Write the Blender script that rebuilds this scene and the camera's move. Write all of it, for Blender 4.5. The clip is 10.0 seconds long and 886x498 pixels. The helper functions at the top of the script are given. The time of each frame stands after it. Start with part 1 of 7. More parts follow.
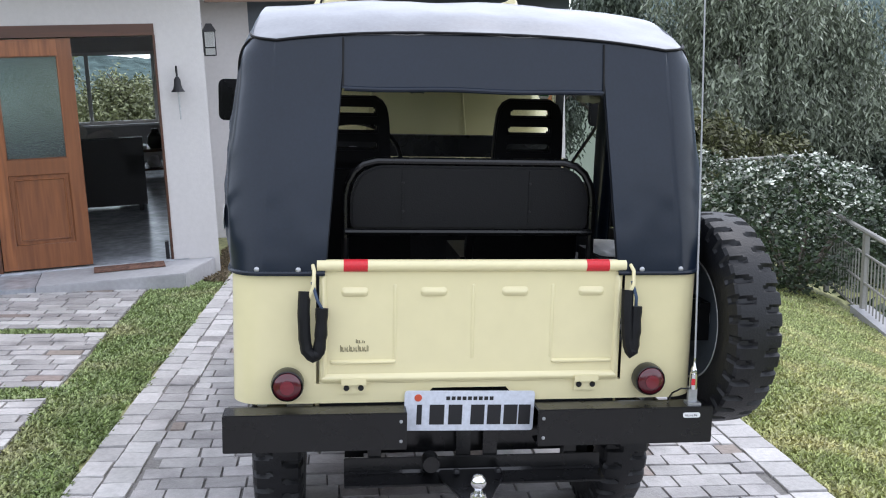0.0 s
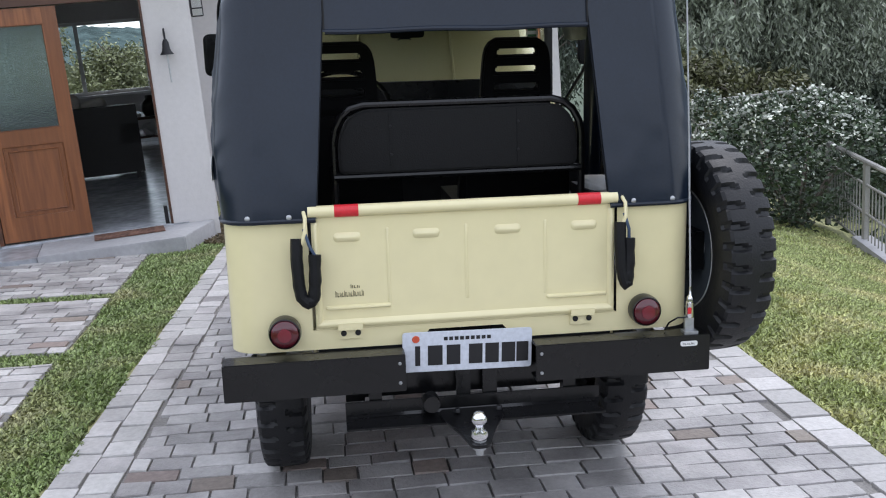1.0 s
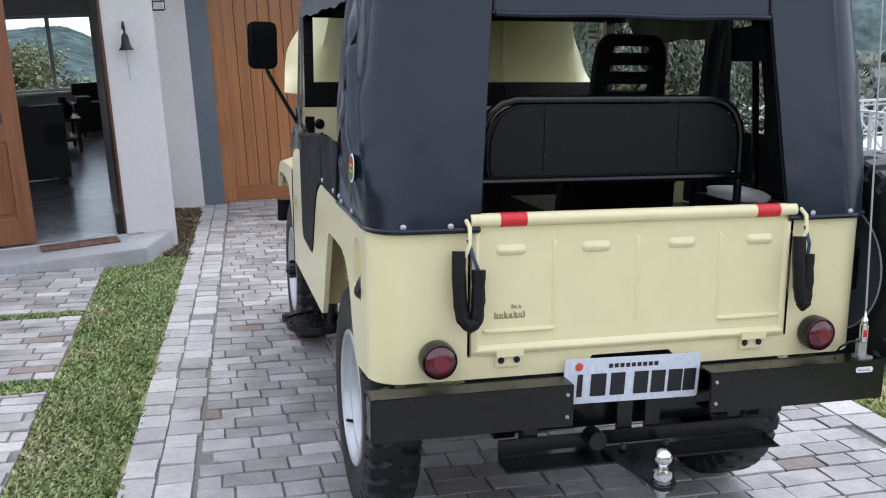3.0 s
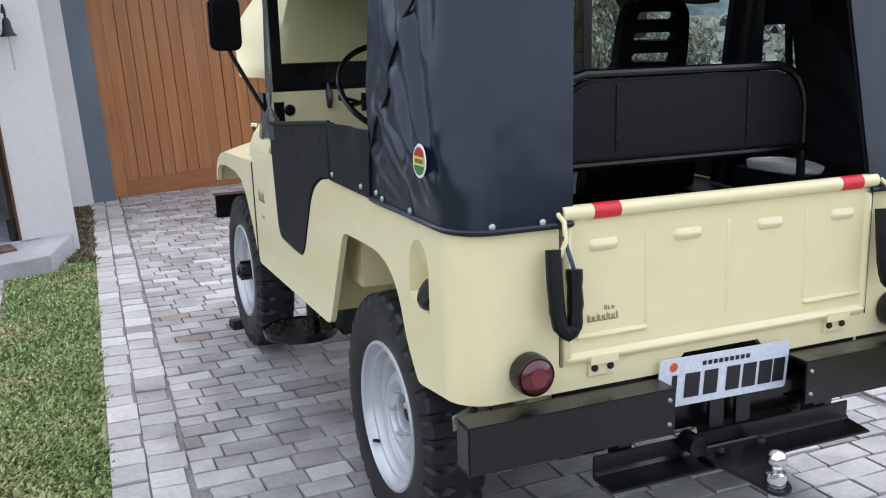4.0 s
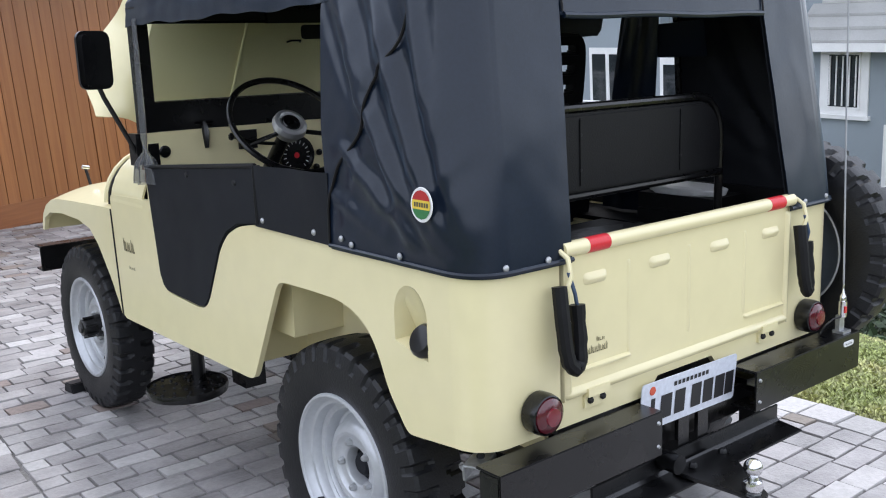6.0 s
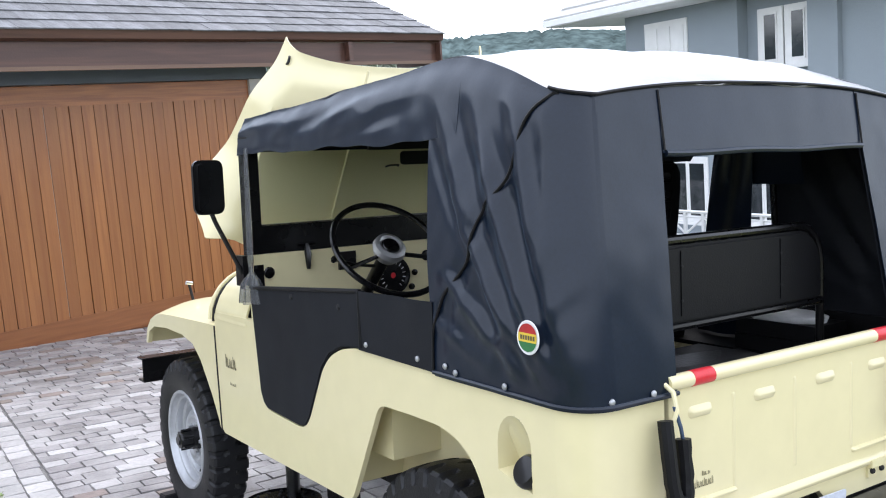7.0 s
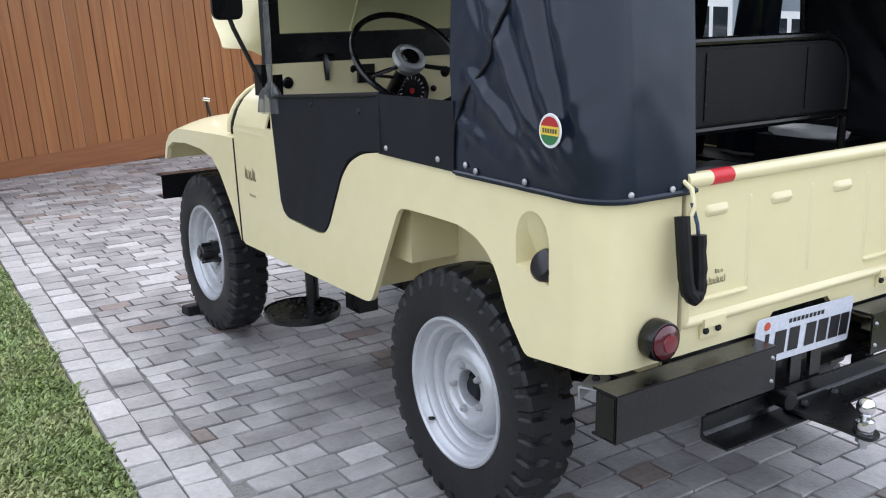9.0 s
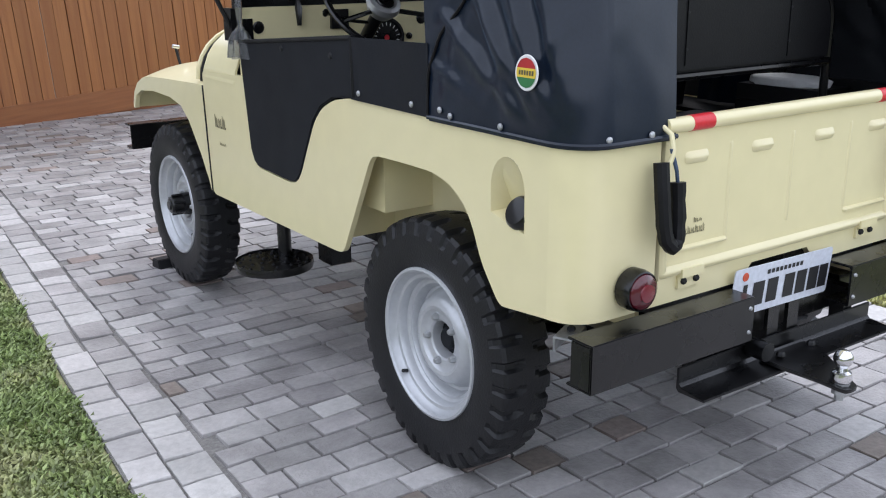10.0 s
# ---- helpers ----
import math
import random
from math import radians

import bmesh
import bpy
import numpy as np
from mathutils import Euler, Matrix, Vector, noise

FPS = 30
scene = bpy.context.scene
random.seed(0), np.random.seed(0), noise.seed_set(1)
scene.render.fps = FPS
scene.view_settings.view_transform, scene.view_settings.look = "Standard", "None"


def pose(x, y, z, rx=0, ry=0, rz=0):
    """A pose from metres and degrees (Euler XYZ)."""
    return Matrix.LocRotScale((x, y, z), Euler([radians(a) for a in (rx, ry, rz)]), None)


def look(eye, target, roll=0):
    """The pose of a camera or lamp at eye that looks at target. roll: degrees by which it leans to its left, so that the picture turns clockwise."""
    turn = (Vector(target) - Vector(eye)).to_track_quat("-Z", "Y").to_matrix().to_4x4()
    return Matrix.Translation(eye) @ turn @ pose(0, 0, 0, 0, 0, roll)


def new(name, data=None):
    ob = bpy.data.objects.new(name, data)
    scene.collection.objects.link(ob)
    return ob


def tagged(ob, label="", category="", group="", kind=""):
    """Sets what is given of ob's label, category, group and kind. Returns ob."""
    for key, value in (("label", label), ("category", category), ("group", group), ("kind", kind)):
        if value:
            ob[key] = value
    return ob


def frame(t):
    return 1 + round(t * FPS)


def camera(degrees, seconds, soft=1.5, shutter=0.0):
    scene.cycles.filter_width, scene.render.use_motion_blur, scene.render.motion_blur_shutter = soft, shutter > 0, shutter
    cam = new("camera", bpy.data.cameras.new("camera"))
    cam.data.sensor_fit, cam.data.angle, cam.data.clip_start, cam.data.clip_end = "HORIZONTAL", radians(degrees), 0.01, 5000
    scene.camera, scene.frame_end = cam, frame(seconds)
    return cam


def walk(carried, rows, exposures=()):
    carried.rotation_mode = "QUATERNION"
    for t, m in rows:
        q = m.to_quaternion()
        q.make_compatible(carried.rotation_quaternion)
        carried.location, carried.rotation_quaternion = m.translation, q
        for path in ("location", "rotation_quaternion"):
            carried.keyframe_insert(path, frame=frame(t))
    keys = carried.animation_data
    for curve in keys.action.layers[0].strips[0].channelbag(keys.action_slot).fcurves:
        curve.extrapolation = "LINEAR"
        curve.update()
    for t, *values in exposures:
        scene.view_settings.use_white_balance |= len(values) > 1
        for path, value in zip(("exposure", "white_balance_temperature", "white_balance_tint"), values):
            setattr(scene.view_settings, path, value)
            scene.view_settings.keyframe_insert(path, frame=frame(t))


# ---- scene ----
cam = camera(50.0, 10.0, soft=1.1)
PATH = [
    (0, (-0.435, -2.769, 1.571), (-0.19, -0.81, 1.249), 1.2),
    (0.5, (-0.402, -2.802, 1.535), (-0.189, -0.864, 1.088), -0.7),
    (1, (-0.396, -2.778, 1.523), (-0.163, -0.835, 1.111), -1.7),
    (1.5, (-0.488, -2.764, 1.5), (-0.208, -0.81, 1.182), 0.3),
    (2, (-0.725, -2.698, 1.474), (-0.302, -0.774, 1.129), 0.9),
    (2.5, (-0.96, -2.563, 1.451), (-0.535, -0.661, 1.0), -0.1),
    (3, (-1.121, -2.279, 1.455), (-0.639, -0.376, 1.072), 0.3),
    (3.2, (-1.208, -2.185, 1.477), (-0.728, -0.275, 1.126), 0.2),
    (4.3, (-1.608, -1.649, 1.452), (-0.752, 0.095, 0.976), -1.4),
    (4.5, (-1.651, -1.552, 1.451), (-0.758, 0.165, 0.945), -0.7),
    (5, (-1.81, -1.433, 1.419), (-0.761, 0.142, 0.772), -0.4),
    (5.5, (-1.931, -1.426, 1.454), (-0.747, 0.093, 0.916), -0.6),
    (6, (-1.989, -1.433, 1.506), (-0.764, 0.096, 1.103), -2.1),
    (6.2, (-2.009, -1.432, 1.527), (-0.768, 0.102, 1.197), -2.5),
    (7.3, (-2.083, -1.431, 1.583), (-0.997, 0.24, 1.419), -1.6),
    (7.5, (-2.09, -1.433, 1.571), (-1.009, 0.239, 1.375), -1.1),
    (8, (-2.112, -1.437, 1.548), (-1.092, 0.257, 1.252), -1.4),
    (8.5, (-2.121, -1.451, 1.494), (-1.087, 0.229, 1.165), -0.9),
    (9, (-2.111, -1.446, 1.457), (-1.047, 0.174, 0.964), -1.2),
    (9.5, (-2.099, -1.439, 1.428), (-1.021, 0.145, 0.854), -0.9),
    (10, (-2.07, -1.408, 1.414), (-0.983, 0.168, 0.837), -0.6),
]
# the drive falls to the right and ahead; the jeep and the path are given in the drive's own axes
DRIVE = pose(0, 0, 0, -1.15, 3.27, 0)
walk(cam, [(t, DRIVE @ look(eye, target, roll)) for t, eye, target, roll in PATH],
     [(t, ev - 0.27, 6300, 14) for t, ev in ((0, 0.6), (0.5, 0.45), (1, 0.38), (1.5, 0.28), (2, 0.34), (3, 0.46), (4.5, 0.58), (5, 0.4), (5.5, 0.22), (6, 0.62), (7.5, 0.88), (8, 0.86), (8.5, 0.76), (9.5, 0.55), (10, 0.5))])

# ---- world and light: a bright overcast day ----
world = bpy.data.worlds.new("overcast_sky")
scene.world = world
world.use_nodes = True
wn, wl = world.node_tree.nodes, world.node_tree.links
sky = wn.new("ShaderNodeTexSky")
sky.sky_type, sky.sun_disc = "NISHITA", False
sky.sun_elevation, sky.sun_rotation = radians(58), radians(52)
sky.air_density, sky.dust_density, sky.ozone_density = 1.0, 1.0, 1.0
pale = wn.new("ShaderNodeHueSaturation")
pale.inputs["Saturation"].default_value = 0.75
wl.new(sky.outputs[0], pale.inputs["Color"])
cloud = wn.new("ShaderNodeMix")
cloud.data_type = "RGBA"
cloud.inputs[0].default_value = 0.6
cloud.inputs[7].default_value = (8.6, 9.1, 9.8, 1)
wl.new(pale.outputs[0], cloud.inputs[6])
wl.new(cloud.outputs[2], wn["Background"].inputs["Color"])
wn["Background"].inputs["Strength"].default_value = 0.22
sun = new("sun", bpy.data.lights.new("sun", "SUN"))
sun.data.energy, sun.data.angle, sun.data.color = 0.9, radians(28), (1.0, 0.97, 0.92)
sun.matrix_basis = look((0, 0, 20), (-4.6, -3.6, 10))

# ---- materials ----
def material(name, color, rough=0.5, metal=0.0, spec=0.5, grain=0.0, grain_size=60.0, stain=0.0, stain_size=3.0,
             bump=0.0, bump_size=80.0, coat=0.0, per_piece=0.0, hue=0.0, bump2=0.0, bump2_size=8.0, ground=False):
    """A procedural surface: colour varied at two scales, with bump and roughness wear."""
    m = bpy.data.materials.new(name)
    m.use_nodes = True
    nt = m.node_tree
    n, l = nt.nodes, nt.links
    b = n["Principled BSDF"]
    b.inputs["Roughness"].default_value = rough
    b.inputs["Metallic"].default_value = metal
    b.inputs["Specular IOR Level"].default_value = spec
    b.inputs["Coat Weight"].default_value = coat
    b.inputs["Coat Roughness"].default_value = 0.12
    co = n.new("ShaderNodeTexCoord")
    place = n.new("ShaderNodeNewGeometry").outputs["Position"] if ground else co.outputs["Object"]
    last = None

    def noise_tex(size, detail=4.0):
        t = n.new("ShaderNodeTexNoise")
        t.inputs["Scale"].default_value = size
        t.inputs["Detail"].default_value = detail
        l.new(place, t.inputs["Vector"])
        return t

    rgb = n.new("ShaderNodeRGB")
    rgb.outputs[0].default_value = (*color, 1)
    col = rgb.outputs[0]
    terms = []
    if grain:
        terms.append((noise_tex(grain_size, 6.0).outputs["Fac"], grain))
    if stain:
        terms.append((noise_tex(stain_size, 5.0).outputs["Fac"], stain))
    if per_piece:
        oi = n.new("ShaderNodeObjectInfo")
        terms.append((oi.outputs["Random"], per_piece))
    for fac, amount in terms:
        mr = n.new("ShaderNodeMapRange")
        mr.inputs["From Min"].default_value, mr.inputs["From Max"].default_value = 0.25, 0.75
        if amount == per_piece:
            mr.inputs["From Min"].default_value, mr.inputs["From Max"].default_value = 0.0, 1.0
        mr.inputs["To Min"].default_value, mr.inputs["To Max"].default_value = 1 - amount, 1 + amount
        l.new(fac, mr.inputs["Value"])
        hs = n.new("ShaderNodeHueSaturation")
        l.new(mr.outputs[0], hs.inputs["Value"])
        l.new(col, hs.inputs["Color"])
        col = hs.outputs[0]
    if hue:
        oi = n.new("ShaderNodeObjectInfo")
        w = n.new("ShaderNodeTexWhiteNoise")
        w.noise_dimensions = "1D"
        l.new(oi.outputs["Random"], w.inputs["W"])
        ramp = n.new("ShaderNodeMapRange")
        ramp.inputs["To Min"].default_value, ramp.inputs["To Max"].default_value = 0.5 - hue, 0.5 + hue
        l.new(w.outputs["Value"], ramp.inputs["Value"])
        hs = n.new("ShaderNodeHueSaturation")
        l.new(ramp.outputs[0], hs.inputs["Hue"])
        l.new(col, hs.inputs["Color"])
        col = hs.outputs[0]
    l.new(col, b.inputs["Base Color"])
    if stain or grain:
        rr = n.new("ShaderNodeMapRange")
        rr.inputs["To Min"].default_value, rr.inputs["To Max"].default_value = max(0.02, rough - 0.1), min(1, rough + 0.1)
        l.new(noise_tex(stain_size * 2.3 + 1).outputs["Fac"], rr.inputs["Value"])
        l.new(rr.outputs[0], b.inputs["Roughness"])
    for strength, size in ((bump, bump_size), (bump2, bump2_size)):
        if strength:
            bp = n.new("ShaderNodeBump")
            bp.inputs["Strength"].default_value = strength
            bp.inputs["Distance"].default_value = 0.01
            l.new(noise_tex(size, 5.0).outputs["Fac"], bp.inputs["Height"])
            if last:
                l.new(last, bp.inputs["Normal"])
            last = bp.outputs[0]
    if last:
        l.new(last, b.inputs["Normal"])
    return m


def wood(name, color, dark, along="Z", size=14.0, rough=0.4, per_piece=0.25):
    """Varnished timber: streaks along one axis, each piece its own tone."""
    m = material(name, color, rough, coat=0.15, per_piece=per_piece, bump=0.15, bump_size=70)
    n, l = m.node_tree.nodes, m.node_tree.links
    b = n["Principled BSDF"]
    src = b.inputs["Base Color"].links[0].from_socket
    co = next(x for x in n if x.bl_idname == "ShaderNodeTexCoord")
    mp = n.new("ShaderNodeMapping")
    sc = [size, size, size]
    sc["XYZ".index(along)] = size * 0.06
    mp.inputs["Scale"].default_value = sc
    l.new(co.outputs["Object"], mp.inputs["Vector"])
    oi = n.new("ShaderNodeObjectInfo")
    mul = n.new("ShaderNodeMath")
    mul.operation = "MULTIPLY"
    mul.inputs[1].default_value = 40
    l.new(oi.outputs["Random"], mul.inputs[0])
    cmb = n.new("ShaderNodeCombineXYZ")
    for k in range(3):
        l.new(mul.outputs[0], cmb.inputs[k])
    l.new(cmb.outputs[0], mp.inputs["Location"])
    t = n.new("ShaderNodeTexNoise")
    t.inputs["Scale"].default_value, t.inputs["Detail"].default_value = 2.0, 8.0
    t.inputs["Distortion"].default_value = 0.6
    l.new(mp.outputs[0], t.inputs["Vector"])
    mr = n.new("ShaderNodeMapRange")
    mr.inputs["From Min"].default_value, mr.inputs["From Max"].default_value = 0.35, 0.7
    l.new(t.outputs["Fac"], mr.inputs["Value"])
    mix = n.new("ShaderNodeMix")
    mix.data_type = "RGBA"
    l.new(mr.outputs[0], mix.inputs[0])
    l.new(src, mix.inputs[6])
    mix.inputs[7].default_value = (*dark, 1)
    l.new(mix.outputs[2], b.inputs["Base Color"])
    return m


def glass(name, tint=(0.9, 0.95, 0.95), rough=0.0, bump=0.0, bump_size=30.0):
    m = material(name, tint, rough, bump=bump, bump_size=bump_size)
    b = m.node_tree.nodes["Principled BSDF"]
    b.inputs["Transmission Weight"].default_value = 1.0
    b.inputs["IOR"].default_value = 1.22
    return m


def leaf(name, color, trans=0.25, per_island=0.35, patch=None):
    m = material(name, color, 0.45)
    n, l = m.node_tree.nodes, m.node_tree.links
    b = n["Principled BSDF"]
    g = n.new("ShaderNodeNewGeometry")
    mr = n.new("ShaderNodeMapRange")
    mr.inputs["To Min"].default_value, mr.inputs["To Max"].default_value = 1 - per_island, 1 + per_island
    l.new(g.outputs["Random Per Island"], mr.inputs["Value"])
    hs = n.new("ShaderNodeHueSaturation")
    hs.inputs["Color"].default_value = (*color, 1)
    l.new(mr.outputs[0], hs.inputs["Value"])
    l.new(hs.outputs[0], b.inputs["Base Color"])
    if patch:
        co = next(x for x in n if x.bl_idname == "ShaderNodeTexCoord")
        t = n.new("ShaderNodeTexNoise")
        t.inputs["Scale"].default_value, t.inputs["Detail"].default_value = 2.4, 5.0
        l.new(co.outputs["Object"], t.inputs["Vector"])
        r2 = n.new("ShaderNodeMapRange")
        r2.inputs["From Min"].default_value, r2.inputs["From Max"].default_value = 0.48, 0.72
        l.new(t.outputs["Fac"], r2.inputs["Value"])
        mix = n.new("ShaderNodeMix")
        mix.data_type = "RGBA"
        l.new(r2.outputs[0], mix.inputs[0])
        mix.inputs[6].default_value, mix.inputs[7].default_value = (*color, 1), (*patch, 1)
        l.new(mix.outputs[2], hs.inputs["Color"])
    return m


CREAM = material("cream_paint", (0.765, 0.685, 0.405), 0.36, coat=0.5, grain=0.025, grain_size=14, bump2=0.012, bump2_size=4)
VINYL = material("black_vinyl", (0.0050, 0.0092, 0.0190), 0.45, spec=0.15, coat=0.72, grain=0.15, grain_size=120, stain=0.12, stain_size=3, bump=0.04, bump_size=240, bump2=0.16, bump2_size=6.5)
for key, value in (("Sheen Weight", 0.12), ("Sheen Roughness", 0.25), ("Coat Roughness", 0.19), ("Coat IOR", 1.42)):
    VINYL.node_tree.nodes["Principled BSDF"].inputs[key].default_value = value
VINYL.node_tree.nodes["Principled BSDF"].inputs["Sheen Tint"].default_value = (0.60, 0.80, 1.0, 1)
VINYL.node_tree.nodes["Principled BSDF"].inputs["Coat Tint"].default_value = (0.80, 0.92, 1.0, 1)
# the roof's vinyl has a paler base that stands in for sky sheen
ROOF_VINYL = material("sheen_roof_vinyl", (0.068, 0.074, 0.086), 0.40, spec=0.5, coat=1.0, grain=0.2, grain_size=60, stain=0.3, stain_size=2.5, bump=0.05, bump_size=200, bump2=0.12, bump2_size=5)
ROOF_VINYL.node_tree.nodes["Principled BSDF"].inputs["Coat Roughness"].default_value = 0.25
DOOR_VINYL = material("matt_door_vinyl", (0.009, 0.0105, 0.014), 0.62, spec=0.22, grain=0.15, grain_size=120, stain=0.15, stain_size=3, bump=0.08, bump_size=260)
SEAT = material("seat_vinyl", (0.0045, 0.0045, 0.0055), 0.5, spec=0.25, grain=0.2, grain_size=90, bump=0.1, bump_size=200)
BLACK = material("black_paint", (0.0035, 0.0035, 0.004), 0.28, spec=0.4, coat=0.15, grain=0.15, grain_size=30, stain=0.2)
RUBBER = material("tyre_rubber", (0.0066, 0.0070, 0.0086), 0.48, spec=0.4, grain=0.25, grain_size=50, stain=0.3, stain_size=5, bump=0.2, bump_size=150)
FLOOR_MAT = material("cargo_lining", (0.012, 0.012, 0.014), 0.42, grain=0.2, bump=0.2)
SILVER = material("silver_wheel_paint", (0.50, 0.515, 0.535), 0.36, metal=0.4, grain=0.05, stain=0.1, stain_size=7)
CHROME = material("chrome", (0.75, 0.75, 0.76), 0.15, metal=1.0, stain=0.1)
STEEL = material("galvanised_steel", (0.45, 0.46, 0.47), 0.45, metal=0.8, grain=0.15)
RED_TAPE = material("red_reflective_tape", (0.62, 0.02, 0.03), 0.35, grain=0.1, grain_size=200)
RED_LENS = material("red_lens", (0.075, 0.003, 0.009), 0.12, spec=0.5, coat=0.6, bump=0.12, bump_size=140)
WHITE_PLASTIC = material("white_plastic", (0.75, 0.75, 0.74), 0.45, grain=0.05)
PLATE_GREY = material("plate_sheet", (0.62, 0.65, 0.72), 0.35, grain=0.12, grain_size=70)
INK = material("dark_ink", (0.012, 0.012, 0.014), 0.5, grain=0.1)
GLASS = glass("window_glass")
CLEAR_FILM = glass("clear_film", (0.34, 0.35, 0.36), 0.12)
CLEAR_FILM.node_tree.nodes["Principled BSDF"].inputs["Transmission Weight"].default_value = 0.8
MIRROR = material("mirror_glass", (0.8, 0.8, 0.8), 0.03, metal=1.0)
YELLOW = material("yellow_print", (0.7, 0.5, 0.05), 0.5, grain=0.1)
GREEN_PRINT = material("green_print", (0.03, 0.16, 0.05), 0.5, grain=0.1)
RED_PRINT = material("red_print", (0.4, 0.02, 0.02), 0.5, grain=0.1)
GREY_LID = material("grey_metal_lid", (0.3, 0.3, 0.3), 0.4, metal=0.5, grain=0.1)

PLASTER = material("white_plaster", (0.555, 0.535, 0.525), 0.85, grain=0.04, grain_size=25, stain=0.06, stain_size=1.3, bump=0.12, bump_size=60)
GATE_WOOD = wood("gate_cedar", (0.345, 0.134, 0.039), (0.265, 0.092, 0.025), "Z", 14, per_piece=0.13)
GATE_RAIL = wood("gate_cedar_rail", (0.335, 0.125, 0.038), (0.225, 0.075, 0.022), "X", 14)
DOOR_WOOD = wood("door_cedar", (0.27, 0.098, 0.034), (0.15, 0.05, 0.018), "Z", 14)
FASCIA = wood("brown_fascia", (0.10, 0.045, 0.03), (0.06, 0.026, 0.018), "X", 9, 0.5)
LINTEL = wood("dark_lintel", (0.10, 0.035, 0.015), (0.05, 0.02, 0.01), "X", 9, 0.5)
GREY_POST = material("grey_painted_post", (0.10, 0.12, 0.145), 0.6, grain=0.08, stain=0.12)
SLATE = material("roof_slate", (0.105, 0.108, 0.115), 0.62, grain=0.35, grain_size=12, stain=0.5, stain_size=2.5, per_piece=0.3, bump=0.4, bump_size=25)
CONCRETE = material("porch_stone", (0.36, 0.36, 0.37), 0.75, grain=0.1, grain_size=30, stain=0.15, stain_size=2, bump=0.15, bump_size=40)
DARK_SLATE = material("grey_slate_floor", (0.36, 0.375, 0.40), 0.22, grain=0.2, grain_size=12, stain=0.3, stain_size=3, bump=0.15, bump_size=14, per_piece=0.25)
PAVER = material("grey_paver", (0.335, 0.320, 0.315), 0.46, grain=0.22, grain_size=45, stain=0.36, stain_size=5, bump=0.4, bump_size=90, per_piece=0.22, hue=0.02, ground=True)
PAVER_EDGE = material("pale_border_paver", (0.43, 0.415, 0.405), 0.52, grain=0.14, grain_size=45, stain=0.2, stain_size=5, bump=0.3, bump_size=70, per_piece=0.2, hue=0.02, ground=True)
PAVER_WARM = material("brown_paver", (0.235, 0.195, 0.170), 0.6, grain=0.18, grain_size=45, stain=0.25, stain_size=6, bump=0.3, bump_size=70, per_piece=0.25, hue=0.02, ground=True)
SAND = material("sand_joint", (0.205, 0.197, 0.187), 0.95, grain=0.3, grain_size=90, stain=0.3, stain_size=4, bump=0.4, bump_size=120)
SOIL = material("lawn_soil", (0.27, 0.275, 0.13), 0.95, grain=0.4, grain_size=25, stain=0.35, stain_size=1.6, bump=0.5, bump_size=60)
GRASS = leaf("grass_blades", (0.235, 0.300, 0.115), 0.3, 0.5, (0.34, 0.335, 0.17))
GRASS_DRY = leaf("dry_grass_blades", (0.36, 0.405, 0.165), 0.3, 0.45, (0.58, 0.54, 0.28))
BUSH_LEAF = leaf("bush_leaf", (0.045, 0.07, 0.035), 0.2, 0.6)
TREE_LEAF = leaf("tree_leaf", (0.215, 0.245, 0.175), 0.3, 0.55)
BARK = material("tree_bark", (0.14, 0.12, 0.10), 0.85, grain=0.3, grain_size=15, bump=0.5, bump_size=20)
def woods_beyond(m, radius, color):
    """The mown lawn gives way to dark woodland at a distance from the house."""
    n, l = m.node_tree.nodes, m.node_tree.links
    b = n["Principled BSDF"]
    src = b.inputs["Base Color"].links[0].from_socket
    co = next(x for x in n if x.bl_idname == "ShaderNodeTexCoord")
    ln = n.new("ShaderNodeVectorMath")
    ln.operation = "LENGTH"
    l.new(co.outputs["Object"], ln.inputs[0])
    r = n.new("ShaderNodeMapRange")
    r.inputs["From Min"].default_value, r.inputs["From Max"].default_value = radius, radius * 1.3
    l.new(ln.outputs["Value"], r.inputs["Value"])
    mix = n.new("ShaderNodeMix")
    mix.data_type = "RGBA"
    l.new(r.outputs[0], mix.inputs[0])
    l.new(src, mix.inputs[6])
    mix.inputs[7].default_value = (*color, 1)
    l.new(mix.outputs[2], b.inputs["Base Color"])


woods_beyond(SOIL, 13.0, (0.055, 0.08, 0.045))
# distance haze is painted into this blue-green woodland colour
HILL = material("haze_tinted_hill", (0.085, 0.115, 0.112), 0.95, grain=0.55, grain_size=0.16, stain=0.35, stain_size=0.03, bump=0.8, bump_size=0.8)
RAIL_PAINT = material("pale_rail_paint", (0.27, 0.265, 0.245), 0.5, grain=0.08, stain=0.15)
WHITE_PAINT = material("white_paint", (0.78, 0.78, 0.77), 0.5, grain=0.04, stain=0.06)
NEIGHBOUR_WALL = material("blue_grey_render", (0.27, 0.31, 0.34), 0.85, grain=0.06, stain=0.08, stain_size=0.6, bump=0.1)
PALE_TILE = material("pale_roof_tile", (0.42, 0.42, 0.41), 0.7, grain=0.12, stain=0.2, stain_size=1.0, per_piece=0.15, bump=0.2)
DARK_GLASS = material("dark_window_glass", (0.02, 0.025, 0.03), 0.05, spec=0.8, stain=0.1)
LEATHER = material("dark_sofa_leather", (0.018, 0.016, 0.016), 0.45, grain=0.2, bump=0.15, bump_size=60)
LINEN = material("pale_linen", (0.6, 0.57, 0.52), 0.9, grain=0.1, bump=0.2)
MAT_FIBRE = material("brown_door_mat", (0.16, 0.085, 0.06), 0.95, grain=0.5, grain_size=40, stain=0.5, stain_size=25, bump=0.5, bump_size=200)
IRON = material("cast_iron", (0.02, 0.02, 0.022), 0.5, metal=0.5, grain=0.2)
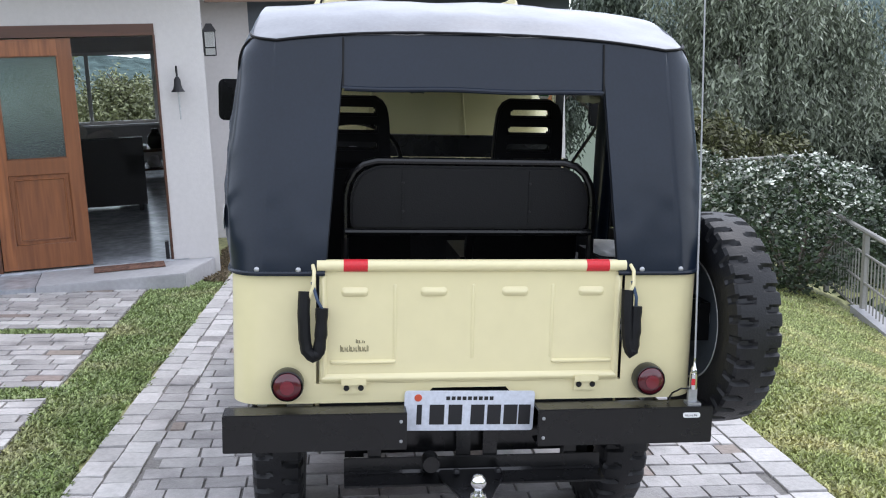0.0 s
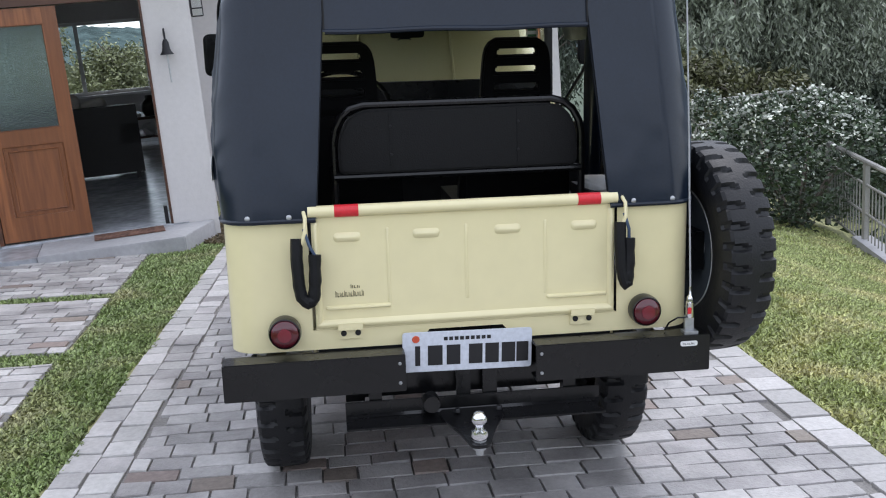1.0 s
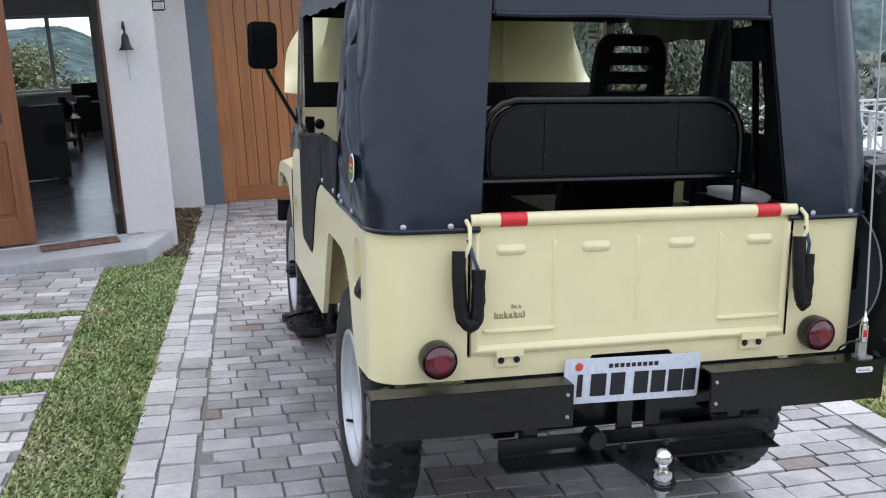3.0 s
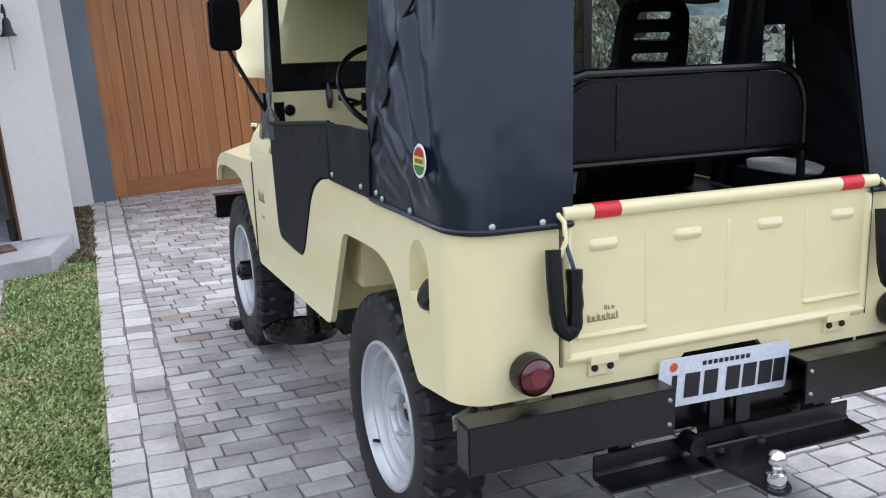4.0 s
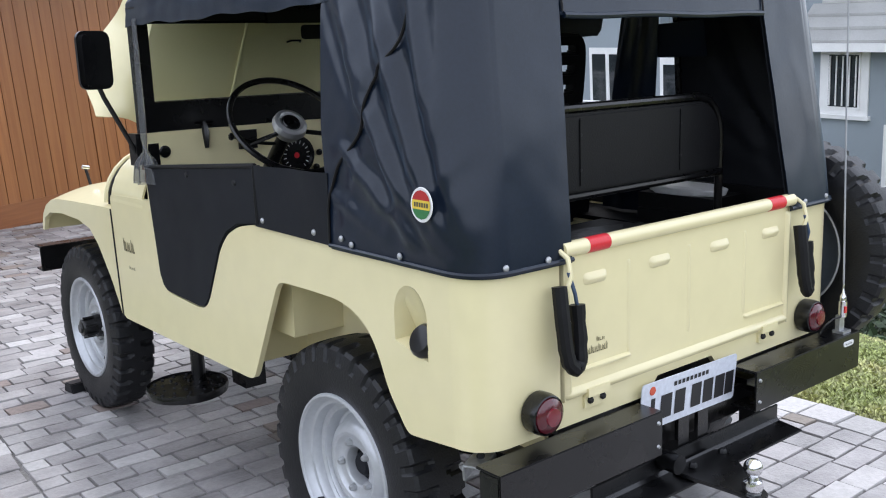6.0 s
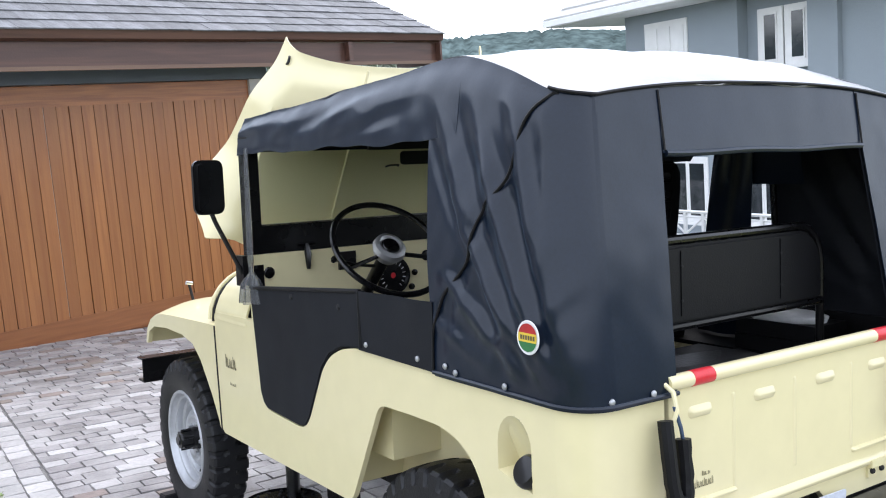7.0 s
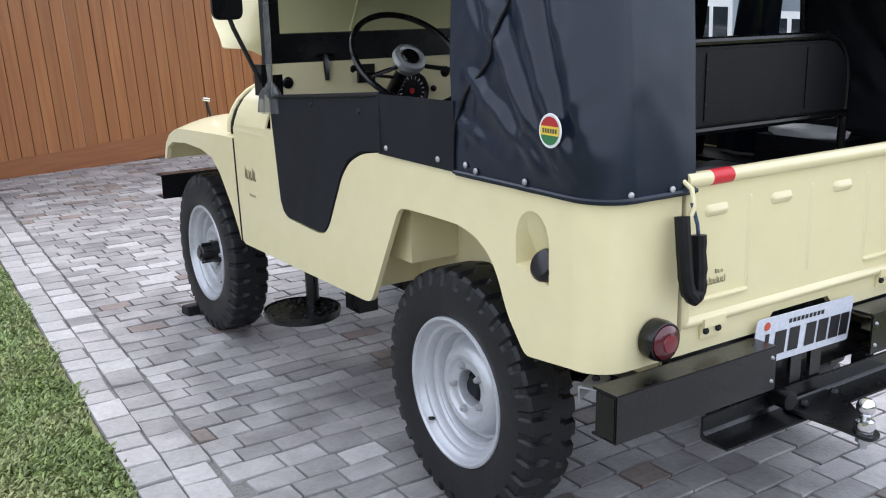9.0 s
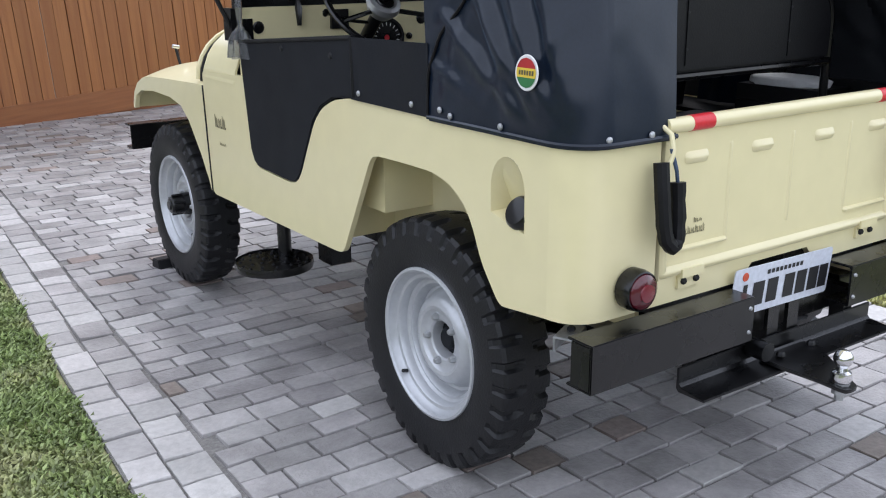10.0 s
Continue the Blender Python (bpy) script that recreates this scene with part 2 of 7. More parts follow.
DEAD_LEAF = leaf("ground_cover_leaf", (0.16, 0.125, 0.075), 0.1, 0.6)


# ---- mesh helpers ----
def bm_new():
    return bmesh.new()


def part(name, bm, mat, parent=None, label="", angle=35.0, bevel=0.0, kind=""):
    """Links a bmesh as one mesh object, smooth but for edges sharper than angle."""
    if bevel:
        es = [e for e in bm.edges if e.is_manifold and e.calc_face_angle(0) > radians(50)]
        bmesh.ops.bevel(bm, geom=es, offset=bevel, segments=2, affect="EDGES", clamp_overlap=True)
    bmesh.ops.recalc_face_normals(bm, faces=bm.faces)
    a = radians(angle)
    for f in bm.faces:
        f.smooth = True
    for e in bm.edges:
        e.smooth = e.is_manifold and e.calc_face_angle(0) < a
    me = bpy.data.meshes.new(name)
    bm.to_mesh(me)
    bm.free()
    me.materials.append(mat)
    ob = new(name, me)
    if parent is not None:
        ob.parent = parent
    if label or kind:
        tagged(ob, label=label, kind=kind)
    return ob


def thing(name, m, label, category, group=""):
    ob = new(name)
    ob.empty_display_size = 0.1
    ob.matrix_basis = m
    return tagged(ob, label, category, group)


def box(bm, x0, x1, y0, y1, z0, z1, m=None):
    c = [(x0, y0, z0), (x1, y0, z0), (x1, y1, z0), (x0, y1, z0), (x0, y0, z1), (x1, y0, z1), (x1, y1, z1), (x0, y1, z1)]
    v = [bm.verts.new(m @ Vector(p) if m else p) for p in c]
    for f in ((0, 3, 2, 1), (4, 5, 6, 7), (0, 1, 5, 4), (1, 2, 6, 5), (2, 3, 7, 6), (3, 0, 4, 7)):
        bm.faces.new([v[i] for i in f])
    return v


def tube(bm, pts, r, seg=10, closed=False, caps=True, radii=None):
    """A round bar along points."""
    pts = [Vector(p) for p in pts]
    rings, up = [], None
    n = len(pts)
    for i, p in enumerate(pts):
        a = pts[i - 1] if (i or closed) else p
        b = pts[(i + 1) % n] if (i < n - 1 or closed) else p
        d = (b - a).normalized()
        if up is None:
            up = d.orthogonal().normalized()
        up = (up - d * up.dot(d)).normalized()
        side = d.cross(up)
        rr = radii[i] if radii else r
        rings.append([bm.verts.new(p + rr * (math.cos(t) * up + math.sin(t) * side)) for t in (2 * math.pi * k / seg for k in range(seg))])
    for i in range(n if closed else n - 1):
        a, b = rings[i], rings[(i + 1) % n]
        for k in range(seg):
            bm.faces.new((a[k], a[(k + 1) % seg], b[(k + 1) % seg], b[k]))
    if caps and not closed:
        bm.faces.new(rings[0][::-1])
        bm.faces.new(rings[-1])


def lathe(bm, profile, m, seg=32, close=False):
    """Profile of (radius, along) spun round the local z of m."""
    rings = []
    for r, z in profile:
        if r < 1e-6:
            rings.append([bm.verts.new(m @ Vector((0, 0, z)))])
        else:
            rings.append([bm.verts.new(m @ Vector((r * math.cos(2 * math.pi * k / seg), r * math.sin(2 * math.pi * k / seg), z))) for k in range(seg)])
    pairs = list(zip(rings, rings[1:])) + ([(rings[-1], rings[0])] if close else [])
    for a, b in pairs:
        for k in range(seg):
            q = [a[k % len(a)], a[(k + 1) % len(a)], b[(k + 1) % len(b)], b[k % len(b)]]
            q = [v for i, v in enumerate(q) if v not in q[:i]]
            if len(q) > 2:
                bm.faces.new(q)


def sheet(bm, f, nu, nv, skip=None):
    """A grid surface f(u, v), u and v from 0 to 1."""
    vs = [[bm.verts.new(f(i / nu, j / nv)) for j in range(nv + 1)] for i in range(nu + 1)]
    for i in range(nu):
        for j in range(nv):
            if not (skip and skip((i + 0.5) / nu, (j + 0.5) / nv)):
                bm.faces.new((vs[i][j], vs[i + 1][j], vs[i + 1][j + 1], vs[i][j + 1]))
    return vs


def thicken(bm, t):
    bmesh.ops.recalc_face_normals(bm, faces=bm.faces)
    bmesh.ops.solidify(bm, geom=bm.faces[:], thickness=t)


def slab(bm, outline, to3, depth):
    """A flat outline given in 2D, set into space by to3(a, b), thickened by the vector depth."""
    v = [bm.verts.new(to3(a, b)) for a, b in outline]
    f = bm.faces.new(v)
    r = bmesh.ops.extrude_face_region(bm, geom=[f])
    bmesh.ops.translate(bm, verts=[g for g in r["geom"] if isinstance(g, bmesh.types.BMVert)], vec=depth)


def arc(cx, cy, r, a0, a1, n=8):
    return [(cx + r * math.cos(radians(a0 + (a1 - a0) * i / n)), cy + r * math.sin(radians(a0 + (a1 - a0) * i / n))) for i in range(n + 1)]


def rounded(outline, r, n=5):
    """Outline with every corner rounded by up to r."""
    out, k = [], len(outline)
    for i in range(k):
        p, q, s = (Vector(outline[(i + d) % k]) for d in (-1, 0, 1))
        a, b = p - q, s - q
        t = min(r, a.length * 0.45, b.length * 0.45)
        a, b = q + a.normalized() * t, q + b.normalized() * t
        for j in range(n + 1):
            u = j / n
            w = a * (1 - u) ** 2 + q * 2 * u * (1 - u) + b * u * u
            out.append((w.x, w.y))
    return out


def smooth(u, a, b):
    u = min(1, max(0, (u - a) / (b - a)))
    return u * u * (3 - 2 * u)


def lerp_table(table, x):
    """Smooth curve through (x, value) rows."""
    xs, ys = [t[0] for t in table], [t[1] for t in table]
    if x <= xs[0]:
        return ys[0]
    for i in range(len(xs) - 1):
        if x <= xs[i + 1]:
            u = (x - xs[i]) / (xs[i + 1] - xs[i])
            s0 = (ys[i + 1] - ys[i - 1]) / (xs[i + 1] - xs[i - 1]) if i else (ys[1] - ys[0]) / (xs[1] - xs[0])
            s1 = (ys[i + 2] - ys[i]) / (xs[i + 2] - xs[i]) if i + 2 < len(xs) else (ys[i + 1] - ys[i]) / (xs[i + 1] - xs[i])
            h = xs[i + 1] - xs[i]
            return (2 * u**3 - 3 * u**2 + 1) * ys[i] + (u**3 - 2 * u**2 + u) * h * s0 + (3 * u**2 - 2 * u**3) * ys[i + 1] + (u**3 - u**2) * h * s1
    return ys[-1]

# ---- the jeep, in the drive's axes: x across, y ahead, z up from the paving ----
JEEP = DRIVE @ pose(0.014, 0, 0)
W_TUB, Z_TOP = 0.732, 1.042          # half width and top edge of the tub
AXLE_R, AXLE_F, TRACK, TYRE_R = 0.70, 2.755, 0.612, 0.368
jeep = thing("jeep", JEEP, "cream jeep with a raised hood parked on a paved drive", "car")

SIDE = ([(0.14, 0.628), (0.29, 0.612), (0.315, 0.612)]
        + [(0.385, 0.70), (0.425, 0.79), (0.46, 0.838), (0.52, 0.876), (0.60, 0.894), (0.74, 0.895), (0.885, 0.892), (0.915, 0.878)]
        + [(1.095, 0.556), (1.13, 0.548), (2.16, 0.54), (2.185, 1.025), (1.80, 1.035), (1.785, 1.03), (1.755, 0.78), (1.735, 0.74), (1.70, 0.722)]
        + [(1.45, 0.712), (1.40, 0.722), (1.365, 0.755), (1.30, 0.865), (1.255, 0.94), (1.20, 0.99), (1.12, 1.024), (1.02, 1.040), (0.90, Z_TOP), (0.14, Z_TOP)])


def eased(pts, most):
    """The outline with its corners cut twice, but for its first two and last points."""
    for _ in range(2):
        r = pts[:2]
        for a, b, c in zip(pts[1:], pts[2:], pts[3:]):
            for q in (a, c):
                d = math.dist(b, q)
                k = min(0.25, most / d)
                r.append((b[0] + (q[0] - b[0]) * k, b[1] + (q[1] - b[1]) * k))
        pts = r + pts[-1:]
        most *= 0.5
    return pts


SIDE = eased(SIDE, 0.016)
POCKET = [(0.222, 0.812), (0.222, 0.905)] + [(0.285 + 0.063 * math.cos(radians(a)), 0.905 + 0.078 * math.sin(radians(a))) for a in range(162, 17, -18)] + [(0.348, 0.905), (0.348, 0.840)]


def tub_side(sx):
    bm = bm_new()
    if sx > 0:
        slab(bm, SIDE, lambda y, z: (sx * W_TUB, y, z), (-sx * 0.018, 0, 0))
    else:
        es = []
        for loop in (SIDE, POCKET):
            v = [bm.verts.new((sx * W_TUB, y, z)) for y, z in loop]
            es += [bm.edges.new((v[i], v[(i + 1) % len(v)])) for i in range(len(v))]
        r = bmesh.ops.triangle_fill(bm, use_beauty=True, use_dissolve=False, edges=es)
        fs = bm.faces[:]
        r = bmesh.ops.extrude_face_region(bm, geom=fs)
        bmesh.ops.translate(bm, verts=[g for g in r["geom"] if isinstance(g, bmesh.types.BMVert)], vec=(-sx * 0.018, 0, 0))
    # rounded rear corner, joined to the flat piece beside the tailgate
    path = arc(-(W_TUB - 0.09), 0.14, 0.09, 180, 270, 8) + [(-0.50, 0.05), (-0.478, 0.05)]

    def f(u, v):
        k = u * (len(path) - 1)
        i = min(int(k), len(path) - 2)
        t = k - i
        x, y = (path[i][c] * (1 - t) + path[i + 1][c] * t for c in (0, 1))
        return (-sx * x if sx > 0 else x, y, 0.628 + v * (Z_TOP - 0.628))

    sheet(bm, f, len(path) - 1, 4)
    bmesh.ops.remove_doubles(bm, verts=bm.verts, dist=0.0005)
    part("side_panel", bm, CREAM, jeep, "cream painted body side with wheel arch and door cut-out", angle=40, bevel=0.0)


for sx in (-1, 1):
    tub_side(sx)

# fuel filler pocket on the driver's side: a hooded recess with a cap
bm = bm_new()
rim = [bm.verts.new((-W_TUB - 0.0005, y, z)) for y, z in POCKET]
back = [bm.verts.new((-W_TUB + 0.012 + 0.05 * smooth(0.985 - z, 0.0, 0.16), 0.285 + (y - 0.285) * 0.82, 0.885 + (z - 0.885) * 0.86)) for y, z in POCKET]
for i in range(len(rim)):
    bm.faces.new((rim[i], rim[(i + 1) % len(rim)], back[(i + 1) % len(rim)], back[i]))
c = bm.verts.new((-W_TUB + 0.045, 0.285, 0.88))
for i in range(len(rim)):
    bm.faces.new((back[i], back[(i + 1) % len(rim)], c))
filler = part("filler_pocket", bm, CREAM, jeep, "hooded recess of the fuel filler", angle=30)
bm = bm_new()
lathe(bm, [(0.0, 0.026), (0.018, 0.026), (0.033, 0.023), (0.040, 0.015), (0.042, 0.004), (0.040, -0.012)], Matrix.Translation((-W_TUB + 0.022, 0.256, 0.850)) @ pose(0, 0, 0, 0, -62, 0), 28)
part("fuel_cap", bm, BLACK, filler, "black fuel cap")

# rear sill below the tailgate with the notch over the plate
bm = bm_new()
slab(bm, [(-0.478, 0.628), (-0.16, 0.628), (-0.12, 0.672), (0.11, 0.672), (0.15, 0.628), (0.478, 0.628), (0.478, 0.69), (-0.478, 0.69)],
     lambda x, z: (x, 0.05, z), (0, 0.02, 0))
part("rear_sill", bm, CREAM, jeep)
# a black sheet stands in for the shade inside the notch
bm = bm_new()
box(bm, -0.17, 0.16, 0.072, 0.08, 0.56, 0.70)
part("notch_shadow_plate", bm, BLACK, jeep, "black sheet added as the shade behind the notch")

# body floor, inner wheel boxes, cowl and dashboard
bm = bm_new()
box(bm, -0.465, 0.465, 0.072, 1.12, 0.60, 0.62)
box(bm, -0.465, 0.465, 1.12, 1.215, 0.60, 0.62)
box(bm, -0.71, 0.71, 1.215, 2.14, 0.60, 0.62)
part("body_floor", bm, FLOOR_MAT, jeep, "dark lined load floor")
for sx in (-1, 1):
    bm = bm_new()
    slab(bm, [(0.10, 0.50), (0.10, 0.90), (1.13, 0.90), (1.208, 0.562), (1.208, 0.50)], lambda y, z: (sx * 0.47, y, z), (sx * 0.012, 0, 0))
    box(bm, sx * 0.47, sx * 0.712, 0.37, 0.93, 0.902, 0.914)
    slab(bm, [(1.125, 0.905), (1.137, 0.905), (1.215, 0.562), (1.203, 0.562)], lambda y, z: (sx * 0.468, y, z), (sx * 0.245, 0, 0))
    part("wheel_box", bm, CREAM, jeep, "cream inner wheel box")
    bm = bm_new()
    box(bm, sx * 0.455, sx * 0.468, 0.075, 1.05, 0.622, 0.925 if sx < 0 else 0.78)
    box(bm, sx * 0.462, sx * 0.678, 0.10, 1.05, 0.916, 0.93)
    part("side_cushion", bm, SEAT, jeep, "black vinyl side cushion over the wheel box", bevel=0.004)
    bm = bm_new()
    box(bm, sx * 0.47, sx * 0.655, 0.968, 1.13, 0.695, 0.90)
    part("tool_box", bm, CREAM, jeep, bevel=0.004)
    bm = bm_new()
    box(bm, sx * 0.698, sx * 0.7125, 0.42 if sx < 0 else 0.16, 1.10, 0.932, 1.046)
    part("inner_lining", bm, SEAT, jeep, "black lining inside the tub")
bm = bm_new()
sheet(bm, lambda u, v: (-0.715 + 1.43 * u, 1.85 - 0.015 * v, 0.98 + v * 0.290), 24, 3)
thicken(bm, 0.012)
dash = part("dashboard", bm, CREAM, jeep, "cream metal dashboard")
COWL = [(0.0, 1.252), (0.30, 1.240), (0.48, 1.216), (0.585, 1.186), (0.64, 1.160), (0.682, 1.126), (0.710, 1.088), (0.728, 1.045), (0.7335, 1.0)]
COWL = [(-x, z) for x, z in COWL[:0:-1]] + COWL


def cowl_at(k, scale=1.0, drop=0.0):
    k *= len(COWL) - 1
    i = min(int(k), len(COWL) - 2)
    t = k - i
    return (COWL[i][0] * (1 - t) + COWL[i + 1][0] * t) * scale, COWL[i][1] * (1 - t) + COWL[i + 1][1] * t - drop


bm = bm_new()
sheet(bm, lambda u, v: (cowl_at(u)[0], 1.866 + 0.299 * v, cowl_at(u)[1]), 48, 4)
thicken(bm, 0.008)
part("cowl", bm, CREAM, jeep, angle=60)
bm = bm_new()
box(bm, -0.70, 0.70, 2.145, 2.16, 0.56, 1.09)
part("firewall", bm, FLOOR_MAT, jeep)
# gutter round the engine opening: a recessed band, a raised outer lip and rubber seals
bm = bm_new()
sheet(bm, lambda u, v: (cowl_at(u, 0.955, 0.030)[0], 2.166 + 0.115 * v, cowl_at(u, 0.955, 0.030)[1] + 0.012 * math.sin(math.pi * v)), 48, 5)
thicken(bm, 0.006)
lip = part("cowl_gutter", bm, CREAM, jeep, "cream gutter round the engine opening", angle=60)
bm = bm_new()
tube(bm, [(cowl_at(k / 48, 0.968, 0.020)[0], 2.285, cowl_at(k / 48, 0.968, 0.020)[1]) for k in range(49)], 0.011, 8)
part("outer_lip", bm, CREAM, lip)
for y, sc, dz, r in ((2.172, 0.968, 0.020, 0.006), (2.270, 0.958, 0.026, 0.007)):
    bm = bm_new()
    tube(bm, [(cowl_at(k / 48, sc, dz)[0], y, cowl_at(k / 48, sc, dz)[1]) for k in range(49)], r, 6)
    part("seal", bm, RUBBER, lip, "black rubber seal")
for sx in (-1, 1):
    bm = bm_new()
    box(bm, sx * 0.722, sx * 0.742, 1.835, 1.905, 1.155, 1.268)
    part("screen_bracket", bm, BLACK, jeep, "black windscreen hinge bracket", bevel=0.004)
    bm = bm_new()
    tube(bm, [(sx * (W_TUB + 0.0005), 2.192, 0.966), (sx * (W_TUB + 0.0005), 2.182, 0.763), (sx * (W_TUB + 0.0005), 2.168, 0.542)], 0.003, 6)
    part("panel_joint", bm, RUBBER, jeep, "dark joint between body and fender")

# tailgate with pressed ribs, top rail and reflective tape
bm = bm_new()
box(bm, -0.468, 0.468, 0.046, 0.064, 0.692, 1.045)
gate = part("tailgate", bm, CREAM, jeep, "cream pressed steel tailgate, closed", bevel=0.003)


def ridge(x0, x1, z0, z1, d=0.008, y=0.046):
    bm = bm_new()
    o = rounded([(x0, z0), (x1, z0), (x1, z1), (x0, z1)], min(x1 - x0, z1 - z0) * 0.5, 4)
    cx, cz = (x0 + x1) / 2, (z0 + z1) / 2
    inset = min(x1 - x0, z1 - z0) * 0.3
    a = [bm.verts.new((x, y, z)) for x, z in o]
    b = [bm.verts.new((x - math.copysign(min(inset, abs(x - cx)), x - cx), y - d, z - math.copysign(min(inset, abs(z - cz)), z - cz))) for x, z in o]
    for i in range(len(a)):
        bm.faces.new((a[i], a[(i + 1) % len(a)], b[(i + 1) % len(a)], b[i]))
    bm.faces.new(b)
    part("pressed_rib", bm, CREAM, gate, angle=60)


for x in (-0.362, -0.122, 0.13, 0.37):
    ridge(x - 0.041, x + 0.041, 0.962, 0.992, 0.010)
ridge(-0.437, -0.235, 0.752, 0.766, 0.009)
ridge(0.25, 0.445, 0.748, 0.762, 0.009)
for x in (-0.240, 0.0, 0.248):
    ridge(x - 0.006, x + 0.006, 0.765, 1.0, 0.003)
ridge(-0.468, 0.468, 0.694, 0.722, 0.011)
ridge(-0.468, -0.446, 0.70, 1.03, 0.009)
ridge(0.446, 0.468, 0.70, 1.03, 0.009)
bm = bm_new()
tube(bm, [(-0.475, 0.046, 1.058), (0.475, 0.046, 1.058)], 0.0185, 16)
part("top_rail", bm, CREAM, gate)
for x in (-0.360, 0.385):
    bm = bm_new()
    tube(bm, [(x - 0.036, 0.046, 1.058), (x + 0.036, 0.046, 1.058)], 0.0192, 16)
    part("reflective_tape", bm, RED_TAPE, gate, "red reflective tape")
for sx in (-1, 1):
    bm = bm_new()
    box(bm, sx * 0.364 - 0.038, sx * 0.364 + 0.038, 0.030, 0.046, 0.690, 0.712)
    box(bm, sx * 0.364 - 0.038, sx * 0.364 + 0.038, 0.042, 0.050, 0.660, 0.690)
    h = part("gate_hinge", bm, CREAM, gate, bevel=0.003)
    for dx in (-0.022, 0.022):
        bm = bm_new()
        lathe(bm, [(0, 0.008), (0.006, 0.008), (0.009, 0.004), (0.009, -0.002)], Matrix.Translation((sx * 0.364 + dx, 0.042, 0.678)) @ pose(0, 0, 0, 90), 10)
        part("hinge_bolt", bm, IRON, h)

# maker's marks become plain strokes
def strokes(x0, x1, z0, z1, n, to3, mat, parent, name="lettering"):
    bm = bm_new()
    w = (x1 - x0) / n
    for i in range(n):
        h = (z1 - z0) * (0.72 + 0.28 * ((i * 5) % 4 == 0))
        e = w * 0.24
        a0, a1 = x0 + i * w, x0 + i * w + w * 0.72
        boxes = [(a0, z0, a0 + e, z0 + h), (a0 + e, z0, a1, z0 + (z1 - z0) * 0.16)] if i % 2 else [(a0, z0, a0 + e, z0 + h), (a1 - e, z0, a1, z0 + h * 0.8)]
        for p, q, r, t in boxes:
            bm.faces.new([bm.verts.new(to3(a, b)) for a, b in ((p, q), (r, q), (r, t), (p, t))])
    return part(name, bm, mat, parent)


BROWN_INK = material("brown_ink", (0.10, 0.085, 0.04), 0.5, grain=0.1)
strokes(-0.405, -0.318, 0.792, 0.812, 13, lambda x, z: (x, 0.0445, z), BROWN_INK, gate)
strokes(-0.358, -0.328, 0.818, 0.830, 3, lambda x, z: (x, 0.0445, z), BROWN_INK, gate)
strokes(-0.02, 0.075, 0.0, 0.045, 6, lambda a, z: (-W_TUB - 0.0015, 2.085 - (a + 0.02) * 1.15, 0.818 + 1.1 * z), BROWN_INK, jeep)
strokes(0.0, 0.05, 0.0, 0.012, 5, lambda a, z: (-W_TUB - 0.0015, 2.05 - 1.2 * a, 0.752 + z), BROWN_INK, jeep)

# tailgate retaining loops: hooks with chains in black padded sleeves
def padded_loop(x, z, wide, label):
    bm = bm_new()
    tube(bm, [(x, 0.04, z + 0.075), (x + 0.004, 0.018, z + 0.06), (x + 0.002, 0.006, z + 0.02), (x - 0.012, 0.012, z - 0.02)], 0.006, 8)
    hook = part("gate_chain", bm, CREAM, gate, label)
    a, b = x - wide, x + wide
    bm = bm_new()
    pts = [(a, 0.018, z), (a - 0.003, 0.008, z - 0.06), (a, 0.0, z - 0.14), (a + 0.006, -0.004, z - 0.175), (x + 0.002, -0.006, z - 0.195),
           (b - 0.006, -0.004, z - 0.18), (b, 0.002, z - 0.13), (b + 0.003, 0.012, z - 0.05)]
    fine = []
    for i in range(len(pts) - 1):
        fine += [tuple(Vector(pts[i]).lerp(Vector(pts[i + 1]), k / 4)) for k in range(4)]
    fine.append(pts[-1])
    rad = [0.0185 + 0.0008 * math.sin(i * 1.9) + 0.0008 * math.sin(i * 4.3) for i in range(len(fine))]
    tube(bm, fine, 0.018, 10, radii=rad)
    part("padded_sleeve", bm, SEAT, hook, "black stitched vinyl sleeve")
    bm = bm_new()
    tube(bm, [(b + 0.003, 0.012, z - 0.052), (x + 0.012, 0.004, z - 0.02), (x - 0.002, 0.01, z + 0.03)], 0.005, 6)
    part("blue_cord", bm, material("blue_cord", (0.05, 0.08, 0.14), 0.7, grain=0.2), hook)


padded_loop(-0.487, 0.985, 0.024, "cream painted gate hook with padded sleeve")
padded_loop(0.49, 0.985, 0.012, "cream painted gate hook with padded sleeve")

# tail lamps
for sx in (-1, 1):
    m = Matrix.Translation((sx * 0.563, 0.05, 0.697)) @ pose(0, 0, 0, 90)
    bm = bm_new()
    lathe(bm, [(0.043, 0.0), (0.049, 0.006), (0.050, 0.030), (0.047, 0.046), (0.044, 0.048), (0.043, 0.040), (0.0, 0.040)], m, 28)
    lamp = part("tail_lamp", bm, BLACK, jeep, "round tail lamp with red lens in a black housing")
    bm = bm_new()
    lathe(bm, [(0.0432, 0.042), (0.041, 0.050), (0.033, 0.056), (0.020, 0.060), (0.0, 0.062)], m, 28)
    part("lens", bm, RED_LENS, lamp, "red ribbed lens")
    bm = bm_new()
    lathe(bm, [(0.022, 0.058), (0.021, 0.0635), (0.012, 0.065), (0.0, 0.066)], m, 20)
    part("reflector", bm, material("bright_red_reflector", (0.15, 0.006, 0.016), 0.15, coat=0.6, bump=0.2, bump_size=300), lamp)

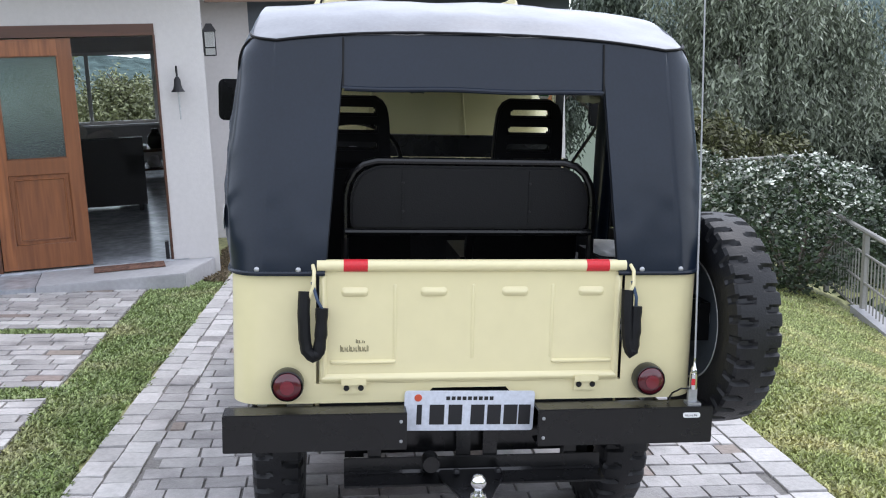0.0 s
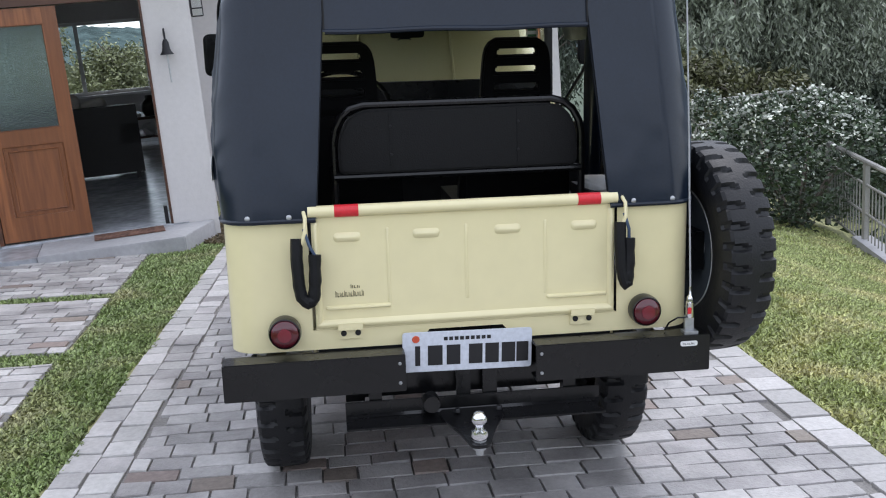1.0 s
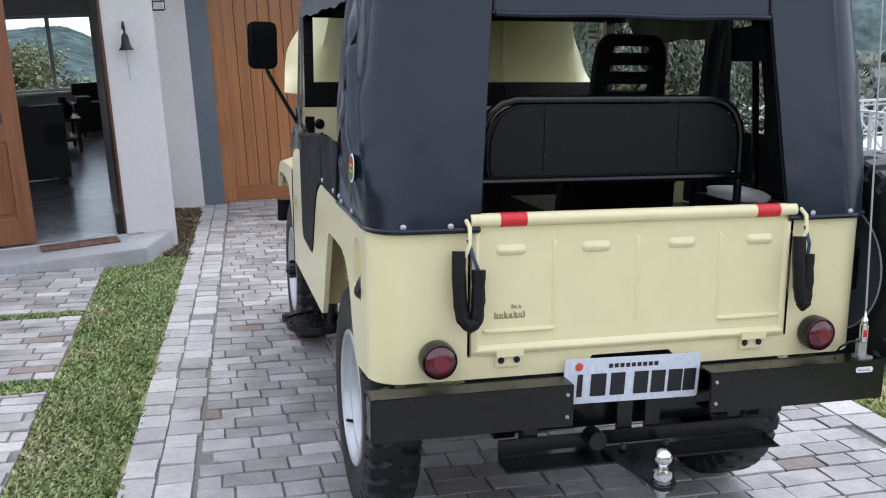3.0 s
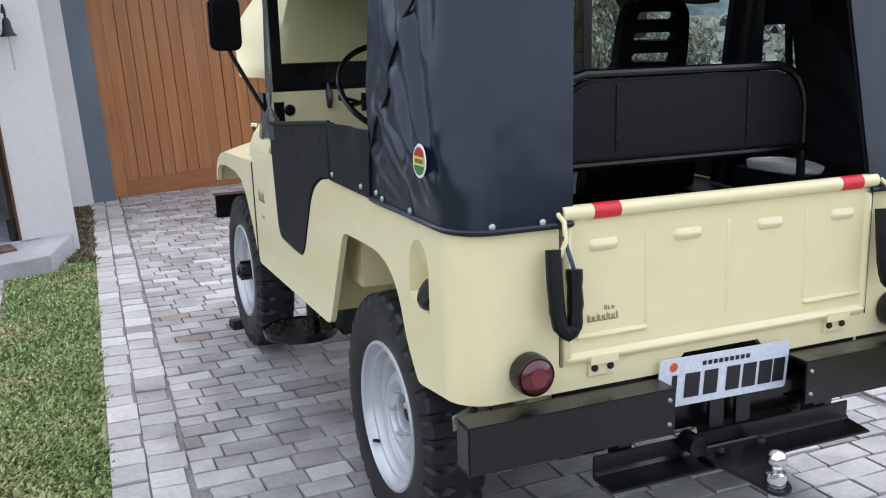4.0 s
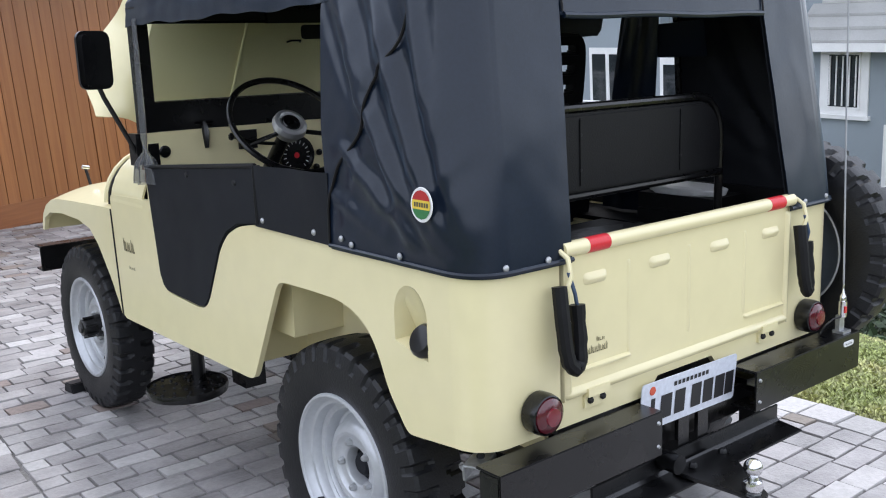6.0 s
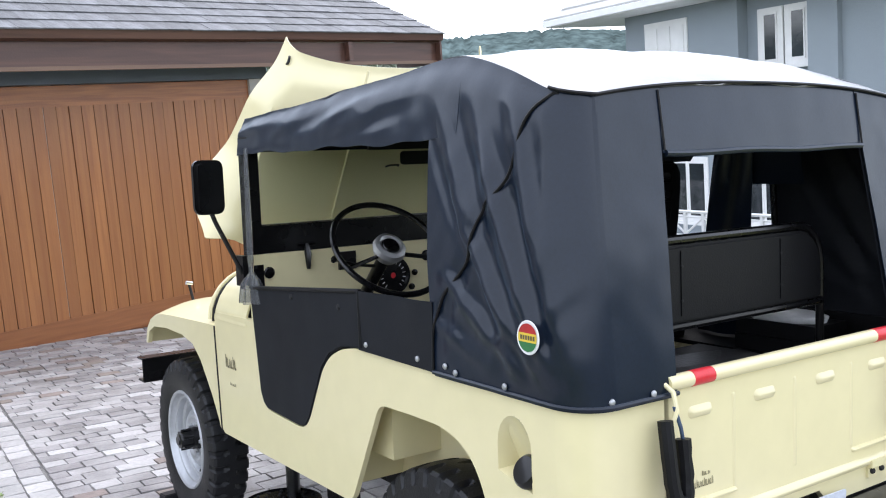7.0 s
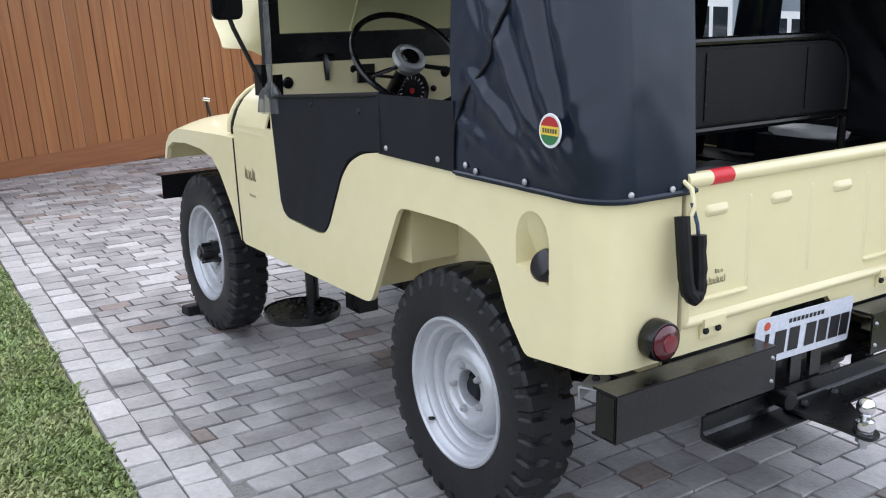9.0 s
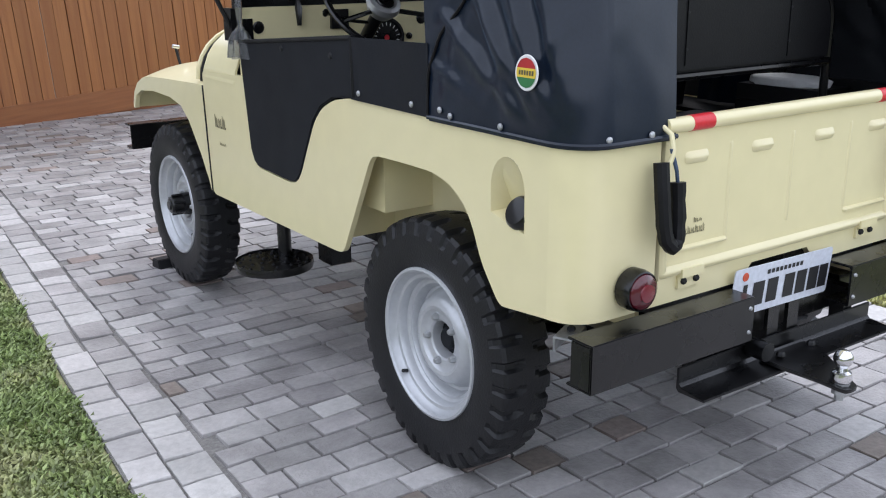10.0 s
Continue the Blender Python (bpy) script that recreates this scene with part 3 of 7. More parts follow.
# rear bumper halves, number plate, hitch
for x0, x1 in ((-0.752, -0.205), (0.198, 0.757)):
    bm = bm_new()
    o = [(-0.035, 0.505), (-0.035, 0.622), (0.045, 0.622), (0.045, 0.615), (-0.029, 0.615), (-0.029, 0.512), (0.045, 0.512), (0.045, 0.505)]
    slab(bm, o, lambda y, z: (x0, y, z), (x1 - x0, 0, 0))
    xo = x0 if x0 < 0 else x1 - 0.006
    box(bm, xo, xo + 0.006, -0.0285, 0.030, 0.5125, 0.6145)
    bump = part("rear_bumper", bm, BLACK, jeep, "black steel channel bumper half", bevel=0.0025)
    xi = x1 - 0.018 if x0 < 0 else x0 + 0.018
    for z in (0.532, 0.594):
        bm = bm_new()
        lathe(bm, [(0, 0.006), (0.004, 0.005), (0.0058, 0.0)], Matrix.Translation((xi, -0.035, z)) @ pose(0, 0, 0, 90), 10)
        part("rivet", bm, STEEL, bump)
for x in (-0.60, 0.60):
    bm = bm_new()
    box(bm, x - 0.03, x + 0.03, 0.03, 0.16, 0.56, 0.60)
    part("bumper_bracket", bm, BLACK, jeep, bevel=0.003)
bm = bm_new()
slab(bm, rounded([(0.66, 0.588), (0.715, 0.588), (0.715, 0.604), (0.66, 0.604)], 0.007, 4), lambda x, z: (x, -0.0375, z), (0, 0.003, 0))
badge = part("bumper_badge", bm, WHITE_PLASTIC, jeep, "small white oval badge")
strokes(0.667, 0.708, 0.593, 0.600, 6, lambda x, z: (x, -0.0385, z), INK, badge)

PLATE = pose(-0.005, 0.032, 0.601, 0, 0, 0) @ pose(0, 0, 0, 4, 1.0, 0)
plate = thing("number_plate", JEEP @ PLATE, "pale grey metal number plate with dark marks, bolted above the hitch", "number plate")
bm = bm_new()
slab(bm, rounded([(-0.204, -0.066), (0.204, -0.066), (0.204, 0.066), (-0.204, 0.066)], 0.012, 4), lambda x, z: (x, 0.0, z), (0, 0.003, 0))
part("plate_sheet", bm, PLATE_GREY, plate, bevel=0.0008)
for x, w in ((-0.165, 0.016), (-0.125, 0.046), (-0.066, 0.043), (0.004, 0.043), (0.056, 0.043), (0.108, 0.043), (0.155, 0.038)):
    bm = bm_new()
    bm.faces.new([bm.verts.new((x + a, -0.0012, b)) for a, b in ((0, -0.045), (w, -0.045), (w, 0.021), (0, 0.021))])
    part("number_bar", bm, INK, plate, "dark bar in place of a number")
bm = bm_new()
for i in range(9):
    bm.faces.new([bm.verts.new((-0.075 + i * 0.017 + a, -0.0012, b)) for a, b in ((0, 0.036), (0.012, 0.036), (0.012, 0.048), (0, 0.048))])
part("place_bars", bm, INK, plate)
bm = bm_new()
lathe(bm, [(0, 0.002), (0.011, 0.0015), (0.012, 0.0)], Matrix.Translation((-0.162, -0.0005, 0.043)) @ pose(0, 0, 0, 90), 14)
part("seal", bm, material("orange_seal", (0.6, 0.09, 0.04), 0.5, grain=0.1), plate, "orange-red seal")

hitch = thing("tow_hitch", JEEP @ pose(0.012, 0, 0), "black steel tow hitch with a chrome ball", "tow hitch")
bm = bm_new()
# a wide steel angle: a flat foot towards the rear with an upright web behind it
slab(bm, [(-0.052, 0.393), (-0.052, 0.399), (0.022, 0.407), (0.030, 0.415), (0.030, 0.455), (0.037, 0.455), (0.037, 0.400), (0.030, 0.392)], lambda y, z: (-0.405, y, z), (0.81, 0, 0))
part("cross_angle", bm, BLACK, hitch, bevel=0.002)
bm = bm_new()
box(bm, -0.36, 0.36, 0.085, 0.15, 0.45, 0.53)
part("cross_member", bm, BLACK, hitch, bevel=0.003)
for x in (-0.33, 0.29):
    bm = bm_new()
    box(bm, x, x + 0.04, 0.040, 0.085, 0.42, 0.52)
    part("side_strap", bm, BLACK, hitch, bevel=0.003)
bm = bm_new()
o = [(-0.115, 0.020), (0.085, 0.020), (0.085, -0.035), (0.030, -0.140), (0.012, -0.198), (-0.044, -0.198), (-0.062, -0.140), (-0.115, -0.035)]
slab(bm, rounded(o, 0.022, 4), lambda x, y: (x, y, 0.406 + 0.22 * min(0, y + 0.03)), (0, 0, 0.010))
tongue = part("tongue_plate", bm, BLACK, hitch, bevel=0.002)
for x in (-0.06, 0.07):
    bm = bm_new()
    lathe(bm, [(0, 0.012), (0.008, 0.012), (0.011, 0.008), (0.012, 0.0)], Matrix.Translation((x, -0.012, 0.417)), 6)
    part("bolt", bm, IRON, tongue)
bm = bm_new()
tube(bm, [(-0.14, 0.025, 0.452), (-0.14, -0.03, 0.452)], 0.026, 14)
part("trailer_socket", bm, BLACK, hitch, "round black trailer socket")
for x in (-0.055, 0.03):
    bm = bm_new()
    box(bm, x, x + 0.045, 0.040, 0.052, 0.42, 0.56)
    part("drop_strap", bm, BLACK, hitch, bevel=0.003)
bm = bm_new()
m = Matrix.Translation((-0.016, -0.162, 0.388))
ball = [(0.0, 0.085)] + [(0.0245 * math.sin(radians(a)), 0.062 + 0.0245 * math.cos(radians(a))) for a in range(20, 150, 13)] + [(0.013, 0.038), (0.015, 0.03), (0.024, 0.026), (0.027, 0.012), (0.024, 0.0)]
lathe(bm, ball, m, 24)
part("ball", bm, CHROME, hitch, "polished chrome tow ball")
bm = bm_new()
lathe(bm, [(0.012, -0.05), (0.012, -0.033), (0.020, -0.033), (0.020, -0.014), (0.024, -0.012), (0.024, 0.0)], m, 8)
part("ball_nut", bm, STEEL, hitch)

# chassis and axles seen below the body
bm = bm_new()
for sx in (-1, 1):
    box(bm, sx * 0.36 - 0.03, sx * 0.36 + 0.03, 0.08, 3.15, 0.44, 0.54)
part("chassis_rail", bm, BLACK, jeep)
for y in (AXLE_R, AXLE_F):
    bm = bm_new()
    tube(bm, [(-0.56, y, TYRE_R), (0.56, y, TYRE_R)], 0.04, 12)
    lathe(bm, [(0, -0.12), (0.09, -0.08), (0.12, 0), (0.09, 0.08), (0, 0.12)], Matrix.Translation((0.08, y, TYRE_R)) @ pose(0, 0, 0, 0, 90), 16)
    part("axle", bm, BLACK, jeep)
for sx in (-1, 1):
    for y in (AXLE_R, AXLE_F):
        bm = bm_new()
        for k in range(4):
            ln = 0.48 - 0.09 * k
            sheet(bm, lambda u, v: (sx * 0.41 - 0.022 + 0.044 * v, y + (u - 0.5) * 2 * ln, TYRE_R + 0.055 - 0.009 * k + 0.09 * ((u - 0.5) * 2 * ln / 0.48) ** 2), 14, 1)
        thicken(bm, 0.007)
        part("leaf_spring", bm, BLACK, jeep)
bm = bm_new()
along_b = pose(-0.50, 0.20, 0.585, 0, 4, 205)
o = [(-0.026, -0.020), (-0.026, 0.020), (0.026, 0.020), (0.026, -0.020), (0.021, -0.020), (0.021, 0.015), (-0.021, 0.015), (-0.021, -0.020)]
slab(bm, o, lambda a, b: along_b @ Vector((0.0, a, b)), along_b.to_3x3() @ Vector((0.235, 0, 0)))
body_bracket = part("body_bracket", bm, STEEL, jeep, "bare grey channel bracket under the rear corner", bevel=0.002)
for k in (0.10, 0.185):
    bm = bm_new()
    lathe(bm, [(0, 0.010), (0.007, 0.010), (0.010, 0.006), (0.010, 0.0)], along_b @ Matrix.Translation((k, 0.0, 0.020)), 6)
    part("bolt", bm, IRON, body_bracket)
bm = bm_new()
box(bm, -0.38, 0.38, 0.20, 0.55, 0.44, 0.58)
part("fuel_tank", bm, BLACK, jeep, bevel=0.02)


# ---- wheels: tyre with cross lugs, silver disc rim, nuts, hub ----
def wheel_mesh(parent, m, hub):
    """Axis along local z, outer face towards +z."""
    R, hw = TYRE_R, 0.083
    bm = bm_new()
    across = [-0.066, -0.076, -0.085, -0.088, -0.087, -0.0845, -0.079, -0.070, -0.055, -0.04, -0.026, -0.014, -0.004]
    radius = [0.212, 0.225, 0.26, 0.295, 0.318, 0.334, R - 0.012, R - 0.003, R, R + 0.001, R + 0.0015, R + 0.002, R + 0.002]
    across, radius = across + [-a for a in across[::-1]], radius + radius[::-1]
    pitch_n, sub = 33, 9
    seg = pitch_n * sub

    def cut(k, z):
        """Depth of the cross groove at an angular step: lugs alternate from side to side."""
        t = ((k / sub) + (0.5 if z > 0 else 0.0) + 1.5 * abs(z)) % 1.0
        d = abs(t - 0.5) * sub
        wide = 1.5 * smooth(abs(z), 0.016, 0.032)
        return 1.0 if d < wide else 0.0

    rings = []
    for z, r in zip(across, radius):
        ring = []
        for k in range(seg):
            g = cut(k, z) if r > 0.325 else 0.0
            a = 2 * math.pi * k / seg
            depth = 0.013 if abs(z) < 0.075 else 0.008
            zz = z - math.copysign(0.006, z) * g if abs(z) > 0.075 else z
            ring.append(bm.verts.new(m @ Vector(((r - depth * g) * math.cos(a), (r - depth * g) * math.sin(a), zz))))
        rings.append(ring)
    for a, b in zip(rings, rings[1:]):
        for k in range(seg):
            bm.faces.new((a[k], a[(k + 1) % seg], b[(k + 1) % seg], b[k]))
    part("tyre", bm, RUBBER, parent, "black cross-lug tyre", angle=30)
    bm = bm_new()
    lathe(bm, [(0.228, 0.070), (0.224, 0.081), (0.217, 0.083), (0.211, 0.077), (0.207, 0.062), (0.200, 0.054), (0.191, 0.052), (0.187, 0.046), (0.184, 0.026), (0.176, 0.020), (0.168, 0.021),
               (0.163, 0.012), (0.158, -0.010), (0.150, -0.014), (0.142, -0.007), (0.130, 0.022), (0.116, 0.034), (0.103, 0.038), (0.094, 0.035), (0.087, 0.027), (0.080, 0.024), (0.062, 0.024), (0.056, 0.020), (0.053, 0.008), (0.053, -0.03)], m, 56)
    rim = part("rim", bm, SILVER, parent, "silver painted steel disc rim", angle=28)
    for k in range(5):
        a = 2 * math.pi * (k + 0.3) / 5
        bm = bm_new()
        lathe(bm, [(0, 0.017), (0.007, 0.017), (0.0105, 0.010), (0.0125, 0.0)], m @ Matrix.Translation((0.070 * math.cos(a), 0.070 * math.sin(a), 0.024)), 6)
        part("wheel_nut", bm, STEEL, rim)
    bm = bm_new()
    a = radians(62)
    tube(bm, [m @ Vector((0.205 * math.cos(a), 0.205 * math.sin(a), 0.05)), m @ Vector((0.19 * math.cos(a), 0.19 * math.sin(a), 0.075))], 0.006, 8)
    part("valve", bm, RUBBER, rim)
    bm = bm_new()
    if hub == "locking":
        lathe(bm, [(0, 0.115), (0.020, 0.115), (0.022, 0.108), (0.036, 0.106), (0.040, 0.095), (0.040, 0.055), (0.050, 0.050), (0.052, 0.030), (0.052, 0.0)], m, 12)
        for k in range(6):
            a = 2 * math.pi * k / 6
            tube(bm, [m @ Vector((0.043 * math.cos(a), 0.043 * math.sin(a), z)) for z in (0.05, 0.098)], 0.007, 8)
        part("locking_hub", bm, BLACK, parent, "black front locking hub")
    elif hub == "cap":
        lathe(bm, [(0, 0.012), (0.026, 0.012), (0.032, 0.006), (0.034, -0.01), (0.051, -0.012), (0.051, -0.03)], m, 20)
        part("hub_cap", bm, DOOR_VINYL, parent, "dark hub flange")


for name, x, y, hub in (("wheel", -TRACK, AXLE_R, "cap"), ("wheel", TRACK, AXLE_R, "cap"), ("wheel", -TRACK, AXLE_F, "locking"), ("wheel", TRACK, AXLE_F, "locking")):
    bm = bm_new()
    s = 1 if x > 0 else -1
    m = Matrix.Translation((x, y, TYRE_R)) @ pose(0, 0, 0, 0, 90 * s, 0) @ pose(0, 0, 0, 0, 0, 37 + 50 * y)
    lathe(bm, [(0.14, -0.06), (0.14, -0.02), (0.05, -0.015)], m, 24)
    wheel = part(name, bm, IRON, jeep, "road wheel with silver rim and lugged tyre")
    wheel_mesh(wheel, m, hub)
spare = thing("spare_wheel", JEEP, "spare wheel with a heavily lugged black tyre, hung beside the body", "wheel")
m = pose(0.846, 0.278, 0.839, 0, 0, 5.6) @ pose(0, 0, 0, 0, 90, 0) @ pose(0, 0, 0, 0, 0, 15) @ Matrix.Scale(0.965, 4)
wheel_mesh(spare, m, "cap")
bm = bm_new()
lathe(bm, [(0.0, -0.012), (0.14, -0.012), (0.183, -0.030), (0.198, -0.052), (0.2115, -0.064)], m, 40)
part("rim_back", bm, GREY_POST, spare, "dark grey inner side of the rim")
bm = bm_new()
tube(bm, [m @ Vector((0.213 * math.cos(k * math.pi / 24), 0.213 * math.sin(k * math.pi / 24), -0.068)) for k in range(48)], 0.004, 6, closed=True)
part("rim_edge", bm, SILVER, spare, "pale inner edge of the rim")
bm = bm_new()
box(bm, 0.715, 0.83, 0.21, 0.35, 0.77, 0.90)
part("spare_carrier", bm, BLACK, jeep, "black spare wheel bracket", bevel=0.005)

# aerial on a chrome foot at the rear corner
aerial = thing("whip_aerial", JEEP @ pose(0.70, -0.005, 0.622), "thin grey whip aerial on a chrome spring base", "aerial")
bm = bm_new()
box(bm, -0.022, 0.022, -0.018, 0.018, 0.0, 0.008)
box(bm, -0.014, 0.014, 0.0, 0.014, 0.008, 0.055)
part("foot", bm, STEEL, aerial, bevel=0.002)
bm = bm_new()
lathe(bm, [(0.012, 0.05), (0.013, 0.06), (0.013, 0.10), (0.010, 0.102), (0.010, 0.115), (0.004, 0.125), (0.003, 0.15)], Matrix.Identity(4), 14)
part("coil", bm, CHROME, aerial, "chrome and black aerial base")
bm = bm_new()
box(bm, -0.012, 0.0, -0.0135, -0.012, 0.065, 0.085)
part("red_sticker", bm, RED_TAPE, aerial)
bm = bm_new()
tube(bm, [(0.0, 0.0, 0.14), (-0.012, 0.01, 0.6), (-0.036, 0.02, 1.3), (-0.066, 0.04, 2.1)], 0.003, 6, radii=[0.003, 0.0028, 0.0022, 0.0015])
part("whip", bm, material("grey_whip", (0.36, 0.37, 0.38), 0.4, grain=0.1), aerial)
bm = bm_new()
tube(bm, [(-0.07, 0.03, 0.004), (-0.06, 0.02, 0.03), (-0.035, 0.01, 0.048), (-0.012, 0.0, 0.05)], 0.003, 6)
part("lead", bm, BLACK, aerial)

# ---- front end: fenders, bumper, grille, raised hood, windscreen ----
for sx in (-1, 1):
    bm = bm_new()
    outer = [(2.168, 0.545), (2.19, 0.967), (2.39, 0.961), (2.64, 0.952), (2.85, 0.942), (2.95, 0.927), (3.03, 0.897), (3.085, 0.852), (3.112, 0.80), (3.118, 0.775)]
    inner = [(3.095, 0.775), (3.062, 0.836), (2.98, 0.868), (2.806, 0.882), (2.60, 0.878), (2.47, 0.856), (2.385, 0.800), (2.275, 0.676), (2.205, 0.575), (2.19, 0.545)]
    slab(bm, outer + inner, lambda y, z: (sx * (W_TUB - 0.004), y, z), (-sx * 0.02, 0, 0))
    top = outer[1:]

    def f(u, v):
        k = u * (len(top) - 1)
        i = min(int(k), len(top) - 2)
        t = k - i
        y, z = (top[i][c] * (1 - t) + top[i + 1][c] * t for c in (0, 1))
        return (sx * (W_TUB - 0.004 - 0.36 * v), y, z + 0.055 * math.sin(0.5 * math.pi * min(1, v * 1.5)) * (1 - smooth(y, 3.00, 3.115)) - 0.004 * v)

    sheet(bm, f, 18, 8)
    bmesh.ops.remove_doubles(bm, verts=bm.verts, dist=0.002)
    fender = part("front_fender", bm, CREAM, jeep, "cream flat-topped front fender", angle=38)
    bm = bm_new()
    slab(bm, [(2.165, 0.62), (2.165, 1.03), (2.62, 1.02), (3.04, 0.93), (3.04, 0.62)], lambda y, z: (sx * 0.40, y, z), (sx * 0.008, 0, 0))
    part("inner_fender", bm, CREAM, fender)
    bm = bm_new()
    tube(bm, [(sx * 0.53, 2.98, 0.955), (sx * 0.545, 2.99, 1.045)], 0.007, 8)
    catch = part("hood_catch", bm, IRON, fender, "small hood catch with a chrome knob")
    bm = bm_new()
    tube(bm, [(sx * 0.53, 2.99, 1.050), (sx * 0.56, 2.99, 1.056)], 0.010, 10)
    part("knob", bm, CHROME, catch)
bm = bm_new()
slab(bm, rounded([(-0.42, 0.58), (0.42, 0.58), (0.46, 0.98), (-0.46, 0.98)], 0.12, 6), lambda x, z: (x, 3.04, z), (0, 0.03, 0))
part("grille_panel", bm, CREAM, jeep)
bm = bm_new()
o = [(3.20, 0.56), (3.20, 0.68), (3.29, 0.68), (3.29, 0.67), (3.21, 0.67), (3.21, 0.57), (3.29, 0.57), (3.29, 0.56)]
slab(bm, o, lambda y, z: (-0.73, y, z), (1.46, 0, 0))
part("front_bumper", bm, BLACK, jeep, "black front channel bumper", bevel=0.003)
bm = bm_new()
for sx in (-1, 1):
    box(bm, sx * 0.36 - 0.03, sx * 0.36 + 0.03, 3.10, 3.21, 0.57, 0.67)
part("bumper_horn", bm, BLACK, jeep)
bm = bm_new()
box(bm, -0.22, 0.22, 2.35, 2.95, 0.60, 0.92)
box(bm, -0.14, 0.14, 2.40, 2.80, 0.92, 1.02)
part("engine", bm, IRON, jeep, "dark engine block", bevel=0.02)

HINGE, TIP = Vector((0, 2.165, 1.15)), Vector((0, 1.845, 2.035))
along, outward = (TIP - HINGE).normalized(), Vector((0, 0.945, 0.327))
hood_len = (TIP - HINGE).length


def hood_at(u, v):
    """u across from side lip to side lip, v from the hinge to the tip."""
    s = (u - 0.5) * 2
    a = abs(s)
    half = 0.655 - 0.15 * v - 0.075 * smooth(v, 0.72, 1.0)
    deep = lerp_table([(0.0, 0.05), (0.05, 0.10), (0.11, 0.19), (0.19, 0.255), (0.30, 0.285), (0.42, 0.272), (0.6, 0.212), (0.9, 0.11), (1.0, 0.08)], v)
    bend = 0.78
    if a < bend:
        x = half * a / bend
        d = 0.035 * (a / bend) ** 3
    else:
        t = (a - bend) / (1 - bend)
        x = half + (0.03 + 0.075 * smooth(1 - v, 0.45, 0.8)) * math.sin(t * math.pi / 2)
        d = 0.035 + (deep - 0.035) * t
    bulge = 0.02 * (1 - a * a)
    tipcurve = 0.04 * smooth(v, 0.86, 1.0)
    lift = 0.165 * smooth(a, 0.45, 0.82) * (1 - v) ** 3
    edge = (0.085 * a ** 3 - 0.075) * smooth(v, 0.7, 1.0)
    return HINGE + along * (hood_len * v + edge + lift) + outward * (d - bulge + tipcurve) + Vector((math.copysign(x, s), 0, 0))


bm = bm_new()
sheet(bm, hood_at, 44, 44)
thicken(bm, 0.006)
hood = part("hood", bm, CREAM, jeep, "cream hood, raised and leaning back on the windscreen", angle=50)
for x in (-0.17, 0.17):
    bm = bm_new()
    a, b = HINGE + along * 0.12 - outward * 0.03, HINGE + along * 0.86 - outward * 0.03
    tube(bm, [a + Vector((x * 1.6, 0, 0)), b + Vector((x, 0, 0))], 0.006, 6)
    part("hood_rib", bm, CREAM, hood)
bm = bm_new()
p = HINGE + along * 0.46 - outward * 0.03
tube(bm, [p + Vector((-0.03, 0, 0)), p + Vector((-0.022, -0.02, 0.005)), p + Vector((0.022, -0.02, 0.005)), p + Vector((0.03, 0, 0))], 0.004, 6)
part("hood_loop", bm, IRON, hood)
for sx in (-1, 1):
    bm = bm_new()
    p = hood_at(0.5 + sx * 0.445, 0.93)
    tube(bm, [p + Vector((0, -0.004, -0.012)), p + Vector((0, -0.022, -0.004)), p + Vector((0.004, -0.026, 0.012)), p + Vector((0.010, -0.014, 0.018))], 0.0055, 8)
    part("catch_hook", bm, IRON, hood, "small dark catch hook")

WS_Y0, WS_Y1, WS_Z0, WS_Z1 = 1.885, 1.865, 1.135, 1.70
screen = thing("windscreen", JEEP, "black framed flat windscreen with cream dashboard below", "windscreen")
bm = bm_new()
for sx in (-1, 1):
    box(bm, sx * 0.685 - 0.02, sx * 0.685 + 0.02, 1.825, 1.91, WS_Z0, WS_Z1)
box(bm, -0.70, 0.70, 1.855, 1.90, WS_Z1 - 0.03, WS_Z1 + 0.01)
box(bm, -0.70, 0.70, 1.854, 1.90, WS_Z0 + 0.02, WS_Z0 + 0.24)
box(bm, -0.70, 0.70, 1.828, 1.8535, 1.272, WS_Z0 + 0.238)
part("frame", bm, BLACK, screen, "black windscreen frame", bevel=0.006)
bm = bm_new()
box(bm, -0.665, 0.665, 1.876, 1.880, WS_Z0 + 0.24, WS_Z1 - 0.03)
g = part("pane", bm, GLASS, screen)
g.visible_shadow = False
bm = bm_new()
for x, z in ((-0.58, 1.652), (-0.21, 1.640)):
    bm = bm_new()
    box(bm, x, x + 0.36, 1.80, 1.815, z, 1.69)
    part("sun_visor", bm, SEAT, screen, "dark folded sun visor", bevel=0.006)
bm = bm_new()
slab(bm, rounded([(-0.083, 1.578), (0.077, 1.578), (0.077, 1.632), (-0.083, 1.632)], 0.018, 4), lambda x, z: (x, 1.77, z), (0, 0.012, 0))
part("inside_mirror", bm, SEAT, screen, bevel=0.003)
bm = bm_new()
slab(bm, [(0.615 + 0.030 * math.cos(radians(a)), 1.585 + 0.036 * math.sin(radians(a))) for a in range(0, 360, 20)], lambda x, z: (x, 1.8705, z), (0, 0.001, 0))
sticker = part("round_sticker", bm, WHITE_PLASTIC, screen, "round pale sticker with green bars")
bm = bm_new()
for dz in (-0.014, 0.012):
    bm.faces.new([bm.verts.new((0.615 + a, 1.8695, 1.585 + dz + b)) for a, b in ((-0.022, 0), (0.022, 0), (0.022, 0.009), (-0.022, 0.009))])
part("sticker_bars", bm, GREEN_PRINT, sticker)
bm = bm_new()
tube(bm, [(-0.489, 1.820, 1.295), (-0.489, 1.812, 1.26), (-0.489, 1.812, 1.20)], 0.011, 8, radii=[0.008, 0.014, 0.008])
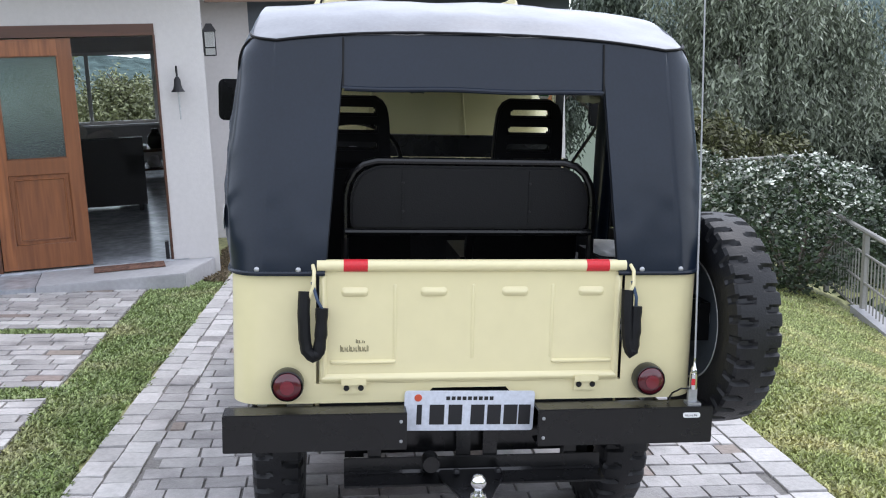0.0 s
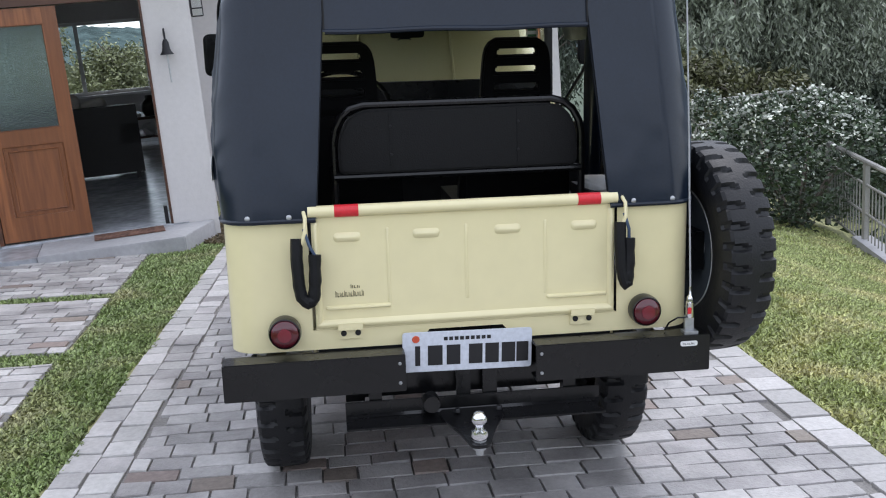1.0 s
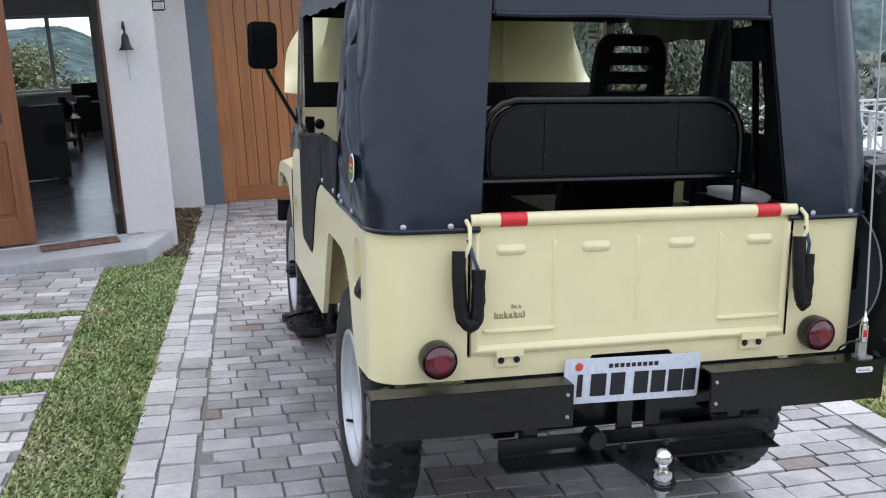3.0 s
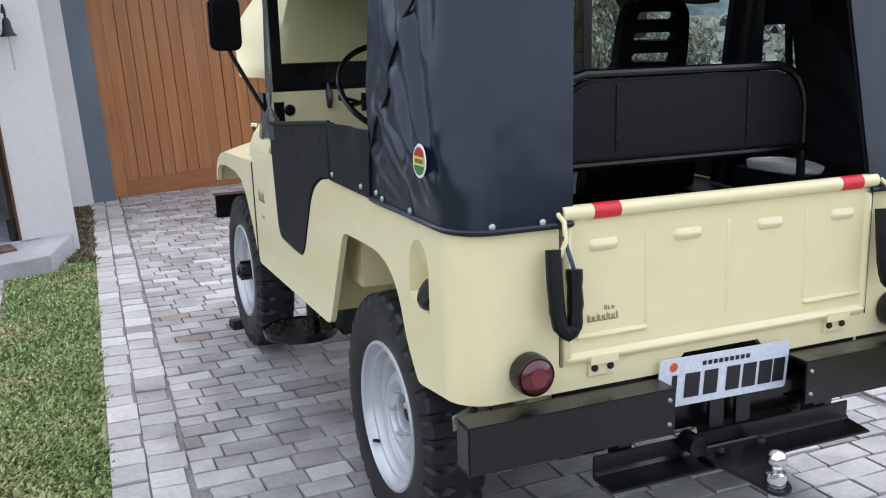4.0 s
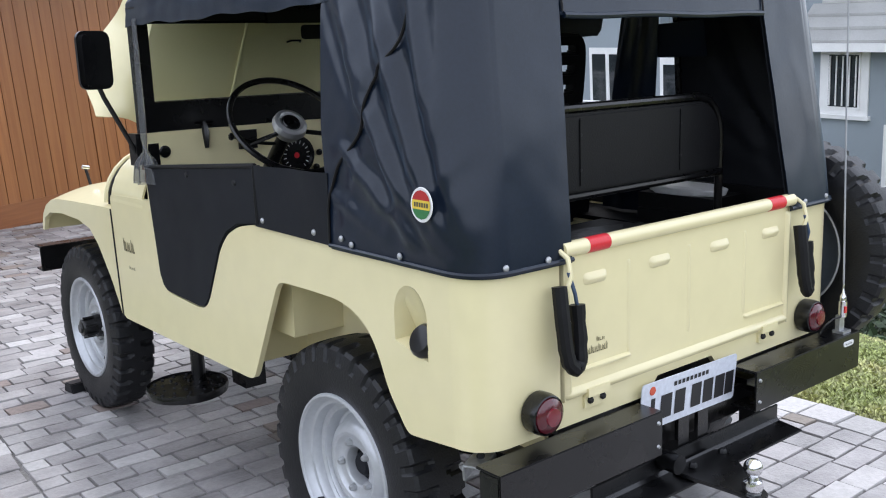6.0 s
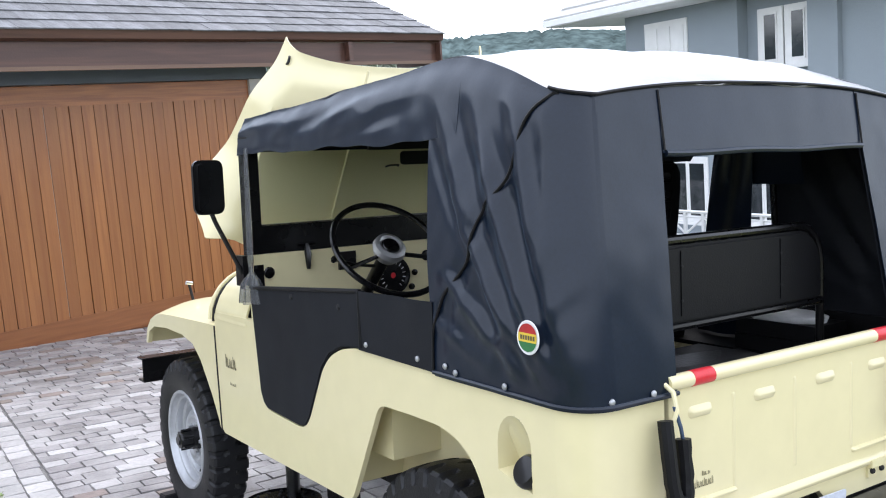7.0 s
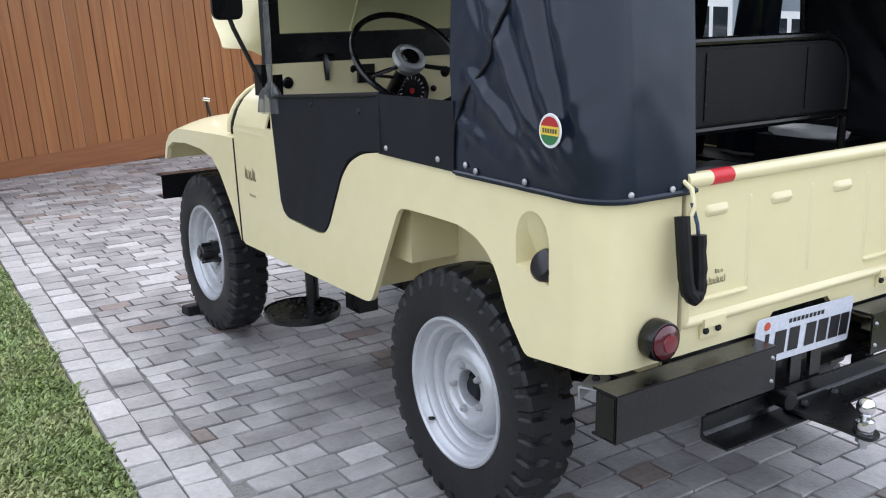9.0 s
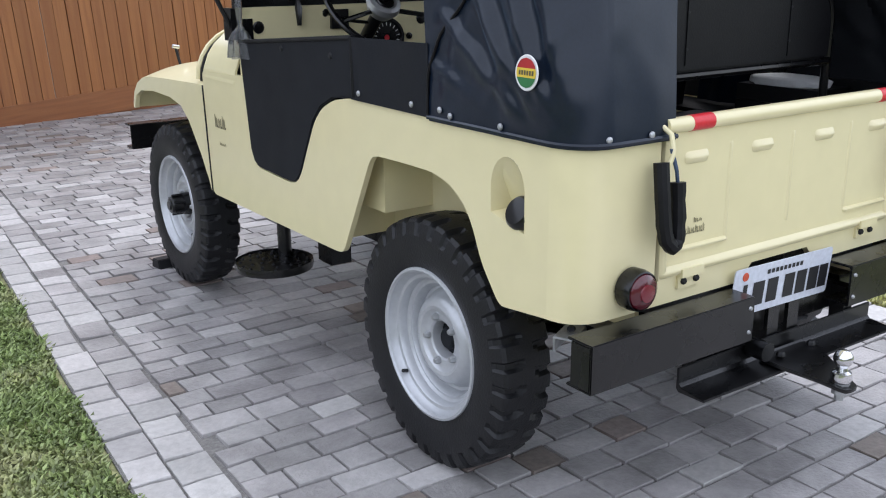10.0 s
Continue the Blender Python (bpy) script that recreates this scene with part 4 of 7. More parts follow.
tube(bm, [(-0.524, 1.822, 1.292), (-0.454, 1.822, 1.292)], 0.006, 8)
part("wiper_motor", bm, BLACK, screen)
bm = bm_new()
def curtain_at(u, v):
    """Film gathered along the pillar and bunched at its foot."""
    a = 2 * math.pi * u
    r = lerp_table([(0.0, 0.007), (0.72, 0.011), (0.80, 0.007), (0.86, 0.026), (0.95, 0.034), (1.0, 0.036)], v)
    r *= 1 + 0.35 * math.sin(5 * a + 3 * v) * smooth(v, 0.7, 0.9) + 0.12 * math.sin(3 * a)
    return (-0.716 - 0.020 * v + r * math.cos(a), 1.812 - 0.035 * v + 1.3 * r * math.sin(a), 1.66 - 0.56 * v)


sheet(bm, curtain_at, 30, 40)
part("rolled_curtain", bm, CLEAR_FILM, screen, "clear plastic side curtain rolled along the pillar")

# door mirrors on black arms
for sx in (-1, 1):
    mirror = part("mirror_arm", (lambda b: (tube(b, [(sx * 0.72, 1.86, 1.16), (sx * 0.735, 1.855, 1.20), (sx * 0.85, 1.80, 1.40), (sx * 0.868, 1.79, 1.44)], 0.0085, 8), b)[1])(bm_new()), BLACK, jeep, "black mirror arm and head")
    head = pose(sx * 0.88, 1.775, 1.525, 0, 0, 180 + sx * -14)
    bm = bm_new()
    slab(bm, rounded([(-0.062, -0.095), (0.062, -0.095), (0.062, 0.095), (-0.062, 0.095)], 0.033, 5), lambda a, z: head @ Vector((a, -0.015, z)), head.to_3x3() @ Vector((0, 0.035, 0)))
    part("mirror_head", bm, BLACK, mirror, bevel=0.012)
    bm = bm_new()
    slab(bm, rounded([(-0.052, -0.084), (0.052, -0.084), (0.052, 0.084), (-0.052, 0.084)], 0.028, 5), lambda a, z: head @ Vector((a, -0.0165, z)), head.to_3x3() @ Vector((0, 0.004, 0)))
    part("mirror_glass", bm, MIRROR, mirror, "silvered mirror glass")

# ---- soft top ----
softtop = thing("soft_top", JEEP, "black vinyl soft top with open rear window and rounded roof", "soft top")
Y_R0, Y_R1 = 0.036, 0.135            # rear face at its foot and at the rear bow
ROOF_C = [(0.13, 1.750), (0.30, 1.824), (0.50, 1.872), (0.65, 1.886), (0.90, 1.872), (1.30, 1.840), (1.70, 1.818), (1.90, 1.806)]
ROOF_S = [(0.13, 1.716), (0.20, 1.736), (0.33, 1.788), (0.50, 1.838), (0.63, 1.848), (0.86, 1.830), (1.12, 1.815), (1.47, 1.788), (1.70, 1.778), (1.90, 1.768)]


def half_w(y):
    w = 0.668 - 0.022 * smooth(y, 0.25, 0.6) + 0.028 * smooth(y, 0.7, 1.9)
    if y < 0.20:
        w -= 0.075 * (1 - math.sqrt(max(0.0, 1 - (min(0.065, 0.20 - y) / 0.065) ** 2)))
    return w


def seam_z(x):
    """Height of the rear bow."""
    return 1.750 - 0.034 * (abs(x) / 0.593) ** 2.6


def side_x(y, z, w, zs, base):
    """How far out the cloth stands at a height between the tub and the roof edge."""
    t = min(1.0, max(0.0, (z - 1.028) / (zs - 1.028)))
    return base + (w - base) * t**1.3 + 0.016 * math.sin(math.pi * t) - 0.02 * smooth(t, 0.88, 1.0) ** 2


def wr(x, y, z, a=0.004):
    """Slack in the cloth."""
    return a * noise.noise(Vector((x * 5, y * 5, z * 5))) + 0.4 * a * noise.noise(Vector((x * 13, y * 13, z * 13)))


def roof_at(u, v):
    y = 0.13 + 1.77 * v
    s = 2 * u - 1
    w = half_w(y)
    zc, zs = lerp_table(ROOF_C, y), lerp_table(ROOF_S, y)
    x = s * w
    z = zc - (zc - zs) * abs(s) ** 2.6
    sag = -0.010 * math.sin(math.pi * min(1, max(0, (y - 0.6) / 1.3))) * (1 - s * s)
    return (x, y, z + sag + wr(x, y, z, 0.008))


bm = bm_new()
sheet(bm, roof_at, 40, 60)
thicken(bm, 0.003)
part("roof_panel", bm, ROOF_VINYL, softtop, "grey-black vinyl roof over the bows, sky sheen put into its colour")


# each crease from a height near the bow or the door to its foot by the rear corner
FAN = [((0.40, 1.62), (0.13, 1.09), 0.012), ((0.47, 1.42), (0.17, 1.07), 0.013), ((0.56, 1.30), (0.22, 1.065), 0.012),
       ((0.33, 1.50), (0.20, 1.25), 0.008), ((0.60, 1.18), (0.36, 1.075), 0.009), ((0.52, 1.52), (0.40, 1.26), 0.007), ((0.28, 1.66), (0.20, 1.40), 0.007)]


def folds(y, z):
    """Slack creases that fan out from the bow down to the rear foot."""
    k = smooth(z, 1.05, 1.16) * smooth(1.80 - z, 0.0, 0.30)
    q = y + (z - 1.05) * (0.42 + 0.5 * (0.6 - y))
    w = noise.noise(Vector((q * 9, z * 1.6, 1.0))) + 0.55 * noise.noise(Vector((q * 21, z * 2.2, 5.0)))
    ridge = 0.5 - abs(noise.noise(Vector((q * 13, z * 1.2, 9.0))))
    crease = 0.0
    for y0, slope, amp, wide in ((0.225, 0.34, 0.010, 0.034), (0.345, 0.46, 0.014, 0.042), (0.475, 0.56, 0.013, 0.040)):
        d = y - y0 + (1.5 - z) * slope + 0.02 * noise.noise(Vector((z * 4, y0 * 30, 0)))
        crease += amp * (math.exp(-(d / wide) ** 2) - 0.6 * math.exp(-((d - 1.5 * wide) / (0.7 * wide)) ** 2))
    for (ya, za), (yc, zc), amp in FAN:
        along_f, off = Vector((yc - ya, zc - za)), Vector((y - ya, z - za))
        ln = along_f.length
        t = off.dot(along_f) / ln**2
        d = (off.x * along_f.y - off.y * along_f.x) / ln + 0.008 * noise.noise(Vector((t * 4, ya * 30, 2.0)))
        fall = smooth(t, -0.08, 0.15) * smooth(1.1 - t, 0.0, 0.25)
        crease += 0.75 * amp * fall * (math.exp(-(d / 0.019) ** 2) - 0.6 * math.exp(-((d - 0.036) / 0.022) ** 2))
    return k * (0.005 * w + 0.004 * ridge - 0.002 + crease)


U_SIDE, U_CORNER = 0.50, 0.72


def side_at(sx):
    """Quarter panel: u from the door window along the side, round the rear corner and on to the rear window; v from foot to roof."""
    def f(u, v):
        yb = 0.60
        corner = smooth(u, U_SIDE, U_CORNER)
        if u < U_SIDE:
            by = yb - (yb - 0.14) * (u / U_SIDE)
            bx, ty = W_TUB + 0.006, by + 0.06
            tx, tz = half_w(ty), lerp_table(ROOF_S, ty)
        else:
            a = radians(90 * min(1.0, (u - U_SIDE) / (U_CORNER - U_SIDE)))
            bx, by = W_TUB + 0.006 - 0.095 * (1 - math.cos(a)), 0.14 - (0.14 - Y_R0) * math.sin(a)
            tx, ty = half_w(0.2) - 0.07 * (1 - math.cos(a)), 0.20 - (0.20 - Y_R1) * math.sin(a)
            tz = lerp_table(ROOF_S, ty)
        if u > U_CORNER:
            k = (u - U_CORNER) / (1 - U_CORNER)
            bx, tx = bx + (0.452 - bx) * k, tx + (0.392 - tx) * k
            tz = seam_z(tx)
            by, ty = by - 0.002 * k, Y_R1 - 0.004
        z = 1.028 + (tz - 1.028) * v
        y = by + (ty - by) * v
        x = side_x(y, z, tx + 0.02 * (1 - corner), tz, bx) - 0.016 * math.sin(math.pi * v) * corner + 0.02 * corner * smooth(v, 0.88, 1.0) ** 2
        if u > U_CORNER:
            x = bx + (tx - bx) * v
            y += wr(x, z, 3.0, 0.0022)
        x += folds(y, z) * (1 - smooth(u, U_SIDE + 0.04, U_CORNER)) + wr(y, z, sx, 0.004) * (1 - corner)
        return (sx * x, y, z)
    return f


for sx in (-1, 1):
    bm = bm_new()
    sheet(bm, side_at(sx), 130, 76)
    thicken(bm, 0.003)
    quarter = part("quarter_panel", bm, VINYL, softtop, "black vinyl quarter panel with slack diagonal folds")
    f = side_at(sx)
    def inner(u, v):
        x, y, z = f(u, 0.015 + 0.965 * v)
        k = smooth(u, U_SIDE, U_CORNER)
        return (x - sx * 0.010 * (1 - 0.6 * k), y + 0.010 * k, z)

    bm = bm_new()
    sheet(bm, inner, 64, 36)
    part("backing", bm, DOOR_VINYL, quarter, "matt black cloth backing")
    # hem along the foot with press studs
    bm = bm_new()
    tube(bm, [Vector(f(u / 24, 0.012)) + Vector((sx * 0.003 if u < 15 else 0, -0.003 if u > 13 else 0, 0)) for u in range(25)], 0.006, 6)
    part("hem", bm, VINYL, quarter)
    # seam that falls from the bow to the door corner
    bm = bm_new()
    pts = [Vector(f(0.56 - 0.03 * k, 0.995 - 0.006 * k)) for k in range(2)]
    for y_w, z_w in ((0.195, 1.712), (0.222, 1.692), (0.25, 1.650), (0.283, 1.553), (0.315, 1.515), (0.348, 1.487), (0.385, 1.462), (0.405, 1.440), (0.425, 1.39), (0.443, 1.339), (0.49, 1.297), (0.543, 1.252), (0.575, 1.20), (0.598, 1.152), (0.60, 1.09), (0.60, 1.045)):
        v = 0.8
        for _ in range(4):
            by = y_w - 0.06 * v
            v = (z_w - 1.028) / (lerp_table(ROOF_S, by + 0.06) - 1.028)
        pts.append(Vector(f(max(0.0, U_SIDE * (0.60 - by) / 0.46), v)) + Vector((sx * 0.004, 0, 0)))
    for _ in range(2):
        pts = [pts[0]] + [a.lerp(b, k) for a, b in zip(pts, pts[1:]) for k in (0.25, 0.75)] + [pts[-1]]
    tube(bm, pts, 0.004, 6)
    part("piping", bm, SEAT, quarter, "black piping seam")
    # front flank below the window, and the roof's side drop over the door
    bm = bm_new()
    sheet(bm, lambda u, v: (sx * (W_TUB + 0.008 + 0.006 * math.sin(9 * u) * v), 0.60 + 0.40 * u, 1.036 + v * (0.186 - 0.010 * u) + 0.004 * u), 10, 6)
    thicken(bm, 0.003)
    part("flank_panel", bm, DOOR_VINYL, softtop)
    bm = bm_new()

    def drop(u, v):
        y = 0.52 + 1.385 * u
        zs = lerp_table(ROOF_S, y)
        low = 1.638 + 0.004 * math.sin(u * 17) + 0.003 * math.sin(u * 41)
        if sx > 0:
            low -= 0.09 * smooth(y, 0.955, 0.985) * (1 - smooth(y, 1.62, 1.70))
        w = half_w(y)
        z = zs + (low - zs) * v
        x = side_x(y, z, w + 0.02, zs, W_TUB + 0.006) + wr(y, z, sx, 0.006) + folds(y, z) * (1 - smooth(y, 0.58, 0.75)) * 0.5
        q = z + 0.22 * (y - 1.2)
        x += 0.012 * math.sin(math.pi * min(1, v * 1.1)) * (0.35 - abs(noise.noise(Vector((y * 2.6, q * 15, 2.0 + sx))))) * smooth(y, 0.7, 1.0)
        return (sx * x, y, z)

    sheet(bm, drop, 70, 24)
    thicken(bm, 0.003)
    part("door_valance", bm, VINYL, softtop, "black vinyl edge of the roof over the door")

# loose strap and cross band that close the far side behind the door
bm = bm_new()
sheet(bm, lambda u, v: (0.605 - 0.025 * v + 0.008 * math.sin(9 * u + 4 * v), 0.675 - 0.075 * v + (0.205 - 0.06 * v) * u, 0.94 + 0.80 * v), 10, 16)
thicken(bm, 0.004)
part("side_strap", bm, VINYL, softtop, "black vinyl post strap behind the door")
bm = bm_new()
sheet(bm, lambda u, v: (0.612 - 0.02 * v + 0.004 * math.sin(7 * u), 0.44 + 0.31 * u, 1.468 + 0.115 * v - 0.012 * u * v), 10, 4)
thicken(bm, 0.004)
part("cross_band", bm, VINYL, softtop)

# rear face: two side pieces, the valance over the window
def rear_face(x, z):
    return Y_R0 + (Y_R1 - Y_R0) * (z - 1.03) / 0.70


def rear_piece(x0b, x0t, x1b, x1t, z0, z1b, name, parent, n=20):
    bm = bm_new()

    def f(u, v):
        xt, xb = x0t + (x1t - x0t) * u, x0b + (x1b - x0b) * u
        zt = seam_z(xt) if z1b is None else z1b
        z = z0 + (zt - z0) * v
        x = xb + (xt - xb) * v
        return (x, rear_face(x, z) - 0.004 + wr(x, z, 3.0, 0.0022), z)

    sheet(bm, f, n, 30)
    thicken(bm, 0.003)
    return part(name, bm, VINYL, parent)


rear_piece(-0.402, -0.396, 0.402, 0.396, 1.582, None, "rear_valance", softtop, 40)
bm = bm_new()
tube(bm, [(x, rear_face(x, z) - 0.006, z) for x, z in [(-0.395 + 0.79 * k / 24, 1.582 - 0.002 * math.sin(k * 0.5)) for k in range(25)]], 0.008, 8)
part("valance_roll", bm, VINYL, softtop)
bm = bm_new()
pts = []
for k in range(-38, 39):
    if abs(k) <= 30:
        x = 0.593 * k / 30
        pts.append((x, 0.126, seam_z(x) + 0.002))
    else:
        y = 0.135 + 0.065 * ((abs(k) - 30) / 8) ** 1.5
        pts.append((math.copysign(half_w(y) + 0.004, k), y - 0.004, lerp_table(ROOF_S, y) + 0.002))
tube(bm, pts, 0.0045, 6)
part("rear_piping", bm, SEAT, softtop, "black piping along the rear bow")
for sx in (-1, 1):
    bm = bm_new()
    tube(bm, [(sx * 0.398, rear_face(0, z) - 0.008, z) for z in (1.59, 1.64, 1.69, 1.73)], 0.003, 5)
    part("stitch_seam", bm, SEAT, softtop)

# press studs round the foot of the top
def stud(p, turn):
    bm = bm_new()
    lathe(bm, [(0, 0.006), (0.005, 0.0055), (0.008, 0.003), (0.0085, 0.0)], Matrix.Translation(p) @ turn, 12)
    part("press_stud", bm, STEEL, softtop)


for x in (-0.652, -0.53, 0.525, 0.652):
    stud((x, 0.033 if abs(x) < 0.6 else 0.040, 1.047), pose(0, 0, 0, 90))
for y in (0.30, 0.50, 0.545, 0.675, 0.95):
    stud((-W_TUB - 0.010, y, 1.052 + 0.01 * (y > 0.54)), pose(0, 0, 0, 0, -90))
    stud((W_TUB + 0.010, y, 1.052), pose(0, 0, 0, 0, 90))

# round cloth badge on the quarter panel
bm = bm_new()
m = Matrix.Translation((-0.7575, 0.190, 1.185)) @ pose(0, 0, 0, 0, -90 + 2, 0) @ Matrix.Scale(0.85, 4)
lathe(bm, [(0.0, 0.001), (0.036, 0.001), (0.044, 0.002), (0.046, 0.0)], m, 32)
patch = part("round_badge", bm, WHITE_PLASTIC, softtop, "round badge in red, yellow and green with a white rim")
for mat, lo, hi in ((RED_PRINT, 0.012, 0.038), (YELLOW, -0.012, 0.012), (GREEN_PRINT, -0.038, -0.012)):
    bm = bm_new()
    o = []
    for k in range(9):
        z = lo + (hi - lo) * k / 8
        o.append((math.sqrt(max(0, 0.038**2 - z * z)), z))
    full = o + [(-a, b) for a, b in o[::-1]]
    full = [p for i, p in enumerate(full) if i == 0 or (abs(p[0] - full[i - 1][0]) + abs(p[1] - full[i - 1][1]) > 1e-5)]
    bm.faces.new([bm.verts.new(m @ Vector((b, a, 0.003))) for a, b in full])
    part("badge_field", bm, mat, patch)
bm = bm_new()
for k in range(6):
    a = -0.030 + k * 0.0102
    bm.faces.new([bm.verts.new(m @ Vector((b, c, 0.0036))) for b, c in ((-0.006, a), (0.006, a), (0.006, a + 0.0075), (-0.006, a + 0.0075))])
part("badge_bars", bm, BROWN_INK, patch)

# soft doors
for sx in (-1, 1):
    bm = bm_new()
    o = [(0.985, 1.046), (1.12, 1.030), (1.20, 0.996), (1.255, 0.945), (1.30, 0.868), (1.365, 0.757), (1.40, 0.726), (1.45, 0.718), (1.70, 0.726), (1.73, 0.742), (1.752, 0.78), (1.80, 1.135), (1.80, 1.155), (0.985, 1.215)]
    slab(bm, o, lambda y, z: (sx * (W_TUB + 0.004), y, z), (-sx * 0.022, 0, 0))
    door = part("soft_door", bm, DOOR_VINYL, jeep, "black vinyl half door, closed", bevel=0.004)
    bm = bm_new()
    tube(bm, [(sx * (W_TUB + 0.006), 0.985, 1.048), (sx * (W_TUB + 0.006), 0.985, 1.215)], 0.008, 8)
    tube(bm, [(sx * (W_TUB + 0.004), 0.985, 1.215), (sx * (W_TUB + 0.004), 1.80, 1.155)], 0.007, 8)
    part("door_edge", bm, SEAT, door)
    for y in (1.45, 1.12):
        bm = bm_new()
        lathe(bm, [(0, 0.006), (0.008, 0.005), (0.010, 0.0)], Matrix.Translation((sx * (W_TUB + 0.004), y, 1.155)) @ pose(0, 0, 0, 0, 90 * sx), 10)
        part("turn_stud", bm, IRON, door)

# hoops that carry the top
for y0, y1, zz in ((0.16, 0.16, 1.70), (0.60, 0.60, 1.82)):
    bm = bm_new()
    o = [(-0.70, y0, 1.0), (-0.66, y0, zz - 0.25), (-0.62, y1, zz - 0.06), (-0.52, y1, zz), (0.52, y1, zz), (0.62, y1, zz - 0.06), (0.66, y0, zz - 0.25), (0.70, y0, 1.0)]
    tube(bm, o, 0.012, 8)
    part("hoop", bm, BLACK, softtop, "black steel hoop")
bm = bm_new()


def front_drop(u, v):
    x, y, z = roof_at(u, 1.0)
    e = abs(2 * u - 1)
    t = v * math.pi / 2
    low = 1.645
    return (x * (1 + 0.035 * math.sin(t)), y + 0.012 * math.sin(v * math.pi), z + (low - z) * v + 0.012 * math.sin(math.pi * v))


sheet(bm, front_drop, 40, 8)
thicken(bm, 0.004)
part("front_edge", bm, VINYL, softtop, "black vinyl edge folded over the windscreen header")

# ---- inside the jeep ----
def front_seat(x):
    seat = thing("front_seat", JEEP @ pose(x, 0.875, 0.62), "black vinyl bucket seat with three slots in the headrest", "car seat", "front seats")
    bm = bm_new()
    box(bm, -0.23, 0.23, 0.115, 0.56, 0.16, 0.30)
    part("cushion", bm, SEAT, seat, bevel=0.035)
    bm = bm_new()
    tilt = pose(0, 0.05, 0.28, 9)
    o = [(-0.225, 0.0), (0.225, 0.0), (0.215, 0.22), (0.175, 0.36), (0.12, 0.42), (-0.12, 0.42), (-0.175, 0.36), (-0.215, 0.22)]
    slab(bm, rounded(o, 0.05, 4), lambda x, z: tilt @ Vector((x, -0.05, z)), tilt.to_3x3() @ Vector((0, 0.10, 0)))
    part("backrest", bm, SEAT, seat, bevel=0.025)
    # headrest: a rounded pad with three slots
    bm = bm_new()
    zs = [0.36, 0.469, 0.497, 0.535, 0.563, 0.600, 0.628, 0.650, 0.665]
    wide = [0.136, 0.135, 0.134, 0.132, 0.130, 0.126, 0.119, 0.104, 0.078]
    cols = [-1.0, -0.85, -0.62, -0.2, 0.2, 0.62, 0.85, 1.0]
    vs = [[bm.verts.new(tilt @ Vector((c * w, -0.025, z))) for c in cols] for z, w in zip(zs, wide)]
    for i in range(len(zs) - 1):
        for k in range(len(cols) - 1):
            if not (i in (1, 3, 5) and 2 <= k <= 4):
                bm.faces.new((vs[i][k], vs[i][k + 1], vs[i + 1][k + 1], vs[i + 1][k]))
    r = bmesh.ops.extrude_face_region(bm, geom=bm.faces[:])
    bmesh.ops.translate(bm, verts=[g for g in r["geom"] if isinstance(g, bmesh.types.BMVert)], vec=tilt.to_3x3() @ Vector((0, 0.05, 0)))
    part("headrest", bm, SEAT, seat, bevel=0.006)
    for dx in (-0.18, 0.18):
        bm = bm_new()
        box(bm, dx - 0.015, dx + 0.015, 0.35, 0.56, 0.0, 0.165)
        part("seat_rail", bm, BLACK, seat)


front_seat(-0.342)
front_seat(0.322)

bench = thing("rear_bench", JEEP @ pose(0, 0, 0.62), "black rear bench backrest in a bent tube frame", "car seat")
bm = bm_new()
zb, yb = 0.52, 0.235
BL, BR = -0.388, 0.418
o = [(BL + 0.016, zb), (BR - 0.016, zb), (BR - 0.016, zb + 0.205), (BL + 0.016, zb + 0.205)]
slab(bm, rounded([o[0], o[1], (BR - 0.016, zb + 0.11), (BR - 0.045, zb + 0.178), (BR - 0.10, zb + 0.205), (BL + 0.10, zb + 0.205), (BL + 0.045, zb + 0.178), (BL + 0.016, zb + 0.11)], 0.03, 4), lambda x, z: (x, yb, z), (0, 0.045, 0))
part("back_pad", bm, SEAT, bench, bevel=0.008)
bm = bm_new()
bend = [(0.0, 0.0), (0.0, zb + 0.105), (0.008, zb + 0.145), (0.028, zb + 0.182), (0.058, zb + 0.207), (0.10, zb + 0.218)]
fr = [(BL + a, yb + 0.02, z) for a, z in bend] + [(BR - a, yb + 0.02, z) for a, z in bend[::-1]]
tube(bm, fr, 0.0125, 10)
part("tube_frame", bm, BLACK, bench)
bm = bm_new()
tube(bm, [(BL, yb + 0.015, zb - 0.008), (BR, yb + 0.015, zb - 0.008)], 0.0125, 10)
part("lower_tube", bm, BLACK, bench)
for x in (-0.205, 0.205):
    for z in (0.06, 0.15):
        bm = bm_new()
        lathe(bm, [(0, 0.004), (0.004, 0.003), (0.005, 0)], Matrix.Translation((x, yb - 0.001, zb + z)) @ pose(0, 0, 0, 90), 8)
        part("pad_stud", bm, IRON, bench)
    bm = bm_new()
    box(bm, x - 0.003, x + 0.003, yb - 0.003, yb + 0.001, zb + 0.02, zb + 0.19)
    part("pad_seam", bm, SEAT, bench)
bm = bm_new()
box(bm, -0.40, 0.40, 0.30, 0.70, 0.20, 0.32)
part("bench_cushion", bm, SEAT, bench, bevel=0.04)
bm = bm_new()
sheet(bm, lambda u, v: (-0.46 + 0.92 * u, 0.08 + 0.50 * v, 0.27 + 0.012 * math.sin(7 * u) * math.sin(5 * v) + 0.05 * v), 16, 10)
thicken(bm, 0.01)
cover = part("load_mat", bm, FLOOR_MAT, jeep, "grey load cover behind the bench")
cover.matrix_basis = pose(0, 0, 0.62)

